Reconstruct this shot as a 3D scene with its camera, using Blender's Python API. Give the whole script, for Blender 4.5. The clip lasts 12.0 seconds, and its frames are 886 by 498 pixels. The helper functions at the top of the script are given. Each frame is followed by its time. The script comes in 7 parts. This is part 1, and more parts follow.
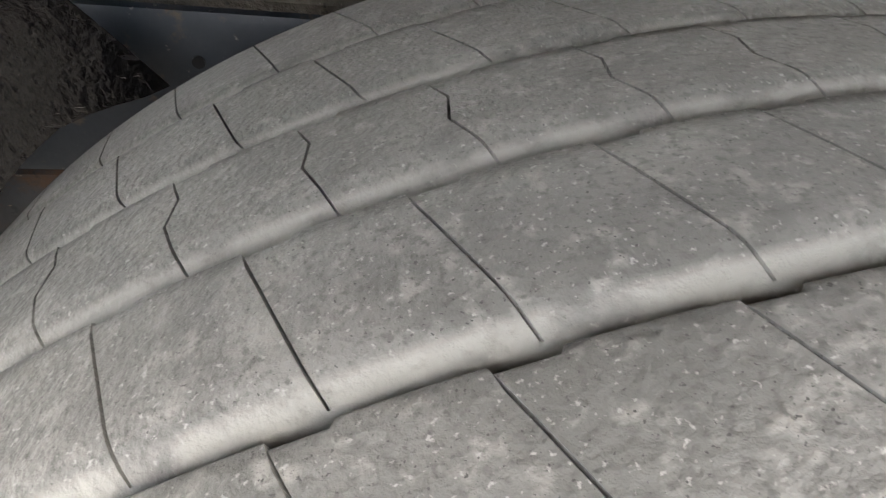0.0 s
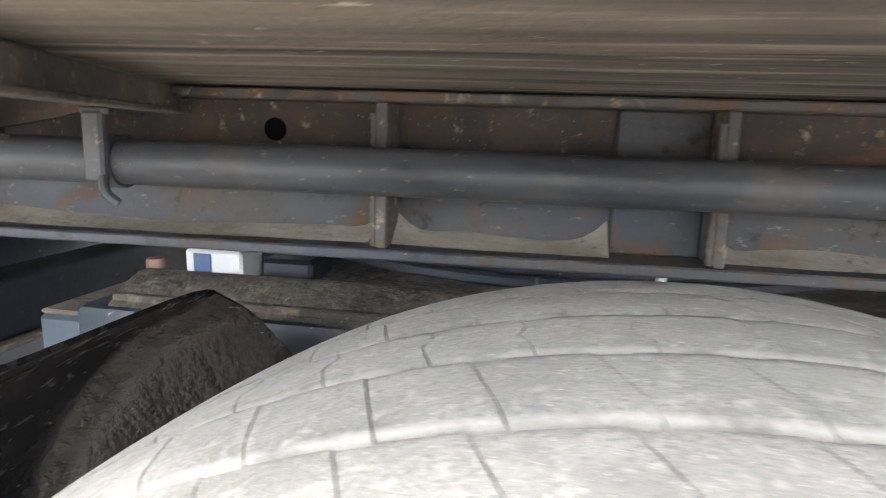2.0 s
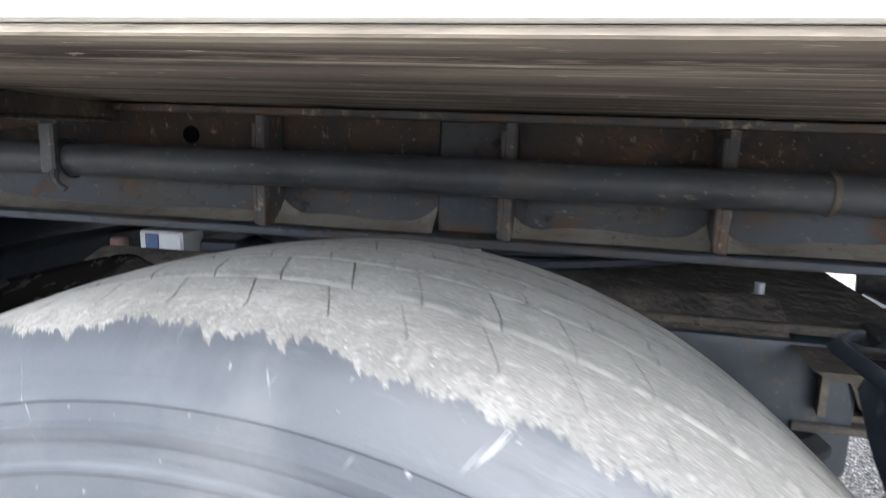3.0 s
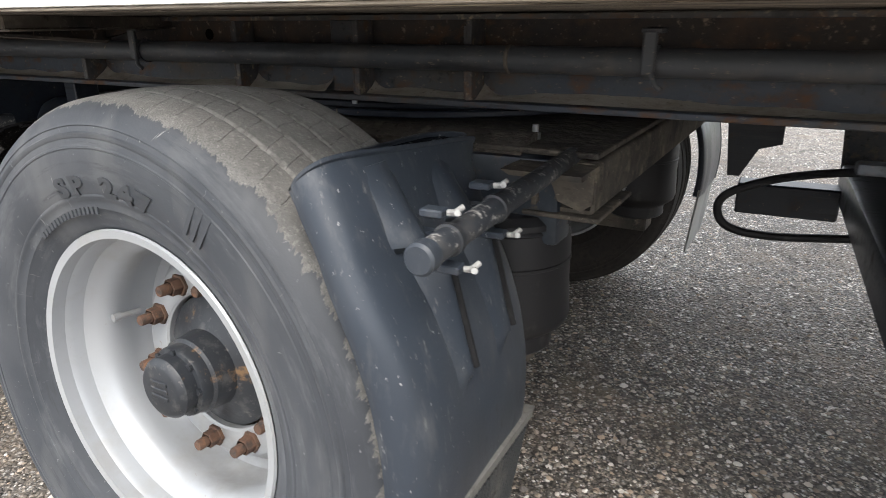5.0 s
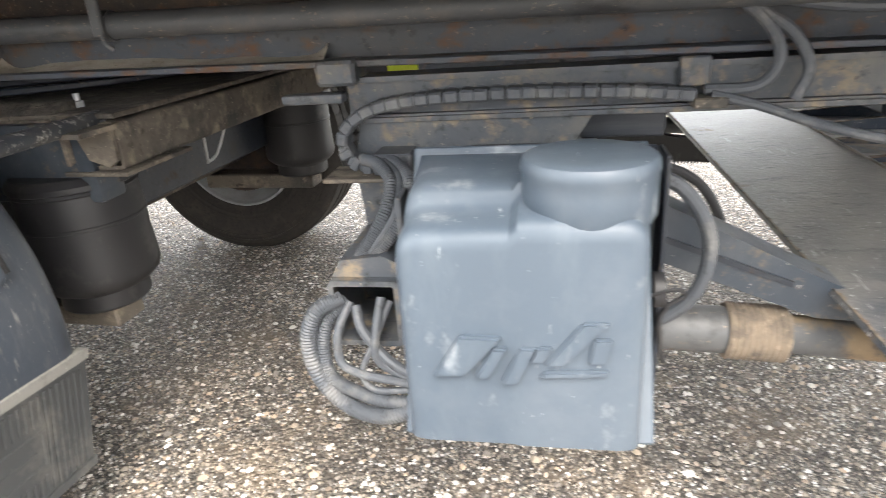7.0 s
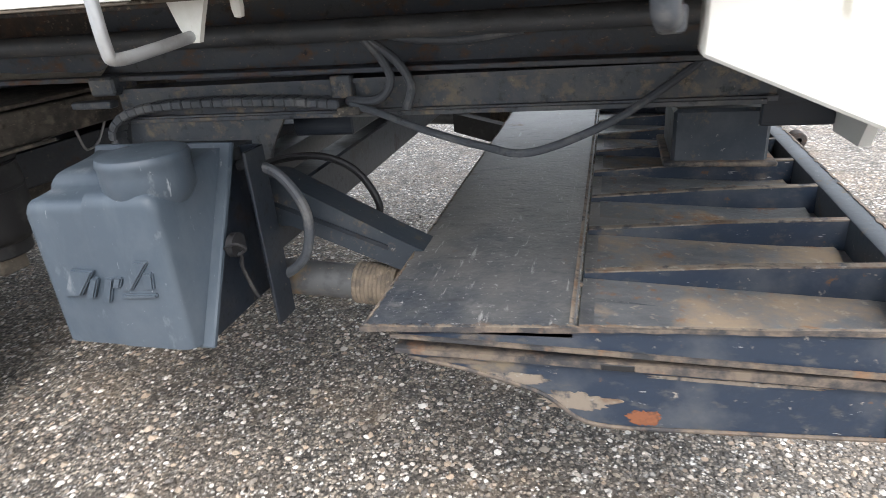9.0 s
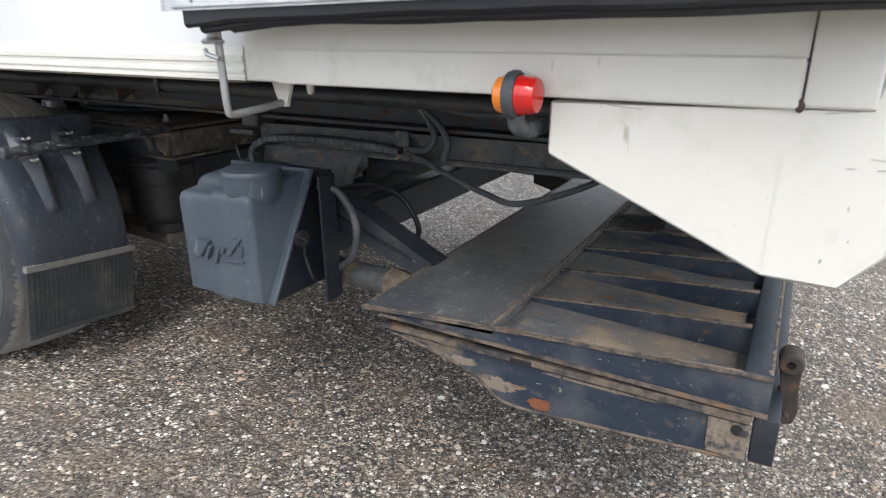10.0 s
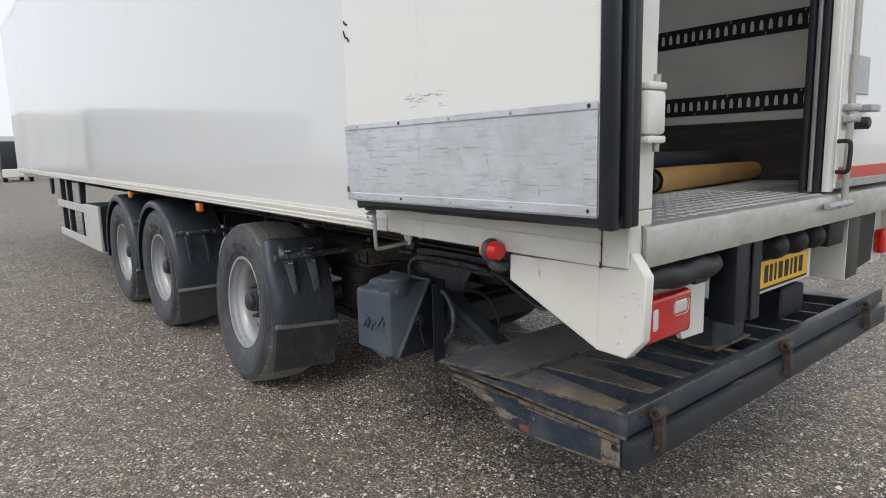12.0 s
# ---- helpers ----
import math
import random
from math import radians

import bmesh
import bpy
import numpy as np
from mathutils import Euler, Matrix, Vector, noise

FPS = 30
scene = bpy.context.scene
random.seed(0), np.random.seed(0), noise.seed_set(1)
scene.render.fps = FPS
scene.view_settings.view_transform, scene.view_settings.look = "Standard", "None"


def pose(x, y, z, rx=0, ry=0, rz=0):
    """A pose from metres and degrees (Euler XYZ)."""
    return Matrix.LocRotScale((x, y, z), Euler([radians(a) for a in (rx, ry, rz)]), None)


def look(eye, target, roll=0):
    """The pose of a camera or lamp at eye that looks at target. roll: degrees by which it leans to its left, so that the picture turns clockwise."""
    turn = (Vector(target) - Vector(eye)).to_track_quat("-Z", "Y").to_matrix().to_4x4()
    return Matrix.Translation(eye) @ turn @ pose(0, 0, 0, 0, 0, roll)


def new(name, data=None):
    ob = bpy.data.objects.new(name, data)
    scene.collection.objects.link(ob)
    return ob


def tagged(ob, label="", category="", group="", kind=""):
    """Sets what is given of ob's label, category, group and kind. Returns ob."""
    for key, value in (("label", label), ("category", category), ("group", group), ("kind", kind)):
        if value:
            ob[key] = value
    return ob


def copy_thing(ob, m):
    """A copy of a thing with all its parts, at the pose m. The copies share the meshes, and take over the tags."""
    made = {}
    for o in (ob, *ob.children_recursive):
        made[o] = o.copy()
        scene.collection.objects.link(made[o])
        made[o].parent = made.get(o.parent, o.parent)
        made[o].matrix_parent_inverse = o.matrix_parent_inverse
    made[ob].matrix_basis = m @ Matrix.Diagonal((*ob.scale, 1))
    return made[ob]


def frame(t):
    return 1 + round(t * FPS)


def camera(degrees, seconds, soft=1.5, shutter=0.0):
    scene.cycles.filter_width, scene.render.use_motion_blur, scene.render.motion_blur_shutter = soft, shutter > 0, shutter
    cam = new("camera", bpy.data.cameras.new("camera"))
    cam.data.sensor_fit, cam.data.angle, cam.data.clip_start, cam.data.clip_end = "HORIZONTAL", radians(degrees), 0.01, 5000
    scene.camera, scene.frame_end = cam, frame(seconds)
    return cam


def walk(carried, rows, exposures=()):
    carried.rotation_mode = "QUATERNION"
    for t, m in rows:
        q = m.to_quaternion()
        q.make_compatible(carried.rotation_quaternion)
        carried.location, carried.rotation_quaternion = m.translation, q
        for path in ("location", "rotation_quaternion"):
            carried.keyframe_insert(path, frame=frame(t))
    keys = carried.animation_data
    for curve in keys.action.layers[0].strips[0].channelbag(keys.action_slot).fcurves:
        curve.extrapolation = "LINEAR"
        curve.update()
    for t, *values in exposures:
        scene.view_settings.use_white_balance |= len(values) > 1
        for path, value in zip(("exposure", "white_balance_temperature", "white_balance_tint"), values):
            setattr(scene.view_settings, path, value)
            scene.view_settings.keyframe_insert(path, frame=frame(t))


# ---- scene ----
cam = camera(71.4, 12.0, 0.8, 0.3)
PATH = [
    (0, (-0.152, 0.064, 1.093), (0.3277, 1.5366, -0.1745), 9.12),
    (0.5, (-0.159, 0.053, 1.093), (0.237, 1.6873, 0.0086), 9.82),
    (1, (-0.155, 0.018, 1.098), (-0.1284, 1.9012, 0.4243), 7.3),
    (1.5, (-0.108, -0.009, 1.104), (-0.3592, 1.9271, 0.672), 5.13),
    (2, (-0.016, -0.039, 1.118), (-0.296, 1.906, 0.744), 1.1),
    (2.5, (0.114, -0.099, 1.12), (-0.168, 1.871, 0.911), 0.1),
    (3, (0.23, -0.203, 1.126), (-0.1303, 1.7306, 0.7584), 1.2),
    (3.5, (0.38, -0.274, 1.141), (-0.1281, 1.5326, 0.4443), 0.67),
    (3.7, (0.464, -0.301, 1.137), (-0.1964, 1.4406, 0.4007), -0.6),
    (5.3, (1.041, -0.576, 1.132), (0.1716, 1.0962, 0.451), -1.05),
    (5.5, (1.103, -0.582, 1.132), (0.2856, 1.1165, 0.4521), -1.65),
    (6, (1.296, -0.532, 1.094), (0.652, 1.248, 0.442), -4.4),
    (6.5, (1.443, -0.523, 1.084), (0.974, 1.275, 0.342), -4.7),
    (7, (1.585, -0.558, 1.078), (1.24, 1.259, 0.316), -4.2),
    (7.5, (1.787, -0.631, 1.11), (1.636, 1.207, 0.335), -0.0),
    (7.7, (1.855, -0.661, 1.129), (1.764, 1.181, 0.354), 0.6),
    (9.3, (2.558, -0.795, 1.129), (1.882, 0.916, 0.34), -4.9),
    (9.5, (2.656, -0.862, 1.146), (1.876, 0.819, 0.386), -3.7),
    (10, (2.872, -1.006, 1.225), (1.925, 0.635, 0.571), -0.8),
    (10.5, (3.156, -1.126, 1.296), (1.935, 0.372, 0.751), -2.4),
    (11, (3.455, -1.212, 1.35), (2.107, 0.197, 0.868), -2.2),
    (11.5, (3.697, -1.365, 1.398), (2.231, -0.042, 1.015), -1.3),
    (12, (3.913, -1.455, 1.453), (2.381, -0.188, 1.145), -1.5),
]
EXPOSURES = [(0, 2.88, 6560, 10), (0.5, 2.87, 6500, 10), (1.0, 3.4, 6480, 10), (1.5, 3.82, 6450, 10), (2.0, 3.85, 6380, 10), (2.5, 3.48, 6260, 10), (3.0, 2.62, 5950, 10), (3.5, 2.0, 6000, 10), (5.3, 1.40, 6500, 10), (5.5, 1.40, 6500, 10), (6.0, 1.7, 6500, 10), (6.5, 2.65, 6700, 10), (7.0, 2.78, 6850, 10), (7.5, 2.65, 6800, 10), (9.3, 1.46, 6300, 10), (9.5, 1.42, 6300, 10), (10.0, 0.88, 6330, 10), (10.5, 0.47, 6470, 10), (11.0, 0.32, 6480, 10), (12.0, 0.16, 6450, 10)]
walk(cam, [(t, look(eye, target, roll)) for t, eye, target, roll in PATH], EXPOSURES)

# ---------------------------------------------------------------- world, sun
SUN_EL, SUN_AZ = radians(52), radians(155)
world = bpy.data.worlds.new("overcast_sky")
scene.world = world
world.use_nodes = True
wn, wl = world.node_tree.nodes, world.node_tree.links
sky = wn.new("ShaderNodeTexSky")
sky.sky_type = "NISHITA"
sky.sun_disc = False
sky.sun_elevation, sky.sun_rotation = SUN_EL, SUN_AZ
sky.air_density, sky.dust_density, sky.ozone_density = 1.0, 6.0, 1.0
haze = wn.new("ShaderNodeMixRGB")
haze.inputs[0].default_value = 0.75
haze.inputs[2].default_value = (8.6, 8.9, 9.3, 1)
wl.new(sky.outputs[0], haze.inputs[1])
wl.new(haze.outputs[0], wn["Background"].inputs[0])
wn["Background"].inputs[1].default_value = 0.12
sun = new("sun", bpy.data.lights.new("sun", "SUN"))
sun.data.energy, sun.data.angle, sun.data.color = 0.8, radians(25), (1.0, 0.97, 0.92)
sun.matrix_world = look((2 * math.sin(SUN_AZ), 2 * math.cos(SUN_AZ), 2 * math.tan(SUN_EL)), (0, 0, 0))


# ---------------------------------------------------------------- materials
def surf(name, base, rough=0.6, metal=0.0, layers=(), bump=(), spec=0.5, coat=0.0, random_value=0.0, dust=0.0):
    """A node material. layers: (scale, colour, low, high, stretch xyz, roughness or None) of noise-shaped patches laid over the base;
    bump: (scale, strength, distance)."""
    m = bpy.data.materials.new(name)
    m.use_nodes = True
    n, l = m.node_tree.nodes, m.node_tree.links
    b = n["Principled BSDF"]
    b.inputs["Metallic"].default_value = metal
    b.inputs["Specular IOR Level"].default_value = spec
    b.inputs["Coat Weight"].default_value = coat
    b.inputs["Sheen Weight"].default_value, b.inputs["Sheen Roughness"].default_value = dust, 0.6
    b.inputs["Coat Roughness"].default_value = 0.03
    tc = n.new("ShaderNodeTexCoord")
    col = n.new("ShaderNodeRGB")
    col.outputs[0].default_value = (*base, 1)
    out, ro = col.outputs[0], n.new("ShaderNodeValue").outputs[0]
    ro.default_value = rough
    for k, layer in enumerate(layers):
        scale, colour, lo, hi = layer[:4]
        stretch = layer[4] if len(layer) > 4 else (1, 1, 1)
        mp = n.new("ShaderNodeMapping")
        mp.inputs["Scale"].default_value = stretch
        mp.inputs["Location"].default_value = (3.1 * k, 1.7 * k, 0.3 * k)
        l.new(tc.outputs["Object"], mp.inputs[0])
        nz = n.new("ShaderNodeTexNoise")
        nz.inputs["Scale"].default_value, nz.inputs["Detail"].default_value, nz.inputs["Roughness"].default_value = scale, 6, 0.65
        l.new(mp.outputs[0], nz.inputs["Vector"])
        rg = n.new("ShaderNodeMapRange")
        rg.inputs[1].default_value, rg.inputs[2].default_value = lo, hi
        l.new(nz.outputs[0], rg.inputs[0])
        mx = n.new("ShaderNodeMixRGB")
        mx.inputs[2].default_value = (*colour, 1)
        l.new(rg.outputs[0], mx.inputs[0])
        l.new(out, mx.inputs[1])
        out = mx.outputs[0]
        if len(layer) > 5 and layer[5] is not None:
            mr = n.new("ShaderNodeMix")
            mr.inputs[3].default_value = layer[5]
            l.new(rg.outputs[0], mr.inputs[0])
            l.new(ro, mr.inputs[2])
            ro = mr.outputs[0]
    if random_value:
        oi = n.new("ShaderNodeObjectInfo")
        rr = n.new("ShaderNodeMapRange")
        rr.inputs[3].default_value, rr.inputs[4].default_value = 1 - random_value, 1 + random_value
        l.new(oi.outputs["Random"], rr.inputs[0])
        hs = n.new("ShaderNodeHueSaturation")
        l.new(rr.outputs[0], hs.inputs["Value"])
        l.new(out, hs.inputs["Color"])
        out = hs.outputs[0]
    l.new(out, b.inputs["Base Color"])
    l.new(ro, b.inputs["Roughness"])
    prev = None
    for scale, strength, dist in bump:
        nz = n.new("ShaderNodeTexNoise")
        nz.inputs["Scale"].default_value, nz.inputs["Detail"].default_value = scale, 5
        l.new(tc.outputs["Object"], nz.inputs["Vector"])
        bp = n.new("ShaderNodeBump")
        bp.inputs["Strength"].default_value, bp.inputs["Distance"].default_value = strength, dist
        l.new(nz.outputs[0], bp.inputs["Height"])
        if prev:
            l.new(prev, bp.inputs["Normal"])
        prev = bp.outputs[0]
    if prev:
        l.new(prev, b.inputs["Normal"])
    return m


TAN = (0.32, 0.25, 0.17)
M = {}
M["white"] = surf("white_grp", (0.71, 0.725, 0.735), 0.16, layers=[(1.2, (0.70, 0.70, 0.66), 0.55, 0.8), (40, (0.6, 0.59, 0.54), 0.68, 0.8)], bump=[(2.5, 0.03, 0.01)], coat=0.7)
M["white_door"] = surf("white_door_panel", (0.79, 0.79, 0.77), 0.25, layers=[(1.2, (0.73, 0.72, 0.68), 0.55, 0.8), (30, (0.60, 0.59, 0.55), 0.70, 0.8), (7, (0.66, 0.66, 0.63), 0.62, 0.75, (1, 1, 0.3))], bump=[(2.5, 0.03, 0.01)], coat=0.5)
M["scuff"] = surf("grey_scuff", (0.36, 0.36, 0.35), 0.6)
M["white_frame"] = surf("white_painted_steel", (0.72, 0.715, 0.67), 0.35, layers=[(2.5, (0.60, 0.585, 0.51), 0.54, 0.8), (60, (0.40, 0.36, 0.28), 0.70, 0.75), (9, (0.62, 0.62, 0.55), 0.57, 0.72), (30, (0.50, 0.47, 0.39), 0.66, 0.74, (1, 1, 0.25))], bump=[(30, 0.05, 0.004), (3, 0.06, 0.02)])
M["chassis"] = surf("dark_blue_chassis_paint", (0.014, 0.019, 0.028), 0.40, layers=[(30, (0.045, 0.048, 0.052), 0.54, 0.78, (0.08, 1, 1), 0.6), (70, (0.007, 0.008, 0.011), 0.55, 0.70, (0.05, 1, 1), 0.5), (5, (0.085, 0.074, 0.060), 0.58, 0.84, (1, 1, 1), 0.9), (9, (0.050, 0.032, 0.022), 0.60, 0.75, (1, 1, 1), 0.9), (45, TAN, 0.66, 0.76, (1, 1, 1), 0.9)], bump=[(60, 0.15, 0.004)])
M["beam"] = surf("grey_blue_beam_paint", (0.034, 0.042, 0.055), 0.5, layers=[(22, (0.105, 0.056, 0.030), 0.52, 0.66, (0.6, 1, 1), 0.95), (4, (0.098, 0.087, 0.072), 0.47, 0.75, (0.5, 1, 1), 0.9), (14, (0.080, 0.045, 0.026), 0.60, 0.72, (1, 1, 1), 0.95), (40, (0.016, 0.018, 0.022), 0.58, 0.70), (60, TAN, 0.63, 0.76, (1, 1, 2), 0.95)], bump=[(70, 0.25, 0.004)])
M["rusty"] = surf("rust_stained_steel", (0.050, 0.042, 0.037), 0.85, layers=[(7, (0.100, 0.060, 0.038), 0.46, 0.70), (18, (0.150, 0.075, 0.036), 0.58, 0.74, (0.7, 1, 1)), (6, (0.026, 0.025, 0.026), 0.50, 0.66), (60, (0.26, 0.205, 0.15), 0.60, 0.70, (1, 1, 0.8)), (130, (0.30, 0.24, 0.18), 0.63, 0.72)], bump=[(90, 0.45, 0.004)])
M["dust"] = surf("pale_caked_dust", (0.34, 0.305, 0.255), 0.95, layers=[(14, (0.24, 0.20, 0.155), 0.48, 0.7), (70, (0.14, 0.11, 0.085), 0.60, 0.72), (8, (0.16, 0.12, 0.08), 0.58, 0.72)], bump=[(70, 0.4, 0.005)])
M["dusty"] = surf("dust_caked_steel", (0.135, 0.116, 0.094), 0.95, layers=[(4, (0.035, 0.035, 0.036), 0.46, 0.68), (16, (0.24, 0.20, 0.155), 0.52, 0.70), (30, (0.055, 0.045, 0.038), 0.56, 0.68, (0.5, 1, 1)), (90, (0.30, 0.26, 0.21), 0.62, 0.70)], bump=[(80, 0.4, 0.004)])
M["floor_under"] = surf("weathered_floor_underside", (0.205, 0.172, 0.134), 0.85, layers=[(6, (0.050, 0.040, 0.033), 0.44, 0.62, (0.16, 2.6, 1)), (26, (0.43, 0.37, 0.29), 0.54, 0.66, (0.10, 1.5, 1)), (22, (0.035, 0.029, 0.025), 0.57, 0.66, (0.10, 2.2, 1)), (3, (0.10, 0.085, 0.07), 0.5, 0.75), (70, (0.50, 0.44, 0.35), 0.63, 0.69, (0.5, 1, 1))], bump=[(60, 0.4, 0.005), (14, 0.3, 0.01)])
M["pipe"] = surf("grey_pipe_paint", (0.057, 0.061, 0.067), 0.5, layers=[(8, (0.12, 0.105, 0.088), 0.52, 0.8), (20, (0.024, 0.025, 0.028), 0.54, 0.7, (0.3, 1, 1)), (60, TAN, 0.65, 0.76), (120, (0.20, 0.17, 0.13), 0.62, 0.70, (0.5, 1, 1))], bump=[(90, 0.15, 0.003)])
M["plastic"] = surf("black_blue_mudguard_plastic", (0.036, 0.045, 0.059), 0.34, layers=[(5, (0.050, 0.056, 0.064), 0.50, 0.80, (1.4, 1.4, 0.5), 0.45), (30, (0.080, 0.086, 0.094), 0.54, 0.78, (1, 1.6, 0.4), 0.55), (60, (0.17, 0.172, 0.172), 0.61, 0.73, (1.5, 1.5, 0.25), 0.9), (130, (0.36, 0.36, 0.35), 0.66, 0.71, (1, 1, 0.6), 0.9)], bump=[(140, 0.14, 0.002)])
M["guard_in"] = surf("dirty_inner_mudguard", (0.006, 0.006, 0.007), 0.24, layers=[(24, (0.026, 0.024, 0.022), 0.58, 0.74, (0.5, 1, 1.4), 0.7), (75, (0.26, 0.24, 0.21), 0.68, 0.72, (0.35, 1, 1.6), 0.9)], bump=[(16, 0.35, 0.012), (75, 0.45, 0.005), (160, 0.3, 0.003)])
M["rod"] = surf("worn_black_rod_paint", (0.030, 0.034, 0.041), 0.42, layers=[(18, (0.085, 0.082, 0.078), 0.50, 0.70, (1, 1, 1), 0.9), (24, (0.44, 0.43, 0.40), 0.585, 0.64), (70, (0.32, 0.31, 0.29), 0.58, 0.68)], bump=[(80, 0.3, 0.003)])
M["rubber"] = surf("black_rubber", (0.015, 0.015, 0.017), 0.55, layers=[(12, (0.070, 0.066, 0.062), 0.57, 0.8)], bump=[(80, 0.1, 0.003)])
M["seal"] = surf("dark_rubber_seal", (0.009, 0.011, 0.017), 0.42, layers=[(8, (0.022, 0.026, 0.034), 0.52, 0.75, (1, 1, 0.4)), (50, (0.10, 0.10, 0.10), 0.67, 0.75)], bump=[(40, 0.3, 0.004)])
M["hose"] = surf("grey_black_hose", (0.060, 0.067, 0.078), 0.55, layers=[(14, (0.19, 0.185, 0.175), 0.50, 0.8), (60, (0.03, 0.032, 0.036), 0.58, 0.7)], bump=[(90, 0.1, 0.002)])
M["strip"] = surf("dusty_clamping_strip", (0.19, 0.187, 0.175), 0.7, layers=[(30, (0.11, 0.107, 0.10), 0.5, 0.7), (60, (0.30, 0.29, 0.27), 0.6, 0.7)], bump=[(60, 0.3, 0.003)])
M["cylinder"] = surf("stained_grey_cylinder", (0.085, 0.088, 0.092), 0.5, layers=[(7, (0.20, 0.145, 0.09), 0.52, 0.62, (1, 1, 1), 0.8), (25, (0.05, 0.05, 0.052), 0.52, 0.7), (60, (0.26, 0.21, 0.15), 0.62, 0.72)], bump=[(60, 0.2, 0.003)])
M["bellows"] = surf("rusty_bellows", (0.20, 0.16, 0.12), 0.85, layers=[(20, (0.10, 0.085, 0.07), 0.48, 0.66), (50, (0.30, 0.24, 0.18), 0.56, 0.7)], bump=[(70, 0.3, 0.003)])
M["carriage"] = surf("dusty_blue_grey_steel", (0.052, 0.060, 0.072), 0.5, layers=[(8, (0.125, 0.122, 0.115), 0.46, 0.70, (1, 1, 1), 0.8), (25, (0.21, 0.165, 0.115), 0.53, 0.70, (1, 1, 1), 0.9), (40, (0.018, 0.021, 0.026), 0.56, 0.68), (90, (0.28, 0.25, 0.20), 0.64, 0.72, (1, 1, 1), 0.9)], bump=[(70, 0.25, 0.004)])
M["flap"] = surf("dusty_rubber_flap", (0.042, 0.045, 0.047), 0.70, layers=[(9, (0.13, 0.125, 0.113), 0.52, 0.8)], bump=[(120, 0.15, 0.002)])
M["alu"] = surf("scratched_aluminium", (0.72, 0.75, 0.79), 0.40, 0.6, layers=[(60, (0.45, 0.47, 0.50), 0.54, 0.70, (0.10, 1, 1.4), 0.55), (240, (0.34, 0.35, 0.37), 0.61, 0.69, (0.5, 1, 1)), (11, (0.53, 0.545, 0.565), 0.52, 0.72, (1, 1, 1.5)), (5, (0.72, 0.74, 0.76), 0.5, 0.8, (0.4, 1, 1)), (90, (0.20, 0.20, 0.21), 0.63, 0.69, (0.06, 1, 1.6)), (16, (0.44, 0.455, 0.475), 0.60, 0.72, (1.4, 1, 0.35)), (26, (0.15, 0.15, 0.16), 0.66, 0.70, (0.12, 1, 2.4)), (70, (0.78, 0.79, 0.80), 0.62, 0.68, (0.05, 1, 1.0)), (2, (0.50, 0.515, 0.535), 0.5, 0.75)], bump=[(70, 0.06, 0.002)])
M["steel"] = surf("stained_stainless_steel", (0.52, 0.51, 0.48), 0.38, 0.8, layers=[(4, (0.34, 0.32, 0.27), 0.48, 0.75, (1, 0.5, 1), 0.55), (26, (0.6, 0.6, 0.57), 0.58, 0.75)], bump=[(10, 0.08, 0.01)])
M["pale_alu"] = surf("pale_dull_aluminium", (0.60, 0.60, 0.59), 0.5, 0.2, layers=[(6, (0.48, 0.47, 0.45), 0.5, 0.8)])
M["galv"] = surf("zinc_coated_steel", (0.46, 0.47, 0.48), 0.45, 0.7, layers=[(14, (0.30, 0.29, 0.27), 0.52, 0.8)])
M["rim"] = surf("silver_painted_rim", (0.41, 0.425, 0.44), 0.38, 0.25, layers=[(6, (0.34, 0.325, 0.295), 0.5, 0.8), (3, (0.27, 0.265, 0.25), 0.55, 0.75), (50, (0.28, 0.21, 0.15), 0.67, 0.76)], bump=[(60, 0.03, 0.002)])
M["rustnut"] = surf("rusty_wheel_nut", (0.125, 0.068, 0.044), 0.85, layers=[(60, (0.045, 0.035, 0.030), 0.46, 0.66), (30, (0.22, 0.11, 0.055), 0.56, 0.68)], bump=[(200, 0.3, 0.002)])
M["hub"] = surf("black_hub", (0.026, 0.029, 0.034), 0.45, layers=[(16, (0.20, 0.12, 0.06), 0.61, 0.68), (30, (0.075, 0.075, 0.074), 0.54, 0.7), (60, (0.13, 0.12, 0.11), 0.60, 0.72)], bump=[(60, 0.2, 0.003)])
M["box"] = surf("blue_grey_box_plastic", (0.052, 0.070, 0.092), 0.50, layers=[(5, (0.088, 0.106, 0.128), 0.46, 0.76), (20, (0.070, 0.090, 0.112), 0.5, 0.7, (1, 1, 0.3)), (13, (0.21, 0.23, 0.25), 0.60, 0.74, (1, 1, 0.6), 0.7), (70, (0.30, 0.32, 0.34), 0.68, 0.74), (45, (0.24, 0.26, 0.28), 0.66, 0.72, (1.5, 1, 0.4))], bump=[(120, 0.10, 0.002), (9, 0.08, 0.01)])
M["lift"] = surf("worn_navy_lift_paint", (0.022, 0.033, 0.054), 0.32, layers=[(5, (0.100, 0.105, 0.112), 0.48, 0.78, (1, 1, 1), 0.6), (26, (0.080, 0.080, 0.080), 0.56, 0.72, (1, 1, 2), 0.7), (6, (0.17, 0.135, 0.095), 0.58, 0.68, (0.7, 1, 1), 0.9), (22, (0.16, 0.090, 0.05), 0.64, 0.71, (1, 1, 1), 0.95), (55, (0.28, 0.25, 0.21), 0.65, 0.72, (1, 1, 1), 0.9), (90, (0.36, 0.36, 0.35), 0.67, 0.70, (0.2, 1, 1), 0.7)], bump=[(60, 0.25, 0.003)])
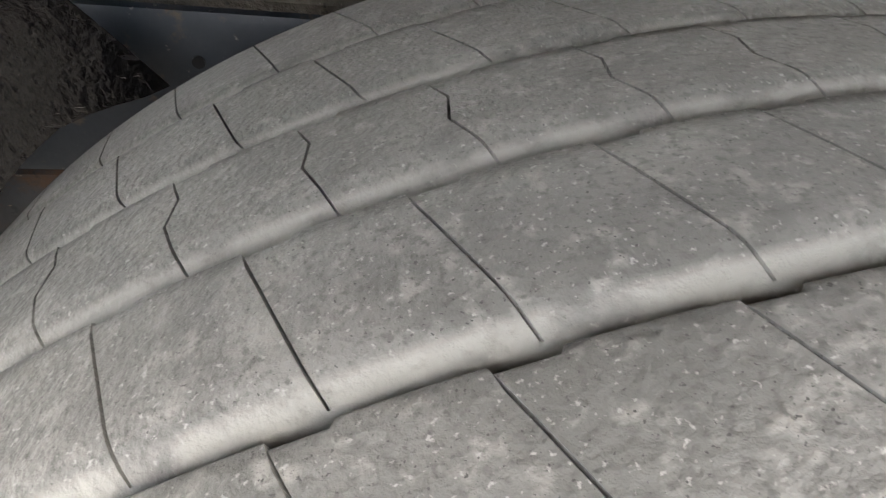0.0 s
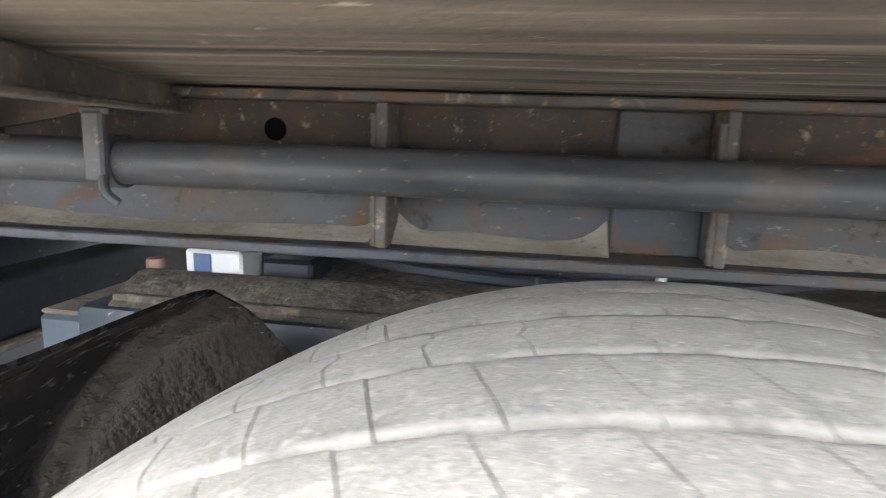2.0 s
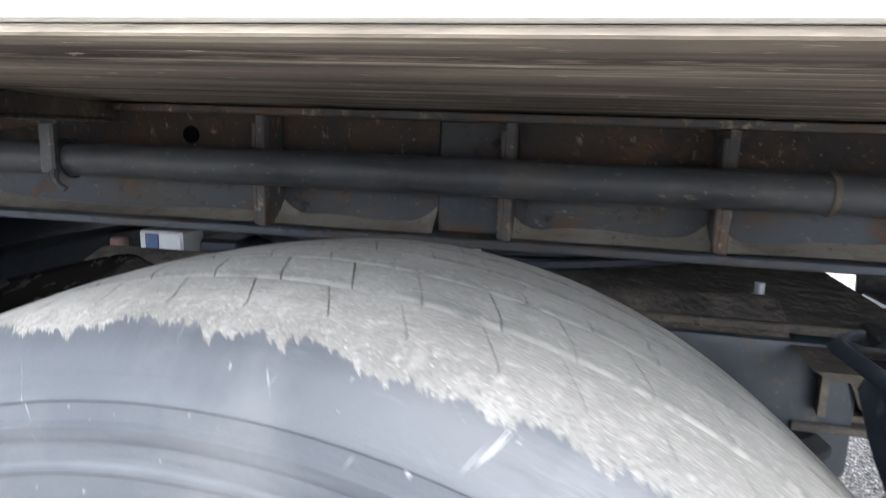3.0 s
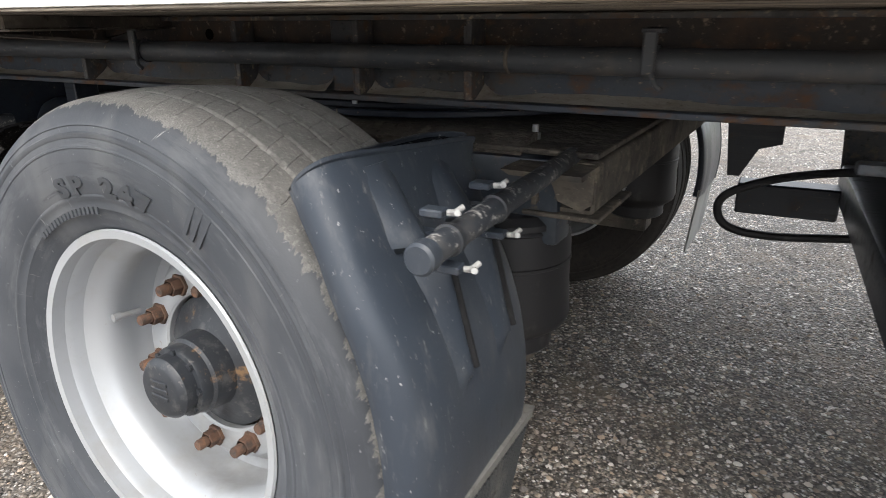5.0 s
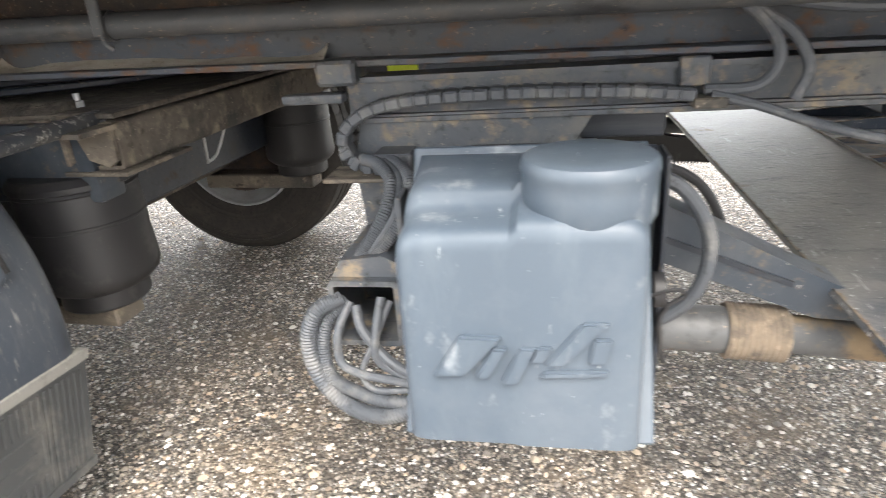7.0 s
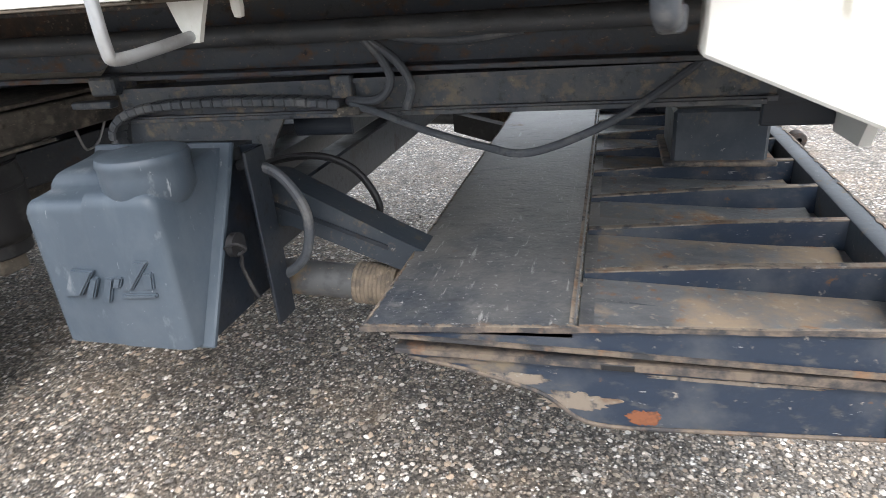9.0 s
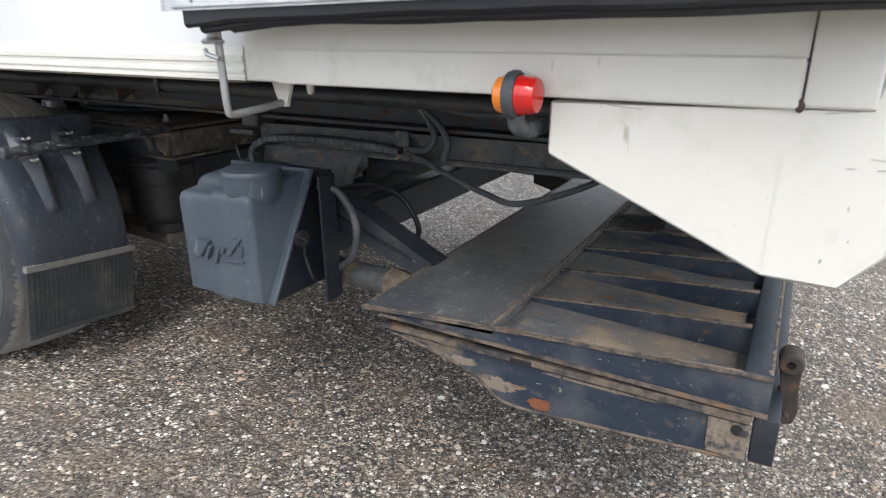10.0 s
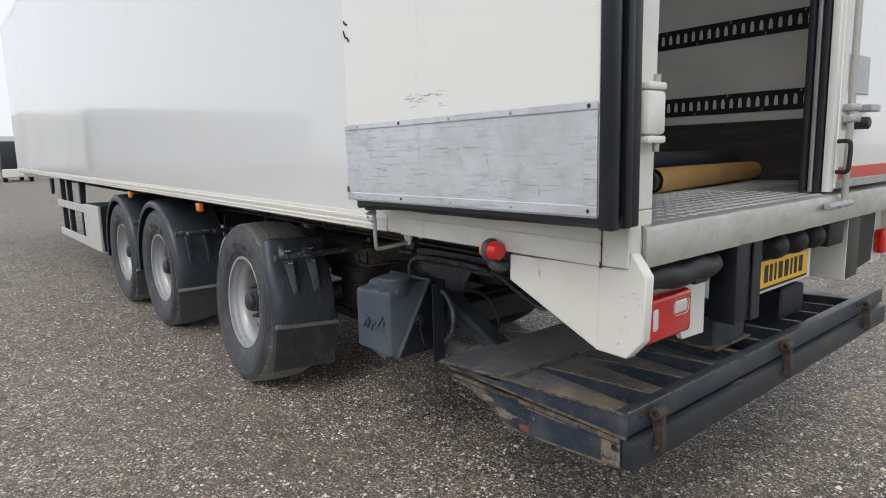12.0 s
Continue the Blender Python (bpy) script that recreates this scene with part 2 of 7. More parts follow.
M["pocket"] = surf("dirt_in_pockets", (0.105, 0.110, 0.116), 0.40, layers=[(9, (0.050, 0.056, 0.066), 0.50, 0.70, (0.5, 1, 1), 0.6), (5, (0.27, 0.205, 0.14), 0.52, 0.64, (1, 1, 1), 0.9), (14, (0.24, 0.12, 0.055), 0.57, 0.67, (1, 1, 1), 0.95), (60, (0.34, 0.30, 0.25), 0.58, 0.70, (1, 1, 1), 0.9)], bump=[(70, 0.4, 0.004)], dust=0.08)


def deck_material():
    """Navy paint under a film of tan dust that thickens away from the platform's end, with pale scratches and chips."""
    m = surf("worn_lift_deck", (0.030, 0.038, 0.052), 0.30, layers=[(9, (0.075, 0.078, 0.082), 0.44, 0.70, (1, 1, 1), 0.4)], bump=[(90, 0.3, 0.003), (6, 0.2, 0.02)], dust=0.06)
    n, l = m.node_tree.nodes, m.node_tree.links
    b = n["Principled BSDF"]
    out, ro = b.inputs["Base Color"].links[0].from_socket, b.inputs["Roughness"].links[0].from_socket
    tc = n.new("ShaderNodeTexCoord")
    sep = n.new("ShaderNodeSeparateXYZ")
    l.new(tc.outputs["Object"], sep.inputs[0])

    def cloud(scale, lo, hi, top=1.0, stretch=(1, 1, 1), turn=0.0):
        mp, nz, rg = n.new("ShaderNodeMapping"), n.new("ShaderNodeTexNoise"), n.new("ShaderNodeMapRange")
        mp.inputs["Scale"].default_value, mp.inputs["Rotation"].default_value = stretch, (0, 0, turn)
        nz.inputs["Scale"].default_value, nz.inputs["Detail"].default_value, nz.inputs["Roughness"].default_value = scale, 7, 0.65
        rg.inputs[1].default_value, rg.inputs[2].default_value, rg.inputs[4].default_value = lo, hi, top
        l.new(tc.outputs["Object"], mp.inputs[0])
        l.new(mp.outputs[0], nz.inputs["Vector"])
        l.new(nz.outputs[0], rg.inputs[0])
        return rg.outputs[0]

    def over(mask, colour, rough):
        nonlocal out, ro
        mx, mr = n.new("ShaderNodeMixRGB"), n.new("ShaderNodeMix")
        mx.inputs[2].default_value, mr.inputs[3].default_value = (*colour, 1), rough
        l.new(mask, mx.inputs[0])
        l.new(out, mx.inputs[1])
        l.new(mask, mr.inputs[0])
        l.new(ro, mr.inputs[2])
        out, ro = mx.outputs[0], mr.outputs[0]

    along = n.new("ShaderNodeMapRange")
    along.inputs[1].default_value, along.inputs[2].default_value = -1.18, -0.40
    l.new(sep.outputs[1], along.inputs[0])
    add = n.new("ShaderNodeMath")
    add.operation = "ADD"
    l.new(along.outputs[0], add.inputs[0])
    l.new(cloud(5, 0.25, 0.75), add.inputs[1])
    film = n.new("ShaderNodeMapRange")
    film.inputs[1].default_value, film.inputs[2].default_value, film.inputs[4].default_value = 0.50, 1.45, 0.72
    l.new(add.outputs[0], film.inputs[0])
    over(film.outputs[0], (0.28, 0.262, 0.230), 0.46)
    over(cloud(26, 0.52, 0.70, 0.65), (0.18, 0.178, 0.172), 0.45)
    over(cloud(40, 0.58, 0.68, 0.75, (0.25, 1, 1), 0.5), (0.03, 0.034, 0.042), 0.4)
    over(cloud(110, 0.62, 0.67, 0.9), (0.42, 0.42, 0.41), 0.6)
    over(cloud(70, 0.62, 0.68, 0.9, (1, 0.14, 1), 0.9), (0.38, 0.38, 0.37), 0.6)
    over(cloud(45, 0.66, 0.69, 0.9, (0.3, 1, 1), -0.7), (0.48, 0.47, 0.45), 0.6)
    over(cloud(7, 0.63, 0.72, 0.8), (0.20, 0.125, 0.07), 0.8)
    l.new(out, b.inputs["Base Color"])
    l.new(ro, b.inputs["Roughness"])
    return m


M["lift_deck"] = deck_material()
M["worn_tan"] = surf("worn_tan_edge", (0.20, 0.165, 0.13), 0.8, layers=[(16, (0.13, 0.08, 0.05), 0.50, 0.66), (30, (0.04, 0.043, 0.05), 0.50, 0.62), (60, (0.32, 0.30, 0.26), 0.60, 0.72)], bump=[(90, 0.3, 0.003)])
M["stiff"] = surf("rusty_stiffener", (0.085, 0.082, 0.080), 0.8, layers=[(24, (0.13, 0.07, 0.035), 0.48, 0.68), (60, (0.34, 0.27, 0.19), 0.56, 0.70), (9, (0.03, 0.03, 0.032), 0.52, 0.7)], bump=[(90, 0.4, 0.004)])
M["rust_edge"] = surf("rusty_edge", (0.15, 0.118, 0.09), 0.85, layers=[(12, (0.035, 0.035, 0.038), 0.50, 0.60), (30, (0.05, 0.045, 0.045), 0.45, 0.65), (14, (0.20, 0.11, 0.06), 0.58, 0.72)], bump=[(90, 0.3, 0.003)])
M["rusty_red"] = surf("red_rust", (0.19, 0.07, 0.032), 0.9, layers=[(60, (0.06, 0.035, 0.028), 0.48, 0.66)], bump=[(120, 0.4, 0.003)])
M["hinge_rust"] = surf("dark_rusty_forging", (0.040, 0.034, 0.031), 0.75, layers=[(40, (0.115, 0.060, 0.035), 0.50, 0.68), (90, (0.18, 0.12, 0.08), 0.62, 0.72)], bump=[(90, 0.4, 0.003)])
M["bar"] = surf("worn_bar_paint", (0.020, 0.025, 0.034), 0.40, layers=[(5, (0.038, 0.039, 0.040), 0.48, 0.74, (1, 0.5, 1), 0.55), (12, (0.13, 0.10, 0.07), 0.60, 0.70, (1, 0.4, 1), 0.9), (30, (0.012, 0.014, 0.018), 0.55, 0.7), (70, (0.26, 0.22, 0.17), 0.66, 0.73, (1, 0.5, 1), 0.9), (120, (0.35, 0.34, 0.32), 0.68, 0.72, (1, 0.2, 1), 0.7)], bump=[(60, 0.25, 0.003)])
M["lockbar"] = surf("dull_beige_steel", (0.44, 0.42, 0.39), 0.45, 0.5, layers=[(14, (0.30, 0.285, 0.26), 0.52, 0.8)])
M["mat"] = surf("dark_rubber_mat", (0.018, 0.024, 0.036), 0.30, layers=[(14, (0.050, 0.058, 0.072), 0.50, 0.75, (1, 0.3, 1))], bump=[(60, 0.2, 0.004)])
M["slate"] = surf("dusty_slate_paint", (0.028, 0.037, 0.049), 0.40, layers=[(6, (0.070, 0.077, 0.086), 0.48, 0.74, (1, 0.5, 1), 0.6), (26, (0.13, 0.105, 0.075), 0.58, 0.70, (1, 1, 1), 0.8), (80, (0.26, 0.25, 0.23), 0.65, 0.71)], bump=[(60, 0.2, 0.003)])
M["column"] = surf("near_black_column_paint", (0.011, 0.014, 0.021), 0.45, layers=[(8, (0.026, 0.028, 0.032), 0.50, 0.75), (60, (0.12, 0.11, 0.10), 0.67, 0.74)], bump=[(50, 0.15, 0.003)])
M["drum"] = surf("rusty_brake_drum", (0.040, 0.030, 0.025), 0.85, layers=[(14, (0.085, 0.050, 0.032), 0.48, 0.7), (40, (0.02, 0.018, 0.017), 0.5, 0.7)], bump=[(60, 0.3, 0.003)])
M["mud"] = surf("dried_mud", (0.105, 0.090, 0.073), 0.95, layers=[(7, (0.040, 0.036, 0.033), 0.46, 0.64), (22, (0.19, 0.16, 0.125), 0.54, 0.68), (60, (0.030, 0.026, 0.024), 0.58, 0.68), (120, (0.26, 0.23, 0.19), 0.62, 0.70)], bump=[(22, 0.7, 0.02), (90, 0.5, 0.006)])
M["red"] = surf("red_lens", (0.62, 0.015, 0.012), 0.10, layers=[(30, (0.35, 0.01, 0.012), 0.5, 0.8)], coat=0.5)
M["amber"] = surf("amber_lens", (0.75, 0.21, 0.02), 0.15, coat=0.5)
M["clear"] = surf("clear_lens", (0.7, 0.68, 0.66), 0.12, coat=0.5)
M["green_paint"] = surf("dark_green_stained_paint", (0.045, 0.058, 0.042), 0.5, layers=[(14, (0.03, 0.032, 0.032), 0.48, 0.7), (50, (0.14, 0.15, 0.12), 0.64, 0.72)])
M["grey_tarp"] = surf("grey_trailer_side", (0.56, 0.57, 0.59), 0.5, layers=[(1.2, (0.48, 0.49, 0.50), 0.45, 0.75), (8, (0.62, 0.62, 0.62), 0.55, 0.75, (1, 1, 0.3))])
M["yellow"] = surf("yellow_plate", (0.83, 0.50, 0.03), 0.4, layers=[(20, (0.70, 0.42, 0.03), 0.5, 0.8)])
M["faded_red"] = surf("faded_red_plastic", (0.27, 0.12, 0.10), 0.7, layers=[(40, (0.17, 0.14, 0.12), 0.45, 0.66)])
# Lighter copy of flap: light falling through from behind is painted in.
M["lit_flap"] = surf("lit_rubber_flap", (0.36, 0.36, 0.34), 0.7, layers=[(5, (0.20, 0.20, 0.19), 0.5, 0.75)])
M["far_lime"] = surf("lime_marker", (0.55, 0.70, 0.02), 0.5)
M["black"] = surf("matt_black", (0.012, 0.012, 0.013), 0.6, layers=[(20, (0.05, 0.05, 0.05), 0.55, 0.8)])
M["hole"] = surf("unlit_hole", (0.003, 0.003, 0.003), 0.95, spec=0.1)
M["inner_wall"] = surf("grey_inner_wall", (0.76, 0.75, 0.72), 0.5, layers=[(3, (0.62, 0.61, 0.58), 0.5, 0.8, (0.5, 1, 1)), (40, (0.45, 0.44, 0.41), 0.66, 0.76)])
M["kick"] = surf("dark_kick_board", (0.035, 0.033, 0.032), 0.6, layers=[(20, (0.09, 0.085, 0.08), 0.5, 0.75, (0.2, 1, 1))])
M["card"] = surf("brown_cardboard", (0.42, 0.25, 0.09), 0.75, layers=[(6, (0.33, 0.19, 0.07), 0.45, 0.8)])
M["redstripe"] = surf("red_stripe", (0.55, 0.06, 0.04), 0.4)
M["blue"] = surf("blue_plastic", (0.055, 0.10, 0.21), 0.6, layers=[(40, (0.14, 0.14, 0.14), 0.48, 0.70)])
M["nut"] = surf("dirty_pale_nut", (0.40, 0.40, 0.385), 0.6, layers=[(80, (0.20, 0.19, 0.18), 0.52, 0.68)])
M["white_plain"] = surf("pale_plastic", (0.62, 0.63, 0.63), 0.5, layers=[(9, (0.4, 0.39, 0.36), 0.5, 0.8)])


def ground_material():
    m = bpy.data.materials.new("exposed_aggregate_asphalt")
    m.use_nodes = True
    n, l = m.node_tree.nodes, m.node_tree.links
    b = n["Principled BSDF"]
    tc = n.new("ShaderNodeTexCoord")
    out, height = None, None
    for k, (scale, gap) in enumerate(((64, 0.0), (125, 0.0))):
        v = n.new("ShaderNodeTexVoronoi")
        v.inputs["Scale"].default_value = scale
        l.new(tc.outputs["Object"], v.inputs["Vector"])
        sep = n.new("ShaderNodeSeparateColor")
        l.new(v.outputs["Color"], sep.inputs[0])
        r = n.new("ShaderNodeValToRGB")
        e = r.color_ramp.elements
        e[0].position, e[0].color = 0.0, (0.045, 0.041, 0.037, 1)
        e[1].position, e[1].color = 1.0, (0.84, 0.82, 0.78, 1)
        for p, c in ((0.30, (0.150, 0.134, 0.118, 1)), (0.58, (0.30, 0.262, 0.218, 1)), (0.80, (0.42, 0.355, 0.285, 1)), (0.93, (0.60, 0.57, 0.53, 1))):
            x = e.new(p)
            x.color = c
        l.new(sep.outputs[k], r.inputs[0])
        d = n.new("ShaderNodeMapRange")
        d.inputs[1].default_value, d.inputs[2].default_value = 0.35, 0.62
        d.inputs[3].default_value, d.inputs[4].default_value = 1.0, 0.29
        l.new(v.outputs["Distance"], d.inputs[0])
        mu = n.new("ShaderNodeMixRGB")
        mu.blend_type = "MULTIPLY"
        mu.inputs[0].default_value = 1
        l.new(r.outputs[0], mu.inputs[1])
        l.new(d.outputs[0], mu.inputs[2])
        if out is None:
            out, height = mu.outputs[0], d.outputs[0]
        else:
            mk = n.new("ShaderNodeMapRange")
            mk.inputs[1].default_value, mk.inputs[2].default_value = 0.45, 0.5
            nz = n.new("ShaderNodeTexNoise")
            nz.inputs["Scale"].default_value = 60
            l.new(tc.outputs["Object"], nz.inputs["Vector"])
            l.new(nz.outputs[0], mk.inputs[0])
            mx = n.new("ShaderNodeMixRGB")
            l.new(mk.outputs[0], mx.inputs[0])
            l.new(out, mx.inputs[1])
            l.new(mu.outputs[0], mx.inputs[2])
            out = mx.outputs[0]
    # sparse larger stones
    v = n.new("ShaderNodeTexVoronoi")
    v.inputs["Scale"].default_value = 42
    l.new(tc.outputs["Object"], v.inputs["Vector"])
    sep = n.new("ShaderNodeSeparateColor")
    l.new(v.outputs["Color"], sep.inputs[0])
    r = n.new("ShaderNodeValToRGB")
    e = r.color_ramp.elements
    e[0].color, e[1].color = (0.09, 0.08, 0.07, 1), (0.76, 0.73, 0.68, 1)
    for p, c in ((0.35, (0.16, 0.13, 0.105, 1)), (0.55, (0.46, 0.35, 0.26, 1)), (0.75, (0.66, 0.61, 0.55, 1))):
        x = e.new(p)
        x.color = c
    l.new(sep.outputs[0], r.inputs[0])
    few, near = n.new("ShaderNodeMapRange"), n.new("ShaderNodeMapRange")
    few.inputs[1].default_value, few.inputs[2].default_value = 0.78, 0.80
    near.inputs[1].default_value, near.inputs[2].default_value, near.inputs[3].default_value, near.inputs[4].default_value = 0.34, 0.42, 1, 0
    l.new(sep.outputs[1], few.inputs[0])
    l.new(v.outputs["Distance"], near.inputs[0])
    both = n.new("ShaderNodeMath")
    both.operation = "MULTIPLY"
    l.new(few.outputs[0], both.inputs[0])
    l.new(near.outputs[0], both.inputs[1])
    mx = n.new("ShaderNodeMixRGB")
    l.new(both.outputs[0], mx.inputs[0])
    l.new(out, mx.inputs[1])
    l.new(r.outputs[0], mx.inputs[2])
    out = mx.outputs[0]
    lift_ = n.new("ShaderNodeHueSaturation")
    lift_.inputs["Value"].default_value = 1.27
    l.new(out, lift_.inputs["Color"])
    out = lift_.outputs[0]
    for scale, colour, lo, hi, top in ((0.5, (0.30, 0.27, 0.23), 0.45, 0.75, 0.28), (1.7, (0.07, 0.062, 0.055), 0.52, 0.75, 0.4), (4, (0.20, 0.145, 0.10), 0.54, 0.74, 0.5), (1.1, (0.15, 0.118, 0.09), 0.50, 0.68, 0.45), (9, (0.05, 0.045, 0.04), 0.52, 0.64, 0.45), (24, (0.05, 0.045, 0.041), 0.54, 0.66, 0.38), (2.6, (0.24, 0.185, 0.13), 0.56, 0.70, 0.45)):
        nz = n.new("ShaderNodeTexNoise")
        nz.inputs["Scale"].default_value, nz.inputs["Detail"].default_value = scale, 5
        l.new(tc.outputs["Object"], nz.inputs["Vector"])
        rg = n.new("ShaderNodeMapRange")
        rg.inputs[1].default_value, rg.inputs[2].default_value, rg.inputs[4].default_value = lo, hi, top
        l.new(nz.outputs[0], rg.inputs[0])
        mx = n.new("ShaderNodeMixRGB")
        mx.inputs[2].default_value = (*colour, 1)
        l.new(rg.outputs[0], mx.inputs[0])
        l.new(out, mx.inputs[1])
        out = mx.outputs[0]
    l.new(out, b.inputs["Base Color"])
    b.inputs["Roughness"].default_value = 0.7
    bp = n.new("ShaderNodeBump")
    bp.inputs["Strength"].default_value, bp.inputs["Distance"].default_value = 1.0, 0.008
    l.new(height, bp.inputs["Height"])
    l.new(bp.outputs[0], b.inputs["Normal"])
    return m


M["ground"] = ground_material()
M["pebble"] = surf("loose_stone", (0.33, 0.30, 0.26), 0.75)


def vary_by_stone(m):
    """Each stone of the joined mesh takes one colour out of a range."""
    n, l = m.node_tree.nodes, m.node_tree.links
    g = n.new("ShaderNodeNewGeometry")
    r = n.new("ShaderNodeValToRGB")
    e = r.color_ramp.elements
    e[0].color, e[1].color = (0.11, 0.10, 0.092, 1), (0.78, 0.75, 0.70, 1)
    for p, c in ((0.25, (0.17, 0.15, 0.135, 1)), (0.5, (0.30, 0.26, 0.21, 1)), (0.7, (0.44, 0.34, 0.25, 1)), (0.85, (0.58, 0.54, 0.49, 1))):
        x = e.new(p)
        x.color = c
    l.new(g.outputs["Random Per Island"], r.inputs[0])
    l.new(r.outputs[0], n["Principled BSDF"].inputs["Base Color"])


vary_by_stone(M["pebble"])


def tyre_material():
    """Dusty worn tread; darker sidewall below a ragged border."""
    m = bpy.data.materials.new("tyre_rubber")
    m.use_nodes = True
    n, l = m.node_tree.nodes, m.node_tree.links
    b = n["Principled BSDF"]
    tc = n.new("ShaderNodeTexCoord")

    def noise_at(scale, detail=5, stretch=(1, 1, 1)):
        mp = n.new("ShaderNodeMapping")
        mp.inputs["Scale"].default_value = stretch
        l.new(tc.outputs["Object"], mp.inputs[0])
        z = n.new("ShaderNodeTexNoise")
        z.inputs["Scale"].default_value, z.inputs["Detail"].default_value = scale, detail
        l.new(mp.outputs[0], z.inputs["Vector"])
        return z.outputs[0]

    def ranged(src, a, b_, c=0.0, d=1.0):
        r = n.new("ShaderNodeMapRange")
        for i, v in enumerate((a, b_, c, d)):
            r.inputs[i + 1].default_value = v
        l.new(src, r.inputs[0])
        return r.outputs[0]

    def mix(f, a, b_):
        x = n.new("ShaderNodeMixRGB")
        l.new(f, x.inputs[0])
        for i, s in ((1, a), (2, b_)):
            if isinstance(s, tuple):
                x.inputs[i].default_value = (*s, 1)
            else:
                l.new(s, x.inputs[i])
        return x.outputs[0]

    tread = mix(ranged(noise_at(14), 0.4, 0.65), (0.112, 0.109, 0.101), (0.172, 0.166, 0.154))
    tread = mix(ranged(noise_at(60, 8), 0.50, 0.68), tread, (0.105, 0.102, 0.095))
    tread = mix(ranged(noise_at(150, 8), 0.54, 0.68), tread, (0.215, 0.207, 0.190))
    tread = mix(ranged(noise_at(420, 6), 0.52, 0.66), tread, (0.090, 0.087, 0.080))
    tread = mix(ranged(noise_at(560, 5), 0.62, 0.70), tread, (0.29, 0.28, 0.262))
    tread = mix(ranged(noise_at(900, 4), 0.64, 0.70), tread, (0.040, 0.038, 0.035))
    tread = mix(ranged(noise_at(46, 8, (1, 0.5, 1)), 0.64, 0.76), tread, (0.22, 0.212, 0.197))
    side = mix(ranged(noise_at(5), 0.4, 0.7), (0.041, 0.046, 0.054), (0.073, 0.078, 0.087))
    side = mix(ranged(noise_at(2.6, 7), 0.50, 0.72), side, (0.038, 0.042, 0.049))
    side = mix(ranged(noise_at(9, 8, (1, 1, 0.4)), 0.56, 0.74), side, (0.105, 0.108, 0.112))
    sep = n.new("ShaderNodeSeparateXYZ")
    l.new(tc.outputs["Object"], sep.inputs[0])
    for groove in (-0.1005, -0.0440, 0.0130, 0.0760):
        both = n.new("ShaderNodeMath")
        both.operation = "MULTIPLY"
        l.new(ranged(sep.outputs[1], groove + 0.0026, groove + 0.0036), both.inputs[0])
        l.new(ranged(sep.outputs[1], groove + 0.0085, groove + 0.0110, 1.0, 0.0), both.inputs[1])
        worn = n.new("ShaderNodeMath")
        worn.operation = "MULTIPLY"
        l.new(both.outputs[0], worn.inputs[0])
        l.new(ranged(noise_at(70, 6), 0.34, 0.54, 0.15, 1.0), worn.inputs[1])
        tread = mix(worn.outputs[0], tread, (0.275, 0.265, 0.243))
    hyp = n.new("ShaderNodeVectorMath")
    hyp.operation = "LENGTH"
    comb = n.new("ShaderNodeCombineXYZ")
    l.new(sep.outputs[0], comb.inputs[0])
    l.new(sep.outputs[2], comb.inputs[2])
    l.new(comb.outputs[0], hyp.inputs[0])
    turn = n.new("ShaderNodeMath")
    turn.operation = "ARCTAN2"
    l.new(sep.outputs[0], turn.inputs[0])
    l.new(sep.outputs[2], turn.inputs[1])

    def swept(scale, along, across, shear, detail=8):
        """Noise in the wheel's own round: along the tread, and outwards from the hub."""
        out = []
        for coeff in ((along, shear), (0.0, across)):
            u, v, w = (n.new("ShaderNodeMath") for _ in range(3))
            u.operation, v.operation = "MULTIPLY", "MULTIPLY"
            u.inputs[1].default_value, v.inputs[1].default_value = coeff
            l.new(turn.outputs[0], u.inputs[0])
            l.new(hyp.outputs["Value"], v.inputs[0])
            l.new(u.outputs[0], w.inputs[0])
            l.new(v.outputs[0], w.inputs[1])
            out.append(w.outputs[0])
        cv, z = n.new("ShaderNodeCombineXYZ"), n.new("ShaderNodeTexNoise")
        l.new(out[0], cv.inputs[0])
        l.new(out[1], cv.inputs[1])
        z.inputs["Scale"].default_value, z.inputs["Detail"].default_value, z.inputs["Roughness"].default_value = scale, detail, 0.7
        l.new(cv.outputs[0], z.inputs["Vector"])
        return z.outputs[0]

    side = mix(ranged(swept(8, 0.25, 3.0, 0.0), 0.52, 0.70), side, (0.100, 0.105, 0.112))
    side = mix(ranged(swept(20, 0.1, 3.0, 0.0), 0.56, 0.66), side, (0.040, 0.044, 0.050))
    side = mix(ranged(swept(60, 1.0, 0.16, 0.9, 4), 0.675, 0.71), side, (0.17, 0.175, 0.18))
    side = mix(ranged(swept(90, 0.5, 0.10, -0.5, 3), 0.70, 0.73), side, (0.27, 0.27, 0.265))
    side = mix(ranged(noise_at(110), 0.70, 0.75), side, (0.25, 0.25, 0.25))
    jag = ranged(swept(22, 0.9, 0.5, 1.6), 0.32, 0.68, -0.0085, 0.0085)
    ad = n.new("ShaderNodeMath")
    ad.operation = "ADD"
    l.new(hyp.outputs["Value"], ad.inputs[0])
    l.new(jag, ad.inputs[1])
    border = ranged(ad.outputs[0], 0.4985, 0.4995)
    ab = n.new("ShaderNodeMath")
    ab.operation = "ABSOLUTE"
    l.new(sep.outputs[1], ab.inputs[0])
    top = n.new("ShaderNodeMath")
    top.operation = "MAXIMUM"
    l.new(border, top.inputs[0])
    l.new(ranged(ab.outputs[0], 0.122, 0.130, 1.0, 0.0), top.inputs[1])
    l.new(mix(top.outputs[0], side, tread), b.inputs["Base Color"])
    b.inputs["Roughness"].default_value = 0.55
    b.inputs["Diffuse Roughness"].default_value = 1.0
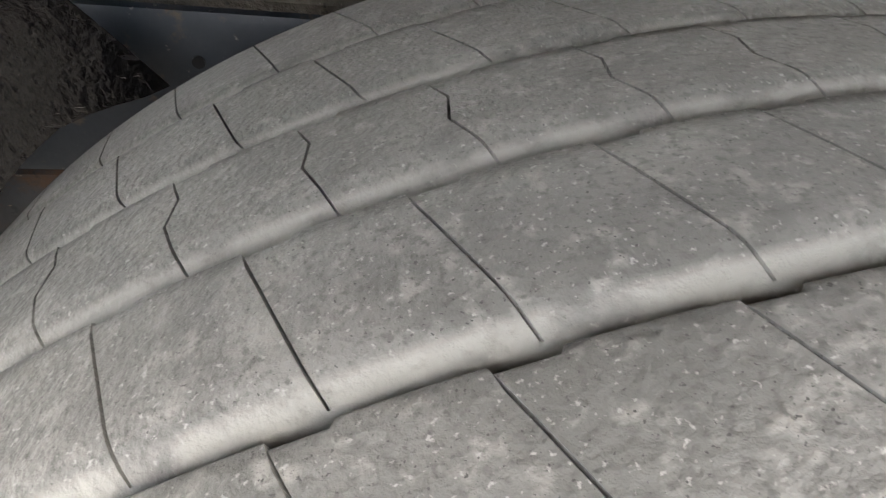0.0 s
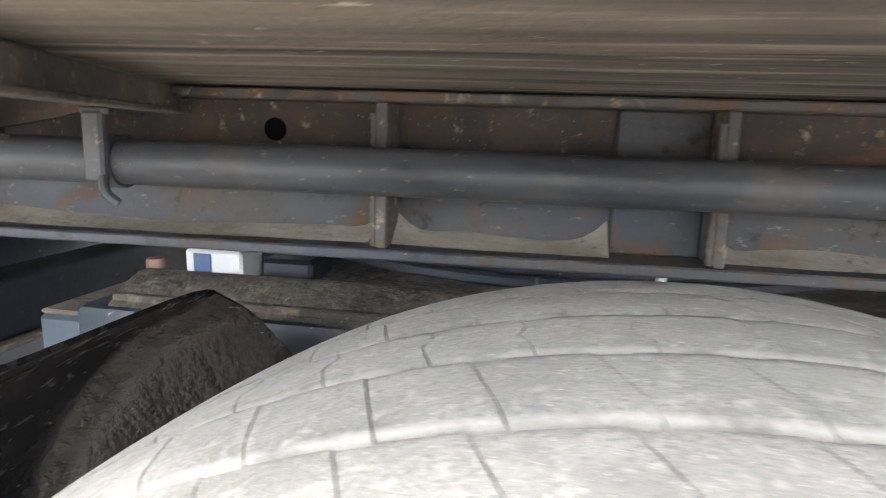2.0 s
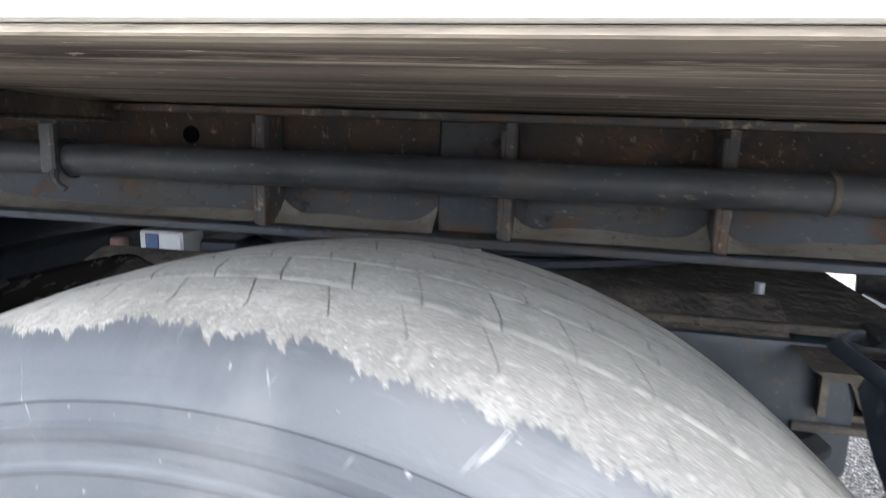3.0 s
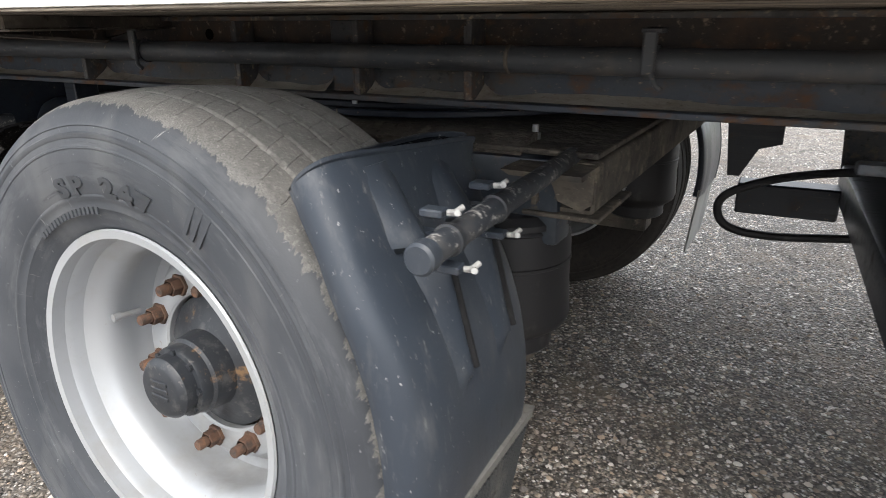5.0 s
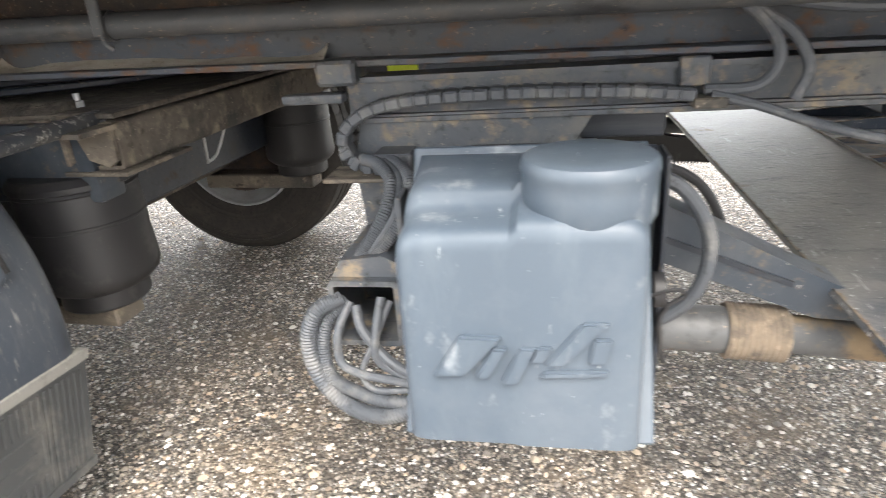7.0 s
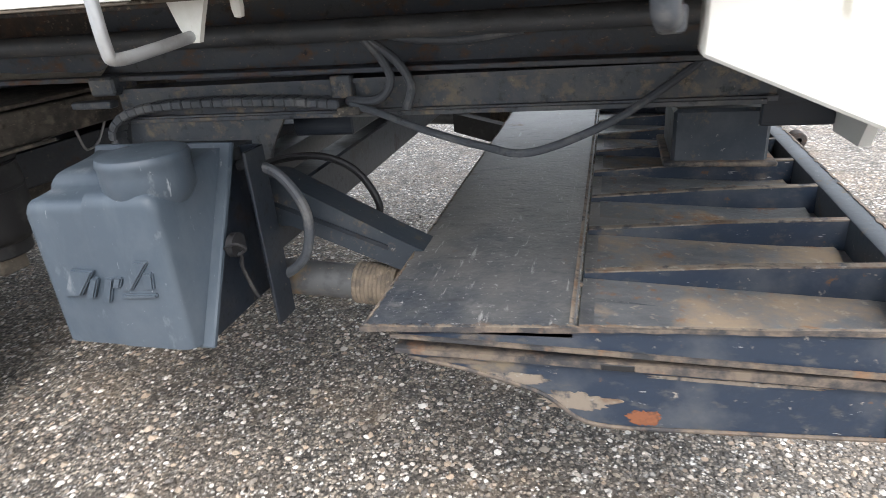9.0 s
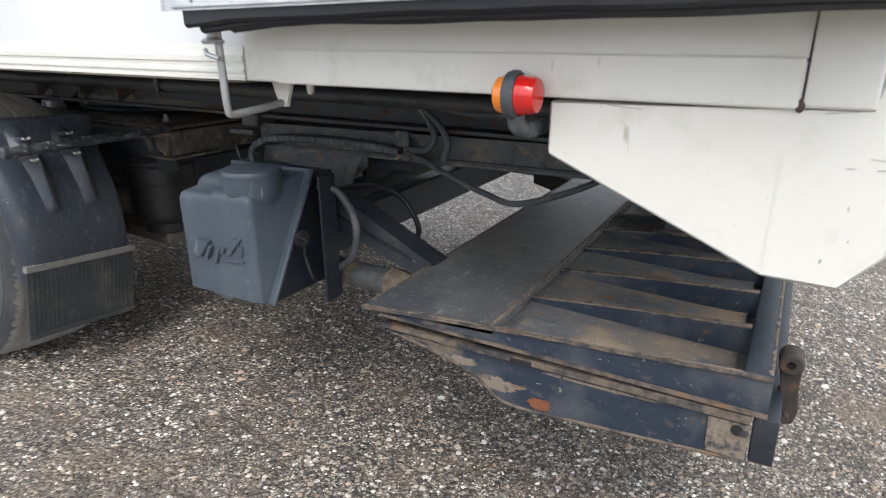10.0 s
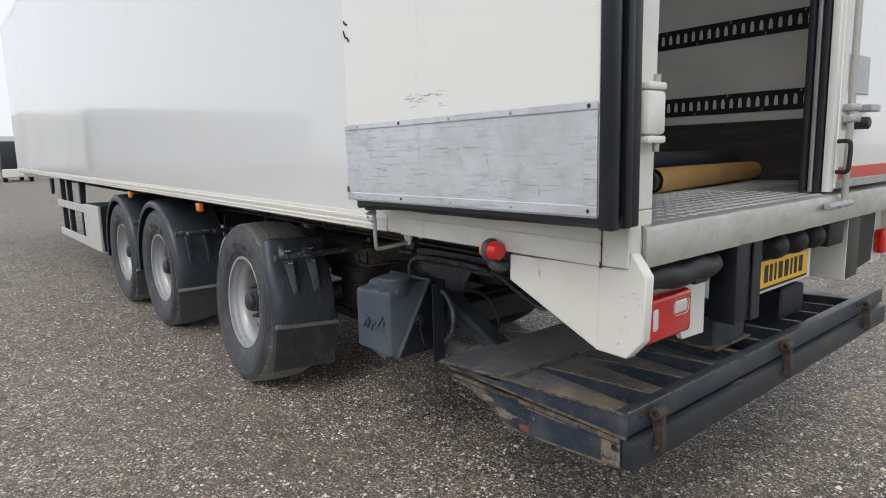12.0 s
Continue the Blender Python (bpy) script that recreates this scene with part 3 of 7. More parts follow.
    b.inputs["Sheen Roughness"].default_value = 0.6
    b.inputs["Sheen Tint"].default_value = (1, 0.96, 0.90, 1)
    l.new(ranged(top.outputs[0], 0.0, 1.0, 0.0, 0.15), b.inputs["Sheen Weight"])
    bp = n.new("ShaderNodeBump")
    bp.inputs["Distance"].default_value = 0.0020
    l.new(ranged(top.outputs[0], 0.0, 1.0, 0.15, 0.75), bp.inputs["Strength"])
    l.new(noise_at(300, 9), bp.inputs["Height"])
    l.new(bp.outputs[0], b.inputs["Normal"])
    return m


M["tyre"] = tyre_material()
# Far tyres: grime, with the shade they stand in put into the colour.
M["tyre_grime_shade"] = surf("shaded_grimy_rubber", (0.026, 0.022, 0.019), 0.8, layers=[(12, (0.045, 0.036, 0.029), 0.48, 0.7), (60, (0.012, 0.011, 0.010), 0.5, 0.7)], bump=[(90, 0.2, 0.003)])
M["tyre_text"] = surf("raised_rubber_lettering", (0.046, 0.050, 0.057), 0.55)


# ---------------------------------------------------------------- mesh tools
def place_of(ob):
    m = ob.matrix_basis.copy()
    while ob.parent:
        ob = ob.parent
        m = ob.matrix_basis @ m
    return m


def thing(name, at=(0, 0, 0), parent=None, **tags):
    """An Empty that holds parts."""
    e = new(name)
    e.empty_display_size = 0.1
    if parent:
        e.parent = parent
        e.matrix_basis = place_of(parent).inverted() @ pose(*at)
    else:
        e.matrix_basis = pose(*at)
    return tagged(e, **tags)


def part(name, bm, material, parent=None, label="", smooth=True, angle=35):
    """One mesh object from a bmesh in world coordinates, under its thing or part."""
    if parent:
        bmesh.ops.transform(bm, matrix=place_of(parent).inverted(), verts=bm.verts)
    me = bpy.data.meshes.new(name)
    bmesh.ops.recalc_face_normals(bm, faces=bm.faces)
    for f in bm.faces:
        f.smooth = smooth
    lim = radians(angle)
    for e in bm.edges:
        if len(e.link_faces) == 2 and e.calc_face_angle(0) > lim:
            e.smooth = False
    bm.to_mesh(me)
    bm.free()
    me.materials.append(M[material] if isinstance(material, str) else material)
    ob = new(name, me)
    ob.parent = parent
    return tagged(ob, label)


def B():
    return bmesh.new()


def box(bm, x0, x1, y0, y1, z0, z1, bevel=0.003, m=None, seg=1):
    r = bmesh.ops.create_cube(bm, size=1)
    vs = r["verts"]
    bmesh.ops.transform(bm, verts=vs, matrix=Matrix.Translation(((x0 + x1) / 2, (y0 + y1) / 2, (z0 + z1) / 2)) @ Matrix.Diagonal((x1 - x0, y1 - y0, z1 - z0, 1)))
    if bevel:
        es = list({e for v in vs for e in v.link_edges})
        q = bmesh.ops.bevel(bm, geom=es, offset=bevel, segments=seg, affect="EDGES", profile=0.5)
        vs = list({v for f in q["faces"] for v in f.verts} | {v for v in vs if v.is_valid})
    if m is not None:
        bmesh.ops.transform(bm, verts=[v for v in vs if v.is_valid], matrix=m)
    return bm


def prism(bm, pts, axis, a, b):
    """A polygon in the plane across an axis, thickened from a to b. For 'y' the points are (x, z); for 'x' (y, z); for 'z' (x, y)."""
    def at(p, w):
        return {"y": (p[0], w, p[1]), "x": (w, p[0], p[1]), "z": (p[0], p[1], w)}[axis]
    lo, hi = [bm.verts.new(at(p, a)) for p in pts], [bm.verts.new(at(p, b)) for p in pts]
    bm.faces.new(lo)
    bm.faces.new(hi[::-1])
    for i in range(len(pts)):
        j = (i + 1) % len(pts)
        bm.faces.new((lo[i], lo[j], hi[j], hi[i]))
    return bm


def smooth_line(pts, steps=8):
    """Catmull-Rom through the points."""
    p = [Vector(q) for q in pts]
    p = [2 * p[0] - p[1], *p, 2 * p[-1] - p[-2]]
    out = []
    for i in range(1, len(p) - 2):
        a, b, c, d = p[i - 1:i + 3]
        for k in range(steps):
            t = k / steps
            out.append(0.5 * (2 * b + (c - a) * t + (2 * a - 5 * b + 4 * c - d) * t * t + (3 * b - a - 3 * c + d) * t ** 3))
    return out + [p[-2]]


def tube(bm, pts, r, seg=10, ribs=0.0, cap=True):
    """A round tube along points; ribs: extra radius of every second ring, for corrugated hose."""
    rings, up = [], Vector((0.13, 0.21, 1)).normalized()
    pts = [Vector(p) for p in pts]
    for i, p in enumerate(pts):
        d = (pts[min(i + 1, len(pts) - 1)] - pts[max(i - 1, 0)]).normalized()
        side = d.cross(up)
        if side.length < 1e-3:
            side = d.cross(Vector((1, 0, 0)))
        side.normalize()
        up = side.cross(d).normalized()
        rad = r + (ribs if i % 2 else 0)
        rings.append([bm.verts.new(p + rad * (math.cos(a) * side + math.sin(a) * up)) for a in (2 * math.pi * k / seg for k in range(seg))])
    for a, b in zip(rings, rings[1:]):
        for k in range(seg):
            bm.faces.new((a[k], a[(k + 1) % seg], b[(k + 1) % seg], b[k]))
    if cap:
        bm.faces.new(rings[0][::-1])
        bm.faces.new(rings[-1])
    return bm


def rod(bm, p0, p1, r, seg=14):
    return tube(bm, [p0, p1], r, seg)


def lathe(bm, profile, centre, axis="y", seg=48, closed=False):
    """Turns (radius, along) points round an axis through centre."""
    cx, cy, cz = centre
    rings = []
    for k in range(seg):
        a = 2 * math.pi * k / seg
        c, s = math.cos(a), math.sin(a)
        rings.append([bm.verts.new({"y": (cx + r * c, cy + w, cz + r * s), "z": (cx + r * c, cy + r * s, cz + w), "x": (cx + w, cy + r * c, cz + r * s)}[axis]) for r, w in profile])
    n = len(profile)
    for k in range(seg):
        a, b = rings[k], rings[(k + 1) % seg]
        for i in range(n if closed else n - 1):
            bm.faces.new((a[i], a[(i + 1) % n], b[(i + 1) % n], b[i]))
    return bm


def hollow(x0, x1, z0, z1, y0, y1, t):
    """An open square tube along y, one connected wall with rounded corners."""
    def ring(inset, rad, y):
        a, b, c, d = x0 + inset, x1 - inset, z0 + inset, z1 - inset
        out = []
        for cx, cz, start in ((b - rad, d - rad, 0), (a + rad, d - rad, 90), (a + rad, c + rad, 180), (b - rad, c + rad, 270)):
            for k in range(4):
                q = radians(start + 30 * k)
                out.append(bm.verts.new((cx + rad * math.cos(q), y, cz + rad * math.sin(q))))
        return out
    bm = B()
    loops = [ring(0, 0.010, y0), ring(0, 0.010, y1), ring(t, 0.004, y1), ring(t, 0.004, y0)]
    for i in range(4):
        a, b = loops[i], loops[(i + 1) % 4]
        for k in range(16):
            bm.faces.new((a[k], a[(k + 1) % 16], b[(k + 1) % 16], b[k]))
    return bm


# ---------------------------------------------------------------- ground
bm = B()
for gx in range(-7, 7):
    for gy in range(-7, 7):
        vs = [bm.verts.new((60 * (gx + a), 60 * (gy + b), 0)) for a, b in ((0, 0), (1, 0), (1, 1), (0, 1))]
        bm.faces.new(vs)
bmesh.ops.remove_doubles(bm, verts=bm.verts, dist=0.001)
tagged(part("ground", bm, "ground"), "grey exposed-aggregate yard with mixed brown and white stones", "ground", kind="structure")

# ---------------------------------------------------------------- the trailer
trailer = thing("semi_trailer", (-4, 1.3, 0), label="white refrigerated semi-trailer standing with one rear door open", category="trailer")
TILT_BODY = pose(0, 0, 1.157, 0, 0.77, 0)
REAR, FRONT, WIDTH, HIGH = 2.86, -11.4, 2.60, 2.75
GAP = 1.40  # the closed door begins here


def body(bm):
    bmesh.ops.transform(bm, matrix=TILT_BODY, verts=bm.verts)
    return bm


part("side_wall", body(box(B(), FRONT, REAR, 0, 0.075, 0.066, HIGH, 0.004)), "white", trailer, "glossy white wall panel")
part("side_wall", body(box(B(), FRONT, REAR, WIDTH - 0.075, WIDTH, 0.05, HIGH, 0.004)), "white", trailer)
part("front_wall", body(box(B(), FRONT, FRONT + 0.08, 0.077, WIDTH - 0.077, 0.0, HIGH, 0)), "white", trailer)
part("roof", body(box(B(), FRONT, REAR, 0.0, WIDTH, HIGH + 0.002, HIGH + 0.08, 0)), "white", trailer)
bm = B()
prism(bm, [(-0.006, 0.0055), (0.0025, 0.0055), (0.0025, 0.077), (-0.004, 0.077), (-0.006, 0.059), (-0.010, 0.057), (-0.010, 0.045), (-0.006, 0.043), (-0.006, 0.031), (-0.010, 0.029), (-0.010, 0.022), (-0.006, 0.020), (-0.006, 0.0120), (-0.009, 0.0110), (-0.009, 0.0065)], "x", FRONT, 1.80)
part("bottom_rail", body(bm), "white_frame", trailer, "ridged white aluminium bottom rail")
part("floor_edge", body(box(B(), FRONT + 0.1, 1.8, -0.006, 0.048, 0.001, 0.0050, 0.001)), "floor_under", trailer)
part("underfloor", body(box(B(), FRONT + 0.1, REAR - 0.02, 0.050, WIDTH - 0.004, 0.0, 0.048, 0)), "floor_under", trailer, "dusty brown underside")

# wheels -------------------------------------------------------
WHEEL_Z, WHEEL_Y, AXLES = 0.505, 0.218, (0.052, -1.81, -3.12)
HUB_Z, HUB_Y, CAMBER = 0.520, 0.193, -3.53
PITCHES = 72


def tyre_mesh():
    grooves = [(-0.1005, 0.0018), (-0.0440, 0.0015), (0.0130, 0.0015), (0.0760, 0.0018)]

    def crown(w):
        return 0.522 - (0.584 if w < 0 else 0.36) * w * w

    rows = []  # radius, offset, kind: 0 plain, 1 rib
    side_rows = ((0.290, -0.135), (0.296, -0.150), (0.310, -0.160), (0.335, -0.172), (0.338, -0.1755), (0.345, -0.1755), (0.354, -0.1785), (0.356, -0.1803), (0.360, -0.1815), (0.362, -0.1808), (0.37, -0.184), (0.40, -0.190), (0.425, -0.192), (0.434, -0.1917), (0.4355, -0.1932), (0.4385, -0.1930), (0.440, -0.1914), (0.45, -0.1905), (0.452, -0.192), (0.458, -0.192), (0.460, -0.1885), (0.468, -0.1866), (0.4695, -0.1878), (0.472, -0.1868), (0.475, -0.184), (0.490, -0.176), (0.500, -0.164), (0.5065, -0.154))
    for r, w in side_rows:
        rows.append((r, w, 0))
    edge = -0.147
    for g, half in grooves + [(0.147, None)]:
        lo, hi = edge, (g - half if half else g)
        inner = edge > -0.14
        marks = [(lo, 0.0098), (lo + 0.0012, 0.0076), (lo + 0.0032, 0.0052), (lo + 0.006, 0.0030), (lo + 0.0092, 0.0012), (lo + 0.0120, 0.0003), (lo + 0.0145, 0.0), (lo + 0.018, 0.0)] if inner else [(lo, 0.0), (lo + 0.006, 0.0), (lo + 0.02, 0.0)]
        marks += [(lo + (hi - lo) * 0.5, 0.0), (lo + (hi - lo) * 0.75, 0.0)]
        marks += [(hi - 0.005, 0.0), (hi - 0.0012, 0.0002), (hi, 0.0012)] if half else [(hi - 0.006, 0.0), (hi, 0.0)]
        for w, drop in marks:
            rows.append((crown(w) - drop, w, 1))
        if half:
            rows.append((crown(g) - 0.0105, g - half * 0.8, 0))
            rows.append((crown(g) - 0.0110, g + half * 0.6, 0))
            edge = g + half
    for r, w, k in rows[len(side_rows) - 1::-1]:
        rows.append((r, -w, 0))
    # which rib each ring of the tread belongs to
    mid = [-0.1005, -0.0440, 0.0130, 0.0760]
    owner = [sum(w > g for g in mid) for r, w, k in rows]
    pitch = 2 * math.pi / PITCHES
    sub = [0.0, 0.007, 0.015, 0.022, 0.30, 0.325, 0.55, 0.80]
    cols = []
    for p in range(PITCHES):
        jit = 0.03 * math.sin(p * 2.39)
        for i, s in enumerate(sub):
            cols.append((p + s + jit * (1 if i < 4 else 0.5), i in (1, 2), i, p))
    ribs_at = [-0.147, -0.1005, -0.0440, 0.0130, 0.0760, 0.147]
    phase = (0.02, -0.13, 0.03, 0.30, 0.52)
    bm = B()
    grid = []
    for c, cut, i, p in cols:
        line = []
        for (r, w, kind), rib in zip(rows, owner):
            skew, f_end = 0.0, 0.0
            if abs(w) < 0.15:
                f = min(max((w - ribs_at[rib]) / (ribs_at[rib + 1] - ribs_at[rib]), 0), 1)
                skew = (0.5 - max(f, 0.12)) * 0.46 + phase[rib] + (0.02 if f < 0.12 else 0)
                f_end = f if rib else 0.0
                if rib == 2:
                    skew += 0.16 * (1 if f > 0.52 else 0.0)
            a = (c + skew) * pitch
            rad = r - (0.005 if cut and kind == 1 and not 0 < f_end < 0.13 else 0)
            if kind == 0 and 0.02 < abs(w) < 0.11 and i in (6, 7):
                rad += 0.0008
            jog = 0.0020 if i in (0, 1, 5, 6, 7) and any(0 < g - w < 0.0042 for g in mid) else 0.0
            line.append(bm.verts.new((rad * math.sin(a), w + jog, rad * math.cos(a))))
        grid.append(line)
    n = len(grid)
    for k in range(n):
        a, b = grid[k], grid[(k + 1) % n]
        for j in range(len(rows) - 1):
            bm.faces.new((a[j], b[j], b[j + 1], a[j + 1]))
    for v in bm.verts:  # the flat where the loaded tyre meets the ground
        if v.co.z < -0.44:
            f = min(1, (-0.44 - v.co.z) / 0.06)
            v.co.z -= f * 0.004 * max(0, -v.co.y / 0.147)
            low = -(HUB_Z + v.co.y * math.sin(radians(CAMBER)) - 0.0006) / math.cos(radians(CAMBER))
            v.co.z = max(v.co.z, low)
    return bm


def raised_letter(text, size, angle, radius, parent, material):
    """One letter on the outer sidewall, bent to its round."""
    cu = bpy.data.curves.new("sidewall_letter", "FONT")
    cu.body, cu.size, cu.align_x, cu.extrude, cu.resolution_u, cu.offset = text, size, "CENTER", 0.0022, 3, 0.0020
    tmp = new("sidewall_letter", cu)
    me = bpy.data.meshes.new_from_object(tmp.evaluated_get(bpy.context.evaluated_depsgraph_get()))
    bpy.data.objects.remove(tmp)
    for v in me.vertices:
        x, h, d = v.co
        a = radians(angle) - 1.55 * x / (radius + size / 2)
        rr = radius + h
        skin = np.interp(rr, (0.345, 0.37, 0.40, 0.425, 0.45), (-0.1755, -0.184, -0.190, -0.192, -0.1905))
        v.co = (rr * math.cos(a), skin - 0.0006 - d, rr * math.sin(a))
    me.materials.append(M[material])
    ob = new("sidewall_letter", me)
    ob.parent = parent
    return ob


def build_wheel(at, parent):
    w = thing("wheel", at, parent)
    M0 = place_of(w)

    def put(bm):
        bmesh.ops.transform(bm, matrix=M0, verts=bm.verts)
        return bm
    part("tyre", put(tyre_mesh()), "tyre", w, "worn tyre, tread grey with dust", angle=40)
    # rim: flange, well, inner ledge, disc
    prof = [(0.284, -0.158), (0.298, -0.160), (0.3005, -0.156), (0.297, -0.150), (0.291, -0.147), (0.286, -0.142), (0.281, -0.120), (0.278, -0.100), (0.262, -0.085), (0.250, -0.070), (0.247, -0.040), (0.258, -0.012), (0.262, 0.02), (0.258, 0.04), (0.240, 0.048), (0.216, 0.036), (0.205, 0.012), (0.200, -0.004), (0.188, -0.010), (0.145, -0.010), (0.141, -0.006), (0.141, 0.01), (0.20, 0.016), (0.24, 0.07), (0.285, 0.14), (0.297, 0.15), (0.30, 0.158), (0.290, 0.16), (0.284, 0.15), (0.283, 0.10), (0.284, 0.0), (0.284, -0.10)]
    part("rim", put(lathe(B(), prof, (0, 0, 0), "y", 72, True)), "rim", w, "silver-painted steel rim")
    bm = lathe(B(), [(0.0001, -0.135), (0.045, -0.135), (0.052, -0.131), (0.058, -0.123), (0.058, -0.10), (0.066, -0.098), (0.068, -0.094), (0.068, -0.075), (0.074, -0.070), (0.078, -0.03), (0.098, -0.02), (0.135, 0.0), (0.139, 0.03), (0.139, 0.06), (0.0001, 0.06)], (0, 0, 0), "y", 40)
    hubp = part("hub", put(bm), "hub", w, "black hub with rust stains")
    for k in range(8):
        a = 2 * math.pi * k / 8
        bm = lathe(B(), [(0.0001, -0.006), (0.007, -0.006), (0.007, 0.0), (0.0001, 0.0)], (0.06 * math.cos(a), -0.098, 0.06 * math.sin(a)), "y", 6)
        part("hub_bolt", put(bm), "hub", w)
    bm = B()
    for k in range(3):
        box(bm, -0.022, 0.022, -0.1375, -0.134, 0.012 - 0.014 * k, 0.020 - 0.014 * k, 0.001)
    part("hub_mark", put(bm), "hub", w)
    for k in range(10):
        a = 2 * math.pi * (k + 0.3) / 10
        c = (0.1675 * math.cos(a), -0.010, 0.1675 * math.sin(a))
        bm = lathe(B(), [(0.0001, -0.048), (0.0095, -0.048), (0.011, -0.045), (0.011, -0.026), (0.0001, -0.026)], c, "y", 12)
        lathe(bm, [(0.0155, -0.027), (0.0175, -0.025), (0.0175, -0.006), (0.023, -0.006), (0.023, 0.0), (0.0001, 0.0)], c, "y", 6)
        part("wheel_nut", put(bm), "rustnut", w)
    bm = lathe(B(), [(0.0001, 0.155), (0.13, 0.155), (0.14, 0.150), (0.225, 0.146), (0.232, 0.138), (0.232, 0.062), (0.22, 0.052), (0.0001, 0.052)], (0, 0, 0), "y", 40)
    part("brake_drum", put(bm), "drum", w, "rusty brown brake drum")
    bm = rod(B(), (-0.205, -0.02, 0.07), (-0.21, -0.06, 0.07), 0.006, 10)
    rod(bm, (-0.21, -0.06, 0.07), (-0.211, -0.075, 0.07), 0.0085, 10)
    part("valve", put(bm), "galv", w)
    for text, angle in (("S", 106.2), ("P", 99.6), ("2", 87.2), ("4", 80.8), ("7", 74.4)):
        raised_letter(text, 0.042, angle, 0.363, w, "tyre_text")
    for k in range(16):
        a = radians(96 + k * 2.1)
        rr = 0.335
        bm = box(B(), -0.0035, 0.0035, -0.0015, 0.0015, -0.006, 0.006, 0, m=M0 @ Matrix.Translation((rr * math.cos(a), -0.1765, rr * math.sin(a))) @ pose(0, 0, 0, 0, 90 - math.degrees(a), 0))
        part("sidewall_mark", bm, "tyre_text", w)
    for k in range(3):
        a = radians(60 - k * 2.2)
        bm = box(B(), -0.004, 0.004, -0.0015, 0.0015, -0.028, 0.028, 0, m=M0 @ Matrix.Translation((0.412 * math.cos(a), -0.1913, 0.412 * math.sin(a))) @ pose(0, 0, 0, 0, 90 - math.degrees(a), 0))
        part("sidewall_bar", bm, "tyre_text", w)
    return w


wheel = build_wheel((AXLES[0], HUB_Y, HUB_Z), trailer)
base = place_of(trailer).inverted()
for ax in AXLES[1:]:
    copy_thing(wheel, base @ pose(ax, HUB_Y + 0.01, HUB_Z))
far_wheels = [copy_thing(wheel, base @ pose(ax, 2.18, HUB_Z, 0, 0, 180)) for ax in AXLES]
axles = [part("axle", rod(B(), (ax, 0.30, WHEEL_Z), (ax, WIDTH - 0.30, WHEEL_Z), 0.065, 16), "dusty", trailer) for ax in AXLES]

# the rear axle is steered a little
STEER = pose(AXLES[0], WHEEL_Y, 0) @ pose(0, 0, 0, 0, 0, -3.7) @ pose(-AXLES[0], -WHEEL_Y, 0)


def steer(ob):
    ob.matrix_basis = base @ STEER @ base.inverted() @ ob.matrix_basis
    return ob


for ob in (far_wheels[0], axles[0]):
    steer(ob)
for ob in far_wheels:
    for child in ob.children:
        if child.name.startswith("tyre"):
            child.data = child.data.copy()
            child.data.materials[0] = M["tyre_grime_shade"]
wheel.matrix_basis = base @ pose(0.070, HUB_Y, HUB_Z, CAMBER, 0, -2.82)


# mudguards ----------------------------------------------------
def guard_shell(cx, radii, y0=-0.005, y1=0.405, lip=0.04, n=18, skirt=0.0):
    """A curved guard with a rounded outer shoulder. radii: (angle, radius) pairs, from below upwards."""
    bm = B()
    ring = []
    sec = [(0.001, -lip - 0.016), (0.0, -lip), (0.002, -0.72 * lip), (0.007, -0.48 * lip), (0.016, -0.27 * lip), (0.029, -0.12 * lip), (0.047, -0.03 * lip), (0.07, 0.002), (0.11, 0.004), (0.2, 0.0), (y1 - y0 - 0.012, 0.0), (y1 - y0, 0.003)]
    if skirt:
        e = y1 - y0
        sec = sec[:-2] + [(e - 0.08, -0.02 * skirt), (e - 0.04, -0.15 * skirt), (e - 0.015, -0.42 * skirt), (e, -skirt)]
    sec = [(p.x, p.y) for p in smooth_line([(w, h, 0) for w, h in sec], 4)]
    sec += [(w + (0.004 if w < 0.02 else 0), h - 0.005) for w, h in sec[::-1]]
    a_first, a_last = radii[0][0], radii[-1][0]
    for k in range(n + 1):
        a = a_first + (a_last - a_first) * k / n
        r = np.interp(a, [p[0] for p in radii], [p[1] for p in radii]) if a_last > a_first else np.interp(-a, [-p[0] for p in radii], [p[1] for p in radii])
        if k == n:
            r += 0.005
        d = Vector((math.cos(radians(a)), 0, math.sin(radians(a))))
        ring.append([bm.verts.new((cx + d.x * (r + h), y0 + w, WHEEL_Z + d.z * (r + h))) for w, h in sec])
    k = len(sec)
    for a, b in zip(ring, ring[1:]):
        for i in range(k):
            bm.faces.new((a[i], a[(i + 1) % k], b[(i + 1) % k], b[i]))
    bm.faces.new(ring[0])
    bm.faces.new(ring[-1][::-1])
    return bm


def guard_ridge(cx, y, a0, a1, r0, r1, wide=0.022, high=0.022):
    """A pressed ridge that ends in a blunt step below."""
    bm, ring = B(), []
    for k in range(9):
        f = k / 8
        a, r = radians(a0 + (a1 - a0) * f), r0 + (r1 - r0) * f
        h = high * (0.35 + 0.65 * min(1, 2.2 * f)) if k else 0.001
        d = Vector((math.cos(a), 0, math.sin(a)))
        ring.append([bm.verts.new((cx + d.x * (r + e), y + w, WHEEL_Z + d.z * (r + e))) for w, e in ((-wide, -0.006), (-wide * 0.4, h), (wide * 0.75, h), (wide, -0.006))])
    for a, b in zip(ring, ring[1:]):
        for i in range(3):
            bm.faces.new((a[i], a[i + 1], b[i + 1], b[i]))
    bm.faces.new(ring[0])
    bm.faces.new(ring[-1][::-1])
    return bm


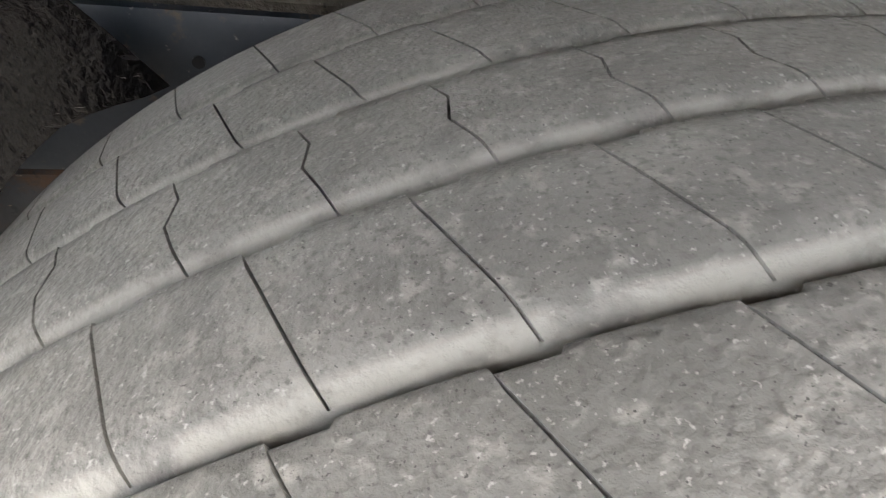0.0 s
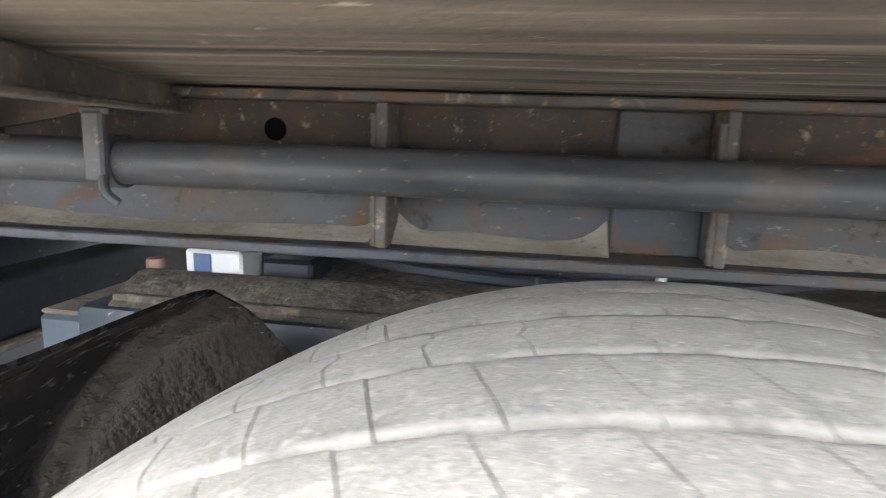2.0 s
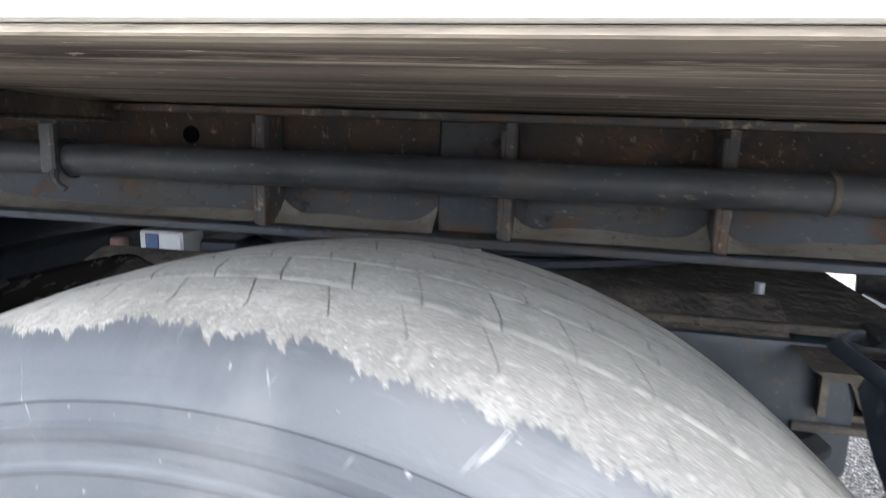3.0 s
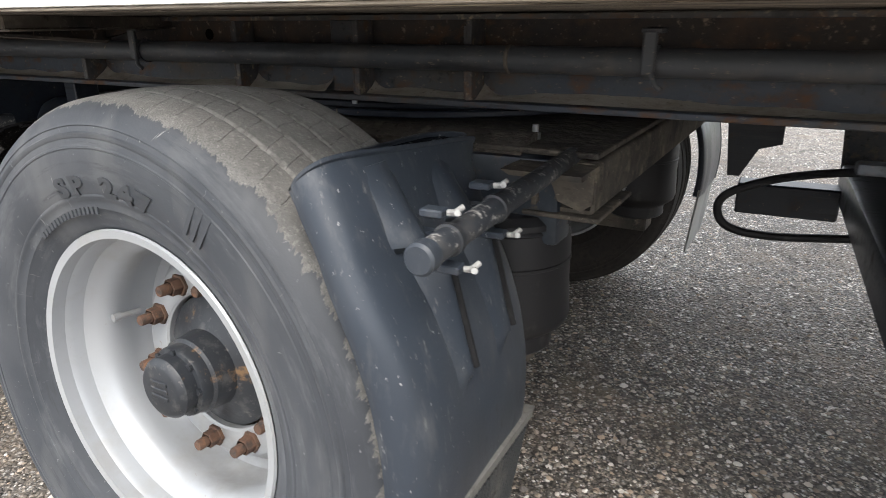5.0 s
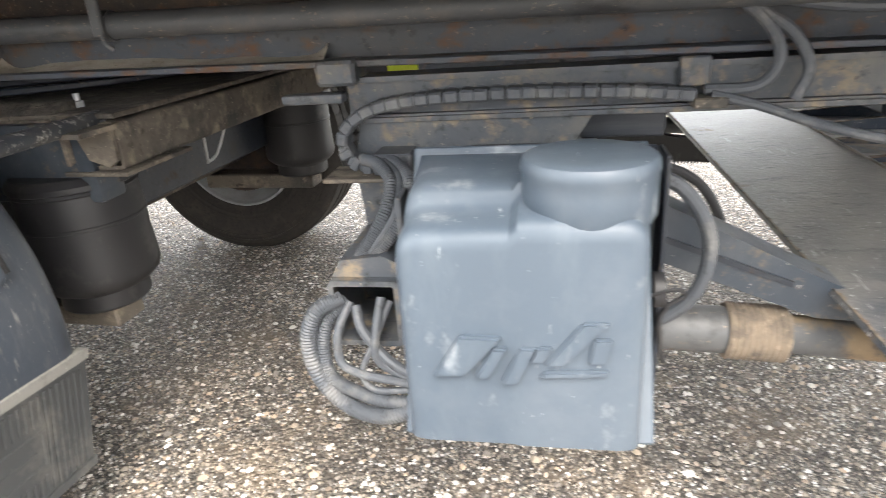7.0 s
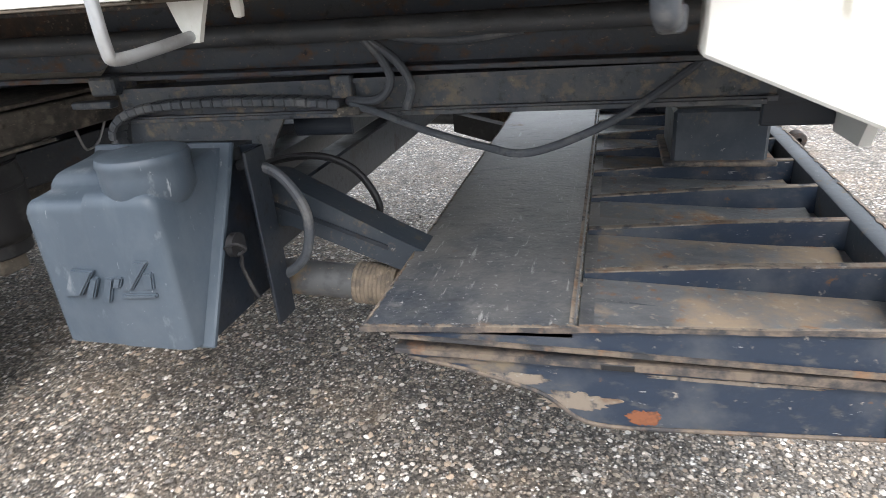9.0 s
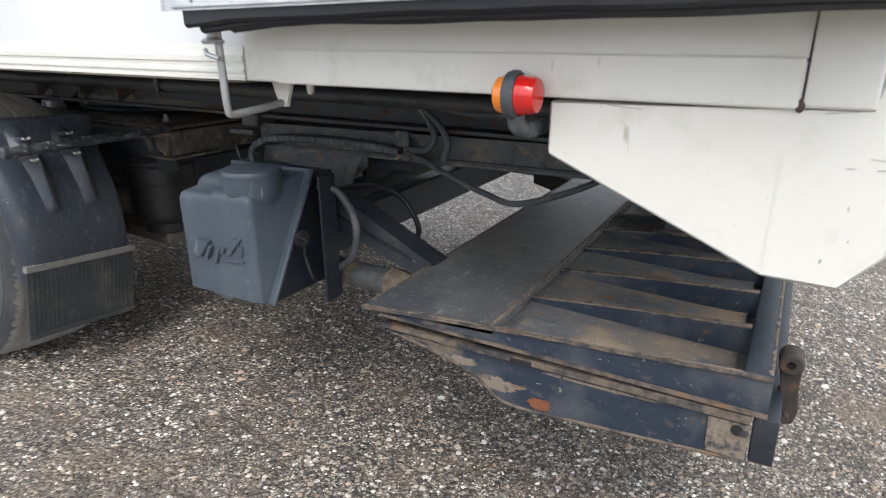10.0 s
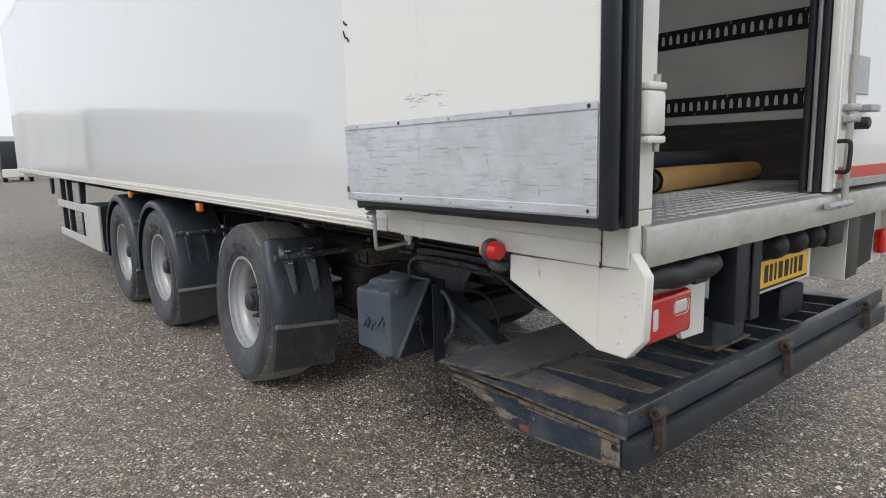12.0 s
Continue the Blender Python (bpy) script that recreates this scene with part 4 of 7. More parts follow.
def rear_shell(cx):
    """The moulded guard behind the rear wheel: a broad rolled shoulder outside, a narrow lip inside, flared and twisted towards its top."""
    sec = [(0.003, -0.072), (0.0, -0.058), (0.001, -0.044), (0.006, -0.030), (0.017, -0.017), (0.034, -0.0075), (0.058, -0.0015), (0.085, 0.0015), (0.12, 0.002), (0.20, 0.0), (0.30, 0.0), (0.350, 0.0), (0.376, -0.004), (0.392, -0.013), (0.399, -0.028)]
    sec = [(p.x, p.y) for p in smooth_line([(w, h, 0) for w, h in sec], 4)]
    centre = (0.2, -0.08)
    inner = []
    for w, h in sec:
        d = math.hypot(w - centre[0], h - centre[1])
        inner.append((w + (centre[0] - w) / d * 0.005, h + (centre[1] - h) / d * 0.005))
    sec += inner[::-1]
    radii = ((-8, 0.634), (5, 0.641), (17, 0.647), (28, 0.649), (33, 0.654), (38, 0.670))
    bm, ring, shade_rows = B(), [], []

    def skin(a, w):
        """A point of the round part, and its way outwards."""
        r = np.interp(a, [p[0] for p in radii], [p[1] for p in radii])
        twist = min(1.0, max(0.0, (a - 26) / 18)) ** 1.5
        out = Vector((math.cos(radians(a)), 0, math.sin(radians(a))))
        at = Vector((cx, 0, WHEEL_Z)) + out * (r + 0.060 * twist * (w - 0.27) + 0.0008 * noise.noise(Vector((a * 0.2, w * 14, 3))))
        at.y = w - 0.005 + 0.024 * twist * max(0.0, 1 - w / 0.1)
        return at, out

    for k in range(24):
        a = -8 + 2 * k
        lip = np.interp(a, (-8, 14, 26, 35, 44), (0.070, 0.065, 0.056, 0.052, 0.055)) / 0.072
        row = []
        for w, h in sec:
            at, out = skin(a, w)
            row.append(bm.verts.new(at + out * h * (lip if w < 0.1 else 1.0)))
        ring.append(row)
    # the top: up to a bead, then a nearly level ledge towards the tread
    tip = Vector((math.cos(radians(46)), 0, math.sin(radians(46))))
    for f, ledge, rise in ((0.35, 0, 0), (0.7, 0, 0), (0.94, 0, -0.001), (0.95, 0, 0.004), (1, 0, 0.006), (1, 0.10, 0.004), (1, 0.18, -0.0095), (1, 0.5, -0.012), (1, 0.80, -0.0095), (1, 0.86, 0.001), (1, 0.94, 0.003), (1, 1, 0.001), (1, 1, -0.006)):
        row = []
        for w, h in sec:
            low, out = skin(38, w)
            bead = Vector((cx + 0.482 + 0.127 * w, low.y + 0.008 * max(0.0, 1 - w / 0.1), 0.986 - 0.078 * w))
            edge = Vector((cx + 0.455 + 0.06 * max(0.0, (w - 0.32) / 0.08) ** 2 + 0.022 * max(0.0, 1 - w / 0.07) ** 2, bead.y + 0.018 * max(0.0, 1 - w / 0.12), 0.975 - 0.030 * w))
            at = low.lerp(bead, f).lerp(edge, ledge)
            out = out.lerp(tip, f).normalized()
            row.append(bm.verts.new(at + out * (h * 0.76 * (1 - 0.55 * ledge) + rise)))
        ring.append(row)
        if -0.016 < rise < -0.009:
            shade_rows.append([v.co + tip * 0.0025 for v, (w, h) in zip(row[:len(row) // 2], sec) if 0.045 < w < 0.372])
    k = len(sec)
    for a, b in zip(ring, ring[1:]):
        for i in range(k):
            bm.faces.new((a[i], a[(i + 1) % k], b[(i + 1) % k], b[i]))
    bm.faces.new(ring[0])
    bm.faces.new(ring[-1][::-1])
    # Sheet over the ledge's recess, to carry its painted shade.
    dirt = B()
    rows = [[dirt.verts.new(p) for p in row] for row in shade_rows]
    for a, b in zip(rows, rows[1:]):
        for i in range(len(a) - 1):
            dirt.faces.new((a[i], a[i + 1], b[i + 1], b[i]))
    return bm, dirt


def guard_pad(cx, y, z0, z1, x0, x1, wide, end=0.02, soft=False):
    """A moulded pad from z0 up to z1, whose straight crest (from x0 to x1) stands out from the curved shell; a soft face outside, a steep one inside unless it is soft all round."""
    slope = ((-1.0, 0.0), (-0.75, 0.06), (0.30, 0.88), (0.45, 1.0), (0.55, 1.0), (0.61, 0.9), (0.66, 0.0))
    if soft:
        slope = ((-1.0, 0.0), (-0.70, 0.14), (-0.32, 0.78), (0.0, 1.0), (0.32, 0.78), (0.70, 0.14), (1.0, 0.0))
    shell_a = (0, 5, 17, 28, 33, 38, 42.6)
    shell_r = (0.638, 0.641, 0.647, 0.649, 0.654, 0.667, 0.688)
    fine = np.linspace(0, 42.6, 120)
    rr = np.interp(fine, shell_a, shell_r)
    sx, sz = rr * np.cos(np.radians(fine)), WHEEL_Z + rr * np.sin(np.radians(fine))
    bm, ring = B(), []
    n = 12
    for k in range(n + 1):
        f = k / n
        row = []
        for w, e in slope:
            z = z0 + (z1 - z0) * f + (end * (w - 0.3) * (1 - min(1, 4 * f)) if e < 0.95 or k == 0 else 0)
            turn_ = max(0.0, float(np.interp(z, sz, fine)) - 26) / 18
            skin = float(np.interp(z, sz, sx)) + 0.045 * turn_ ** 1.5 * (y + w * wide - 0.265)
            out = max(x0 + (x1 - x0) * f, skin + 0.004)
            row.append(bm.verts.new((cx + (skin - (0.003 if e else 0.010) + (out - skin + 0.003) * (e if k else 0.0)), y + w * wide, z)))
        ring.append(row)
    for a, b in zip(ring, ring[1:]):
        for i in range(6):
            bm.faces.new((a[i], a[i + 1], b[i + 1], b[i]))
    bm.faces.new(ring[-1][::-1])
    return bm


def rear_guard(cx):
    g = thing("mudguard", (cx + 0.6, 0.2, 0.5), trailer)
    shell, dirt = rear_shell(cx)
    part("shell", shell, "plastic", g, "black plastic guard streaked with dirt")
    # Near-black sheet puts the recess's shade into colour; pale flecks are dust.
    part("ledge_grime", dirt, "guard_in", g, "dark sheet in the top ledge, painted shade with dust specks")
    for y in (0.126, 0.270):
        part("pad", guard_pad(cx, y, 0.648, 0.874, 0.640, 0.586, 0.038), "plastic", g)
        # Black strip: shade in the slot beside the pad, put into the colour.
        part("pad_slot", prism(B(), [(cx + 0.632, 0.672), (cx + 0.6405, 0.676), (cx + 0.6035, 0.824), (cx + 0.592, 0.820)], "y", y + 0.0238, y + 0.0285), "black", g)
        part("pad", guard_pad(cx, y - 0.004, 0.852, 0.962, 0.592, 0.504, 0.052, 0.0, True), "plastic", g)
    x0 = cx + 0.640
    TIP = Matrix.Translation((x0, 0.4, 0.44)) @ pose(0, 0, 0, -5.2, 0, 0) @ Matrix.Translation((-x0, -0.4, -0.44))
    bm = prism(B(), [(x0 - 0.022, 0.456), (x0 + 0.003, 0.456), (x0 - 0.001, 0.433), (x0 - 0.026, 0.433)], "y", -0.006, 0.402)
    bmesh.ops.transform(bm, matrix=TIP, verts=bm.verts)
    part("flap_strip", bm, "strip", g, "pale clamping strip")
    slope = 0.155

    def slab(bm, z1, z0, ya, yb, t=0.004):
        xa, xb = x0 - 0.004 - (0.445 - z1) * slope, x0 - 0.004 - (0.445 - z0) * slope
        vs = set(bm.verts)
        prism(bm, [(xa - 0.006, z1), (xa + t, z1), (xb + t, z0), (xb - 0.006, z0)], "y", ya, yb)
        bmesh.ops.transform(bm, matrix=TIP, verts=[v for v in bm.verts if v not in vs])
    bm = B()
    slab(bm, 0.440, 0.178, -0.004, 0.398, 0.0)
    flap = part("flap", bm, "flap", g, "ribbed rubber mud flap")
    bm = B()
    for k in range(24):
        y = 0.012 + k * 0.0158
        for a, b in (((0.20, 0.42),) if not 7 <= k <= 16 else ((0.20, 0.245), (0.362, 0.42))):
            slab(bm, b, a, y, y + 0.006)
    for a, b, c, d in ((0.13, 0.275, 0.262, 0.270), (0.13, 0.275, 0.338, 0.346), (0.13, 0.138, 0.27, 0.338), (0.267, 0.275, 0.27, 0.338), (0.16, 0.25, 0.300, 0.308)):
        slab(bm, d, c, a, b)
    part("flap_ribs", bm, "flap", flap)
    bm = B()
    slab(bm, 0.197, 0.176, -0.005, 0.400, 0.006)
    part("flap_hem", bm, "flap", flap)
    rx, rz = cx + 0.625, 0.882
    part("carrying_rod", lathe(B(), [(0.0001, 0.0), (0.0165, 0.0), (0.018, 0.003), (0.018, 0.62), (0.0001, 0.62)], (rx, 0.020, rz), "y", 20), "rod", g, "black steel rod with worn, dusty paint")
    part("rod_cap", lathe(B(), [(0.0001, -0.004), (0.017, -0.004), (0.0205, 0.0), (0.0205, 0.020), (0.0001, 0.020)], (rx, 0.018, rz), "y", 20), "plastic", g)
    for y in (0.095, 0.24):
        part("clamp", lathe(B(), [(0.0182, -0.006), (0.0215, -0.005), (0.0215, 0.005), (0.0182, 0.006)], (rx, y, rz), "y", 20, True), "hub", g)
        for dz, dx in ((0.034, 0.004), (-0.036, 0.026)):
            part("clamp_plate", box(B(), rx - 0.035, rx + dx - 0.008, y - 0.014, y + 0.010, rz + dz - 0.005, rz + dz + 0.005, 0.002), "plastic", g)
            bm = tube(B(), smooth_line([(rx + dx - 0.006, y, rz + dz), (rx + dx + 0.004, y, rz + dz + 0.001), (rx + dx + 0.012, y - 0.008, rz + dz + 0.004), (rx + dx + 0.014, y - 0.014, rz + dz + 0.006)], 3), 0.0042, 8)
            tube(bm, [(rx + dx + 0.002, y, rz + dz), (rx + dx + 0.009, y + 0.013, rz + dz + 0.006)], 0.0036, 8)
            part("wing_nut", bm, "nut", g, "pale plastic wing nut")
    return g


rear_guard(0.0)

# front guard of the rear wheel, and the arches over the other two
g = thing("mudguard", (-0.6, 0.3, 0.5), trailer)
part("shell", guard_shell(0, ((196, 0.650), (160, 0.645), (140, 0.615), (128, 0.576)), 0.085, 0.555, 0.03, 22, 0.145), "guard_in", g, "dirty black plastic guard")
strip = []
for a in range(132, 192, 3):
    r = float(np.interp(a, (128, 140, 160, 196), (0.576, 0.615, 0.645, 0.650))) - 0.046
    strip.append((r * math.cos(radians(a)), 0.082, WHEEL_Z + r * math.sin(radians(a))))
part("edge_strip", tube(B(), strip, 0.006, 8), "pale_alu", g, "pale edge strip")
part("wing_bolt", tube(B(), smooth_line([(-0.585, 0.20, 0.835), (-0.560, 0.20, 0.822), (-0.548, 0.192, 0.822), (-0.540, 0.186, 0.826)], 4), 0.007, 8), "galv", g)
steer(g)
g = thing("mudguard", (0.6, 2.4, 0.5), trailer)
part("shell", guard_shell(0, ((-7, 0.636), (17, 0.648), (33, 0.650), (45, 0.70)), WIDTH - 0.40, WIDTH, 0.01, 22), "plastic", g, "black plastic guard")
part("flap", prism(B(), [(0.622, 0.46), (0.630, 0.46), (0.600, 0.178), (0.592, 0.178)], "y", WIDTH - 0.40, WIDTH), "lit_flap", g, "rubber mud flap")
steer(g)
for ax in AXLES[1:]:
    g = thing("mudguard", (ax, 0.2, 0.5), trailer)
    part("shell", guard_shell(ax, ((-8, 0.615), (188, 0.615)), 0.0, 0.42, 0.04, 40), "plastic", g, "black plastic wheel arch")
    part("flap", prism(B(), [(ax + 0.60, 0.42), (ax + 0.607, 0.42), (ax + 0.595, 0.16), (ax + 0.588, 0.16)], "y", 0.0, 0.42), "flap", g, "black rubber mud flap")
    part("flap_strip", box(B(), ax + 0.598, ax + 0.615, 0.0, 0.42, 0.40, 0.425), "galv", g)
    part("carrying_rod", rod(B(), (ax + 0.62, 0.01, 0.87), (ax + 0.62, 0.6, 0.87), 0.02), "rod", g)
    for y in (0.12, 0.27):
        part("ridge", guard_ridge(ax, y, 10, 36, 0.614, 0.616), "plastic", g)


# chassis beams, tilted with the body --------------------------
def lean(bm):
    bmesh.ops.transform(bm, matrix=pose(0, 0, 0, 0, 0.77, 0), verts=bm.verts)
    return bm


BZ0, BZ1, BY = 0.982, 1.154, 0.645
STIFF = (-1.30, -0.75, -0.185, 0.152, 0.414)
for y, s in ((BY, 1), (WIDTH - BY, -1)):
    beam = thing("chassis_beam", (0, y, BZ0), trailer)
    part("web", lean(box(B(), -9.5, 2.75, y - 0.005, y + 0.005, BZ0 + 0.012, BZ1 - 0.010, 0)), "beam", beam, "grey-blue web with rust and dust")
    part("bottom_flange", lean(box(B(), -9.5, 2.75, y - 0.07, y + 0.07, BZ0, BZ0 + 0.012, 0.002)), "beam", beam)
    part("top_flange", lean(box(B(), -9.5, 2.75, y - 0.075, y + 0.07, BZ1 - 0.010, BZ1, 0.002)), "stiff", beam)
    for x in STIFF:
        part("stiffener", lean(box(B(), x - 0.006, x + 0.006, min(y - 0.066 * s, y - 0.005 * s), max(y - 0.066 * s, y - 0.005 * s), BZ0 + 0.012, BZ1 - 0.010, 0.0015)), "stiff", beam)
        bead = [(x - 0.008, y - 0.062 * s, BZ0 + 0.014 + k * 0.0047) for k in range(30)]
        part("weld", lean(tube(B(), bead, 0.0036, 8, 0.0014)), "stiff", beam)
    part("lap_plate", lean(box(B(), 0.053, 0.146, min(y - 0.016 * s, y - 0.005 * s), max(y - 0.016 * s, y - 0.005 * s), BZ0 + 0.012, BZ1 - 0.010, 0.002)), "beam", beam)
    for x0, x1 in ((-0.179, 0.051), (0.158, 0.407), (-0.74, -0.194), (0.422, 1.15), (-1.29, -0.76)):
        # caked dust along the flange
        bm, ring = B(), []
        n = int((x1 - x0) / 0.012)
        for k in range(n + 1):
            x = x0 + (x1 - x0) * k / n
            h = 0.010 + 0.010 * noise.noise(Vector((x * 9, y, 0))) + 0.02 * max(0, 1 - min(k, n - k) / 3) ** 2
            w = 0.030 + 0.016 * noise.noise(Vector((x * 7, y, 5)))
            ring.append([bm.verts.new((x, y - (0.005 + a) * s, BZ0 + 0.0125 + b)) for a, b in ((0, h), (w * 0.5, h * 0.55), (w + 0.012, 0.0005))])
        for a, b in zip(ring, ring[1:]):
            for i in range(2):
                bm.faces.new((a[i], a[i + 1], b[i + 1], b[i]))
        part("dust_ledge", lean(bm), "dust", beam)
    part("rust_band", lean(box(B(), 0.160, 0.405, min(y - 0.009 * s, y - 0.006 * s), max(y - 0.009 * s, y - 0.006 * s), 1.092, BZ1 - 0.0105, 0)), "rusty", beam)
    for xa, xb in ((-0.735, -0.193), (0.424, 1.145), (-1.28, -0.765)):
        part("rust_band", lean(box(B(), xa, xb, min(y - 0.009 * s, y - 0.006 * s), max(y - 0.009 * s, y - 0.006 * s), 1.092, BZ1 - 0.0105, 0)), "rusty", beam)
    part("rust_band", lean(box(B(), -0.176, 0.051, min(y - 0.009 * s, y - 0.006 * s), max(y - 0.009 * s, y - 0.006 * s), 1.085, BZ1 - 0.0105, 0)), "rusty", beam)
    if s == 1:
        part("web_hole", lean(lathe(B(), [(0.0001, -0.010), (0.0130, -0.0105), (0.0130, -0.004), (0.0001, -0.004)], (-0.322, y, 1.113), "y", 16)), "hole", beam)

pipe = thing("air_pipe", (0, 0.54, 1.07), trailer)
PY, PZ, PR = 0.548, 1.076, 0.0235
part("tube", lean(rod(B(), (-3.4, PY, PZ), (2.68, PY, PZ), PR, 24)), "pipe", pipe, "grey-painted pipe")
for x in (-0.458, 0.758):
    bm = lathe(B(), [(PR + 0.0005, -0.011), (PR + 0.004, -0.011), (PR + 0.004, 0.011), (PR + 0.0005, 0.011)], (x, PY, PZ), "x", 20, True)
    box(bm, x - 0.012, x + 0.010, PY - 0.034, PY - 0.022, PZ - 0.020, PZ + 0.050, 0.003)
    box(bm, x - 0.016, x + 0.016, PY - 0.030, PY + 0.03, PZ + 0.046, PZ + 0.054, 0.002)
    tube(bm, smooth_line([(x + 0.006, PY - 0.03, PZ - 0.014), (x + 0.012, PY - 0.034, PZ - 0.030), (x + 0.022, PY - 0.03, PZ - 0.040)], 4), 0.005, 8)
    part("pipe_clamp", lean(bm), "pipe", pipe)
bm = lathe(B(), [(PR + 0.0004, -0.004), (PR + 0.002, -0.003), (PR + 0.002, 0.003), (PR + 0.0004, 0.004)], (0.51, PY, PZ), "x", 20, True)
part("pipe_seam", lean(bm), "dusty", pipe)
for x in (-0.56, -2.1, -3.7, -5.3):
    arm = thing("outrigger", (x, 0.4, 1.1), trailer)
    part("gusset", lean(prism(B(), [(0.10, 1.150), (0.570, 1.150), (0.570, 1.085), (0.54, 1.10), (0.10, 1.138)], "x", x - 0.055, x - 0.045)), "rusty", arm)
    part("flange", lean(prism(B(), [(0.10, 1.137), (0.54, 1.099), (0.54, 1.093), (0.10, 1.131)], "x", x - 0.085, x - 0.010)), "dusty", arm)
    part("cleat", lean(prism(B(), [(x - 0.044, 1.152), (x + 0.13, 1.152), (x + 0.10, 1.135), (x + 0.03, 1.118), (x - 0.044, 1.105)], "y", 0.556, 0.568)), "rusty", arm)

bm = box(B(), -0.26, 0.26, -0.005, 0.005, -0.014, 0.010, 0.002)
box(bm, -0.26, 0.26, -0.014, 0.010, -0.018, -0.014, 0.001)
bmesh.ops.transform(bm, matrix=pose(-0.325, 0.36, 1.150, 0, 0, 108.5), verts=bm.verts)
part("floor_brace", bm, "dusty", trailer, "dusty diagonal floor brace")

# suspension of the two front axles
for ax in AXLES[1:]:
    for y in (0.66, WIDTH - 0.66):
        part("spring_seat", box(B(), ax - 0.30, ax + 0.48, y - 0.10, y + 0.09, 0.86, 0.978, 0.006), "chassis", trailer)
        part("hanger", prism(B(), [(ax - 0.62, 0.985), (ax - 0.36, 0.985), (ax - 0.44, 0.62), (ax - 0.50, 0.56), (ax - 0.56, 0.60)], "y", y - 0.07, y + 0.07), "chassis", trailer)
        part("trailing_arm", prism(B(), [(ax - 0.52, 0.66), (ax - 0.05, 0.63), (ax + 0.42, 0.50), (ax + 0.42, 0.44), (ax - 0.05, 0.55), (ax - 0.52, 0.58)], "y", y - 0.05, y + 0.05), "chassis", trailer)
        part("air_spring", lathe(B(), [(0.0001, 0.50), (0.11, 0.50), (0.13, 0.53), (0.138, 0.62), (0.136, 0.80), (0.13, 0.858), (0.0001, 0.858)], (ax + 0.33, y, 0), "z", 28), "rubber", trailer, "black rubber air spring")
    part("far_arch", guard_shell(ax, ((-8, 0.615), (188, 0.615)), WIDTH - 0.42, WIDTH - 0.002, 0.04, 30), "plastic", trailer, "black plastic wheel arch")

# steering bogie -----------------------------------------------
bogie = thing("steering_bogie", (0, 1.3, 0.7), trailer)
CY = 1.30
for z0, r1 in ((0.922, 0.575), (0.944, 0.59), (0.966, 0.575)):
    bm = lathe(B(), [(0.50, 0.0), (r1, 0.0), (r1 + 0.003, 0.004), (r1 + 0.003, 0.013), (r1, 0.017), (0.50, 0.017)], (0, CY, z0), "z", 84, True)
    part("turntable_ring", bm, "chassis", bogie, "black slewing ring")
part("sub_frame", box(B(), -0.60, 0.656, 0.650, 1.94, 0.884, 0.896, 0.002), "mud", bogie, "muddy top plate")
for y0, y1 in ((0.637, 0.72), (1.88, 1.963)):
    part("member_foot", box(B(), -0.62, -0.12, y0 + 0.006, y1 - 0.006, 0.56, 0.699, 0.004), "beam", bogie)
    part("side_member", box(B(), -0.65, 0.585, y0, y1, 0.700, 0.880, 0.012, seg=2), "slate", bogie, "dusty slate-blue side member")
    part("ledge", prism(B(), [(y0 + 0.005, 0.881), (y0 + 0.03, 0.900), (y0 + 0.07, 0.915), (y0 + 0.09, 0.915), (y0 + 0.09, 0.897), (y0 + 0.05, 0.897)], "x", -0.6, 0.5), "mud", bogie)
bm = lathe(B(), [(0.0001, -0.004), (0.006, -0.004), (0.006, -0.0005), (0.0001, -0.0005)], (-0.256, 0.637, 0.831), "y", 12)
part("plug", bm, "black", bogie)
# Added to block bright ground beyond; stands for the clutter round the axle.
part("cross_plate", box(B(), -0.22, 0.36, 0.80, 1.80, 0.565, 0.699, 0.006), "chassis", bogie, "dark cross plate added to close the gap behind the axle")
for x in (0.610, -0.92):
    y0, y1 = 0.65, WIDTH - 0.65
    part("cross_tube", hollow(x - 0.045, x + 0.045, 0.775, 0.876, y0, y1, 0.008), "dusty" if x > 0 else "chassis", bogie, "dust-caked square tube")
    part("tube_plate", box(B(), x - 0.10, x + 0.06, y0 - 0.02, y0 + 0.22, 0.764, 0.774, 0.002), "dusty", bogie)
bm = prism(B(), [(0.62, 0.868), (0.672, 0.868), (0.672, 0.83), (0.655, 0.80), (0.62, 0.79)], "x", 0.535, 0.544)
part("gusset", bm, "dusty", bogie)
part("rod_plate", prism(B(), [(0.50, 0.874), (0.66, 0.874), (0.66, 0.864), (0.52, 0.864)], "y", 0.545, 0.649), "dusty", bogie, "dust-caked rod plate")
part("rod_web", prism(B(), [(0.560, 0.863), (0.655, 0.863), (0.655, 0.800), (0.632, 0.784), (0.585, 0.800)], "y", 0.632, 0.642), "dusty", bogie)
for y in (0.715, WIDTH - 0.715):
    bm = lathe(B(), [(0.0001, 0.425), (0.096, 0.425), (0.103, 0.432), (0.103, 0.470), (0.118, 0.478), (0.136, 0.494), (0.142, 0.512), (0.140, 0.54), (0.137, 0.60), (0.138, 0.68), (0.134, 0.718), (0.137, 0.722), (0.133, 0.728), (0.141, 0.732), (0.141, 0.744), (0.126, 0.760), (0.0001, 0.762)], (0.445, y, 0), "z", 44)
    part("air_spring", bm, "rubber", bogie, "black rubber air spring")
    part("spring_band", lathe(B(), [(0.1372, 0.640), (0.1395, 0.642), (0.1395, 0.648), (0.1372, 0.650)], (0.445, y, 0), "z", 44, True), "rubber", bogie)
    part("spring_arm", box(B(), 0.0, 0.50, y - 0.05, y + 0.05, 0.365, 0.424, 0.006), "dusty", bogie)
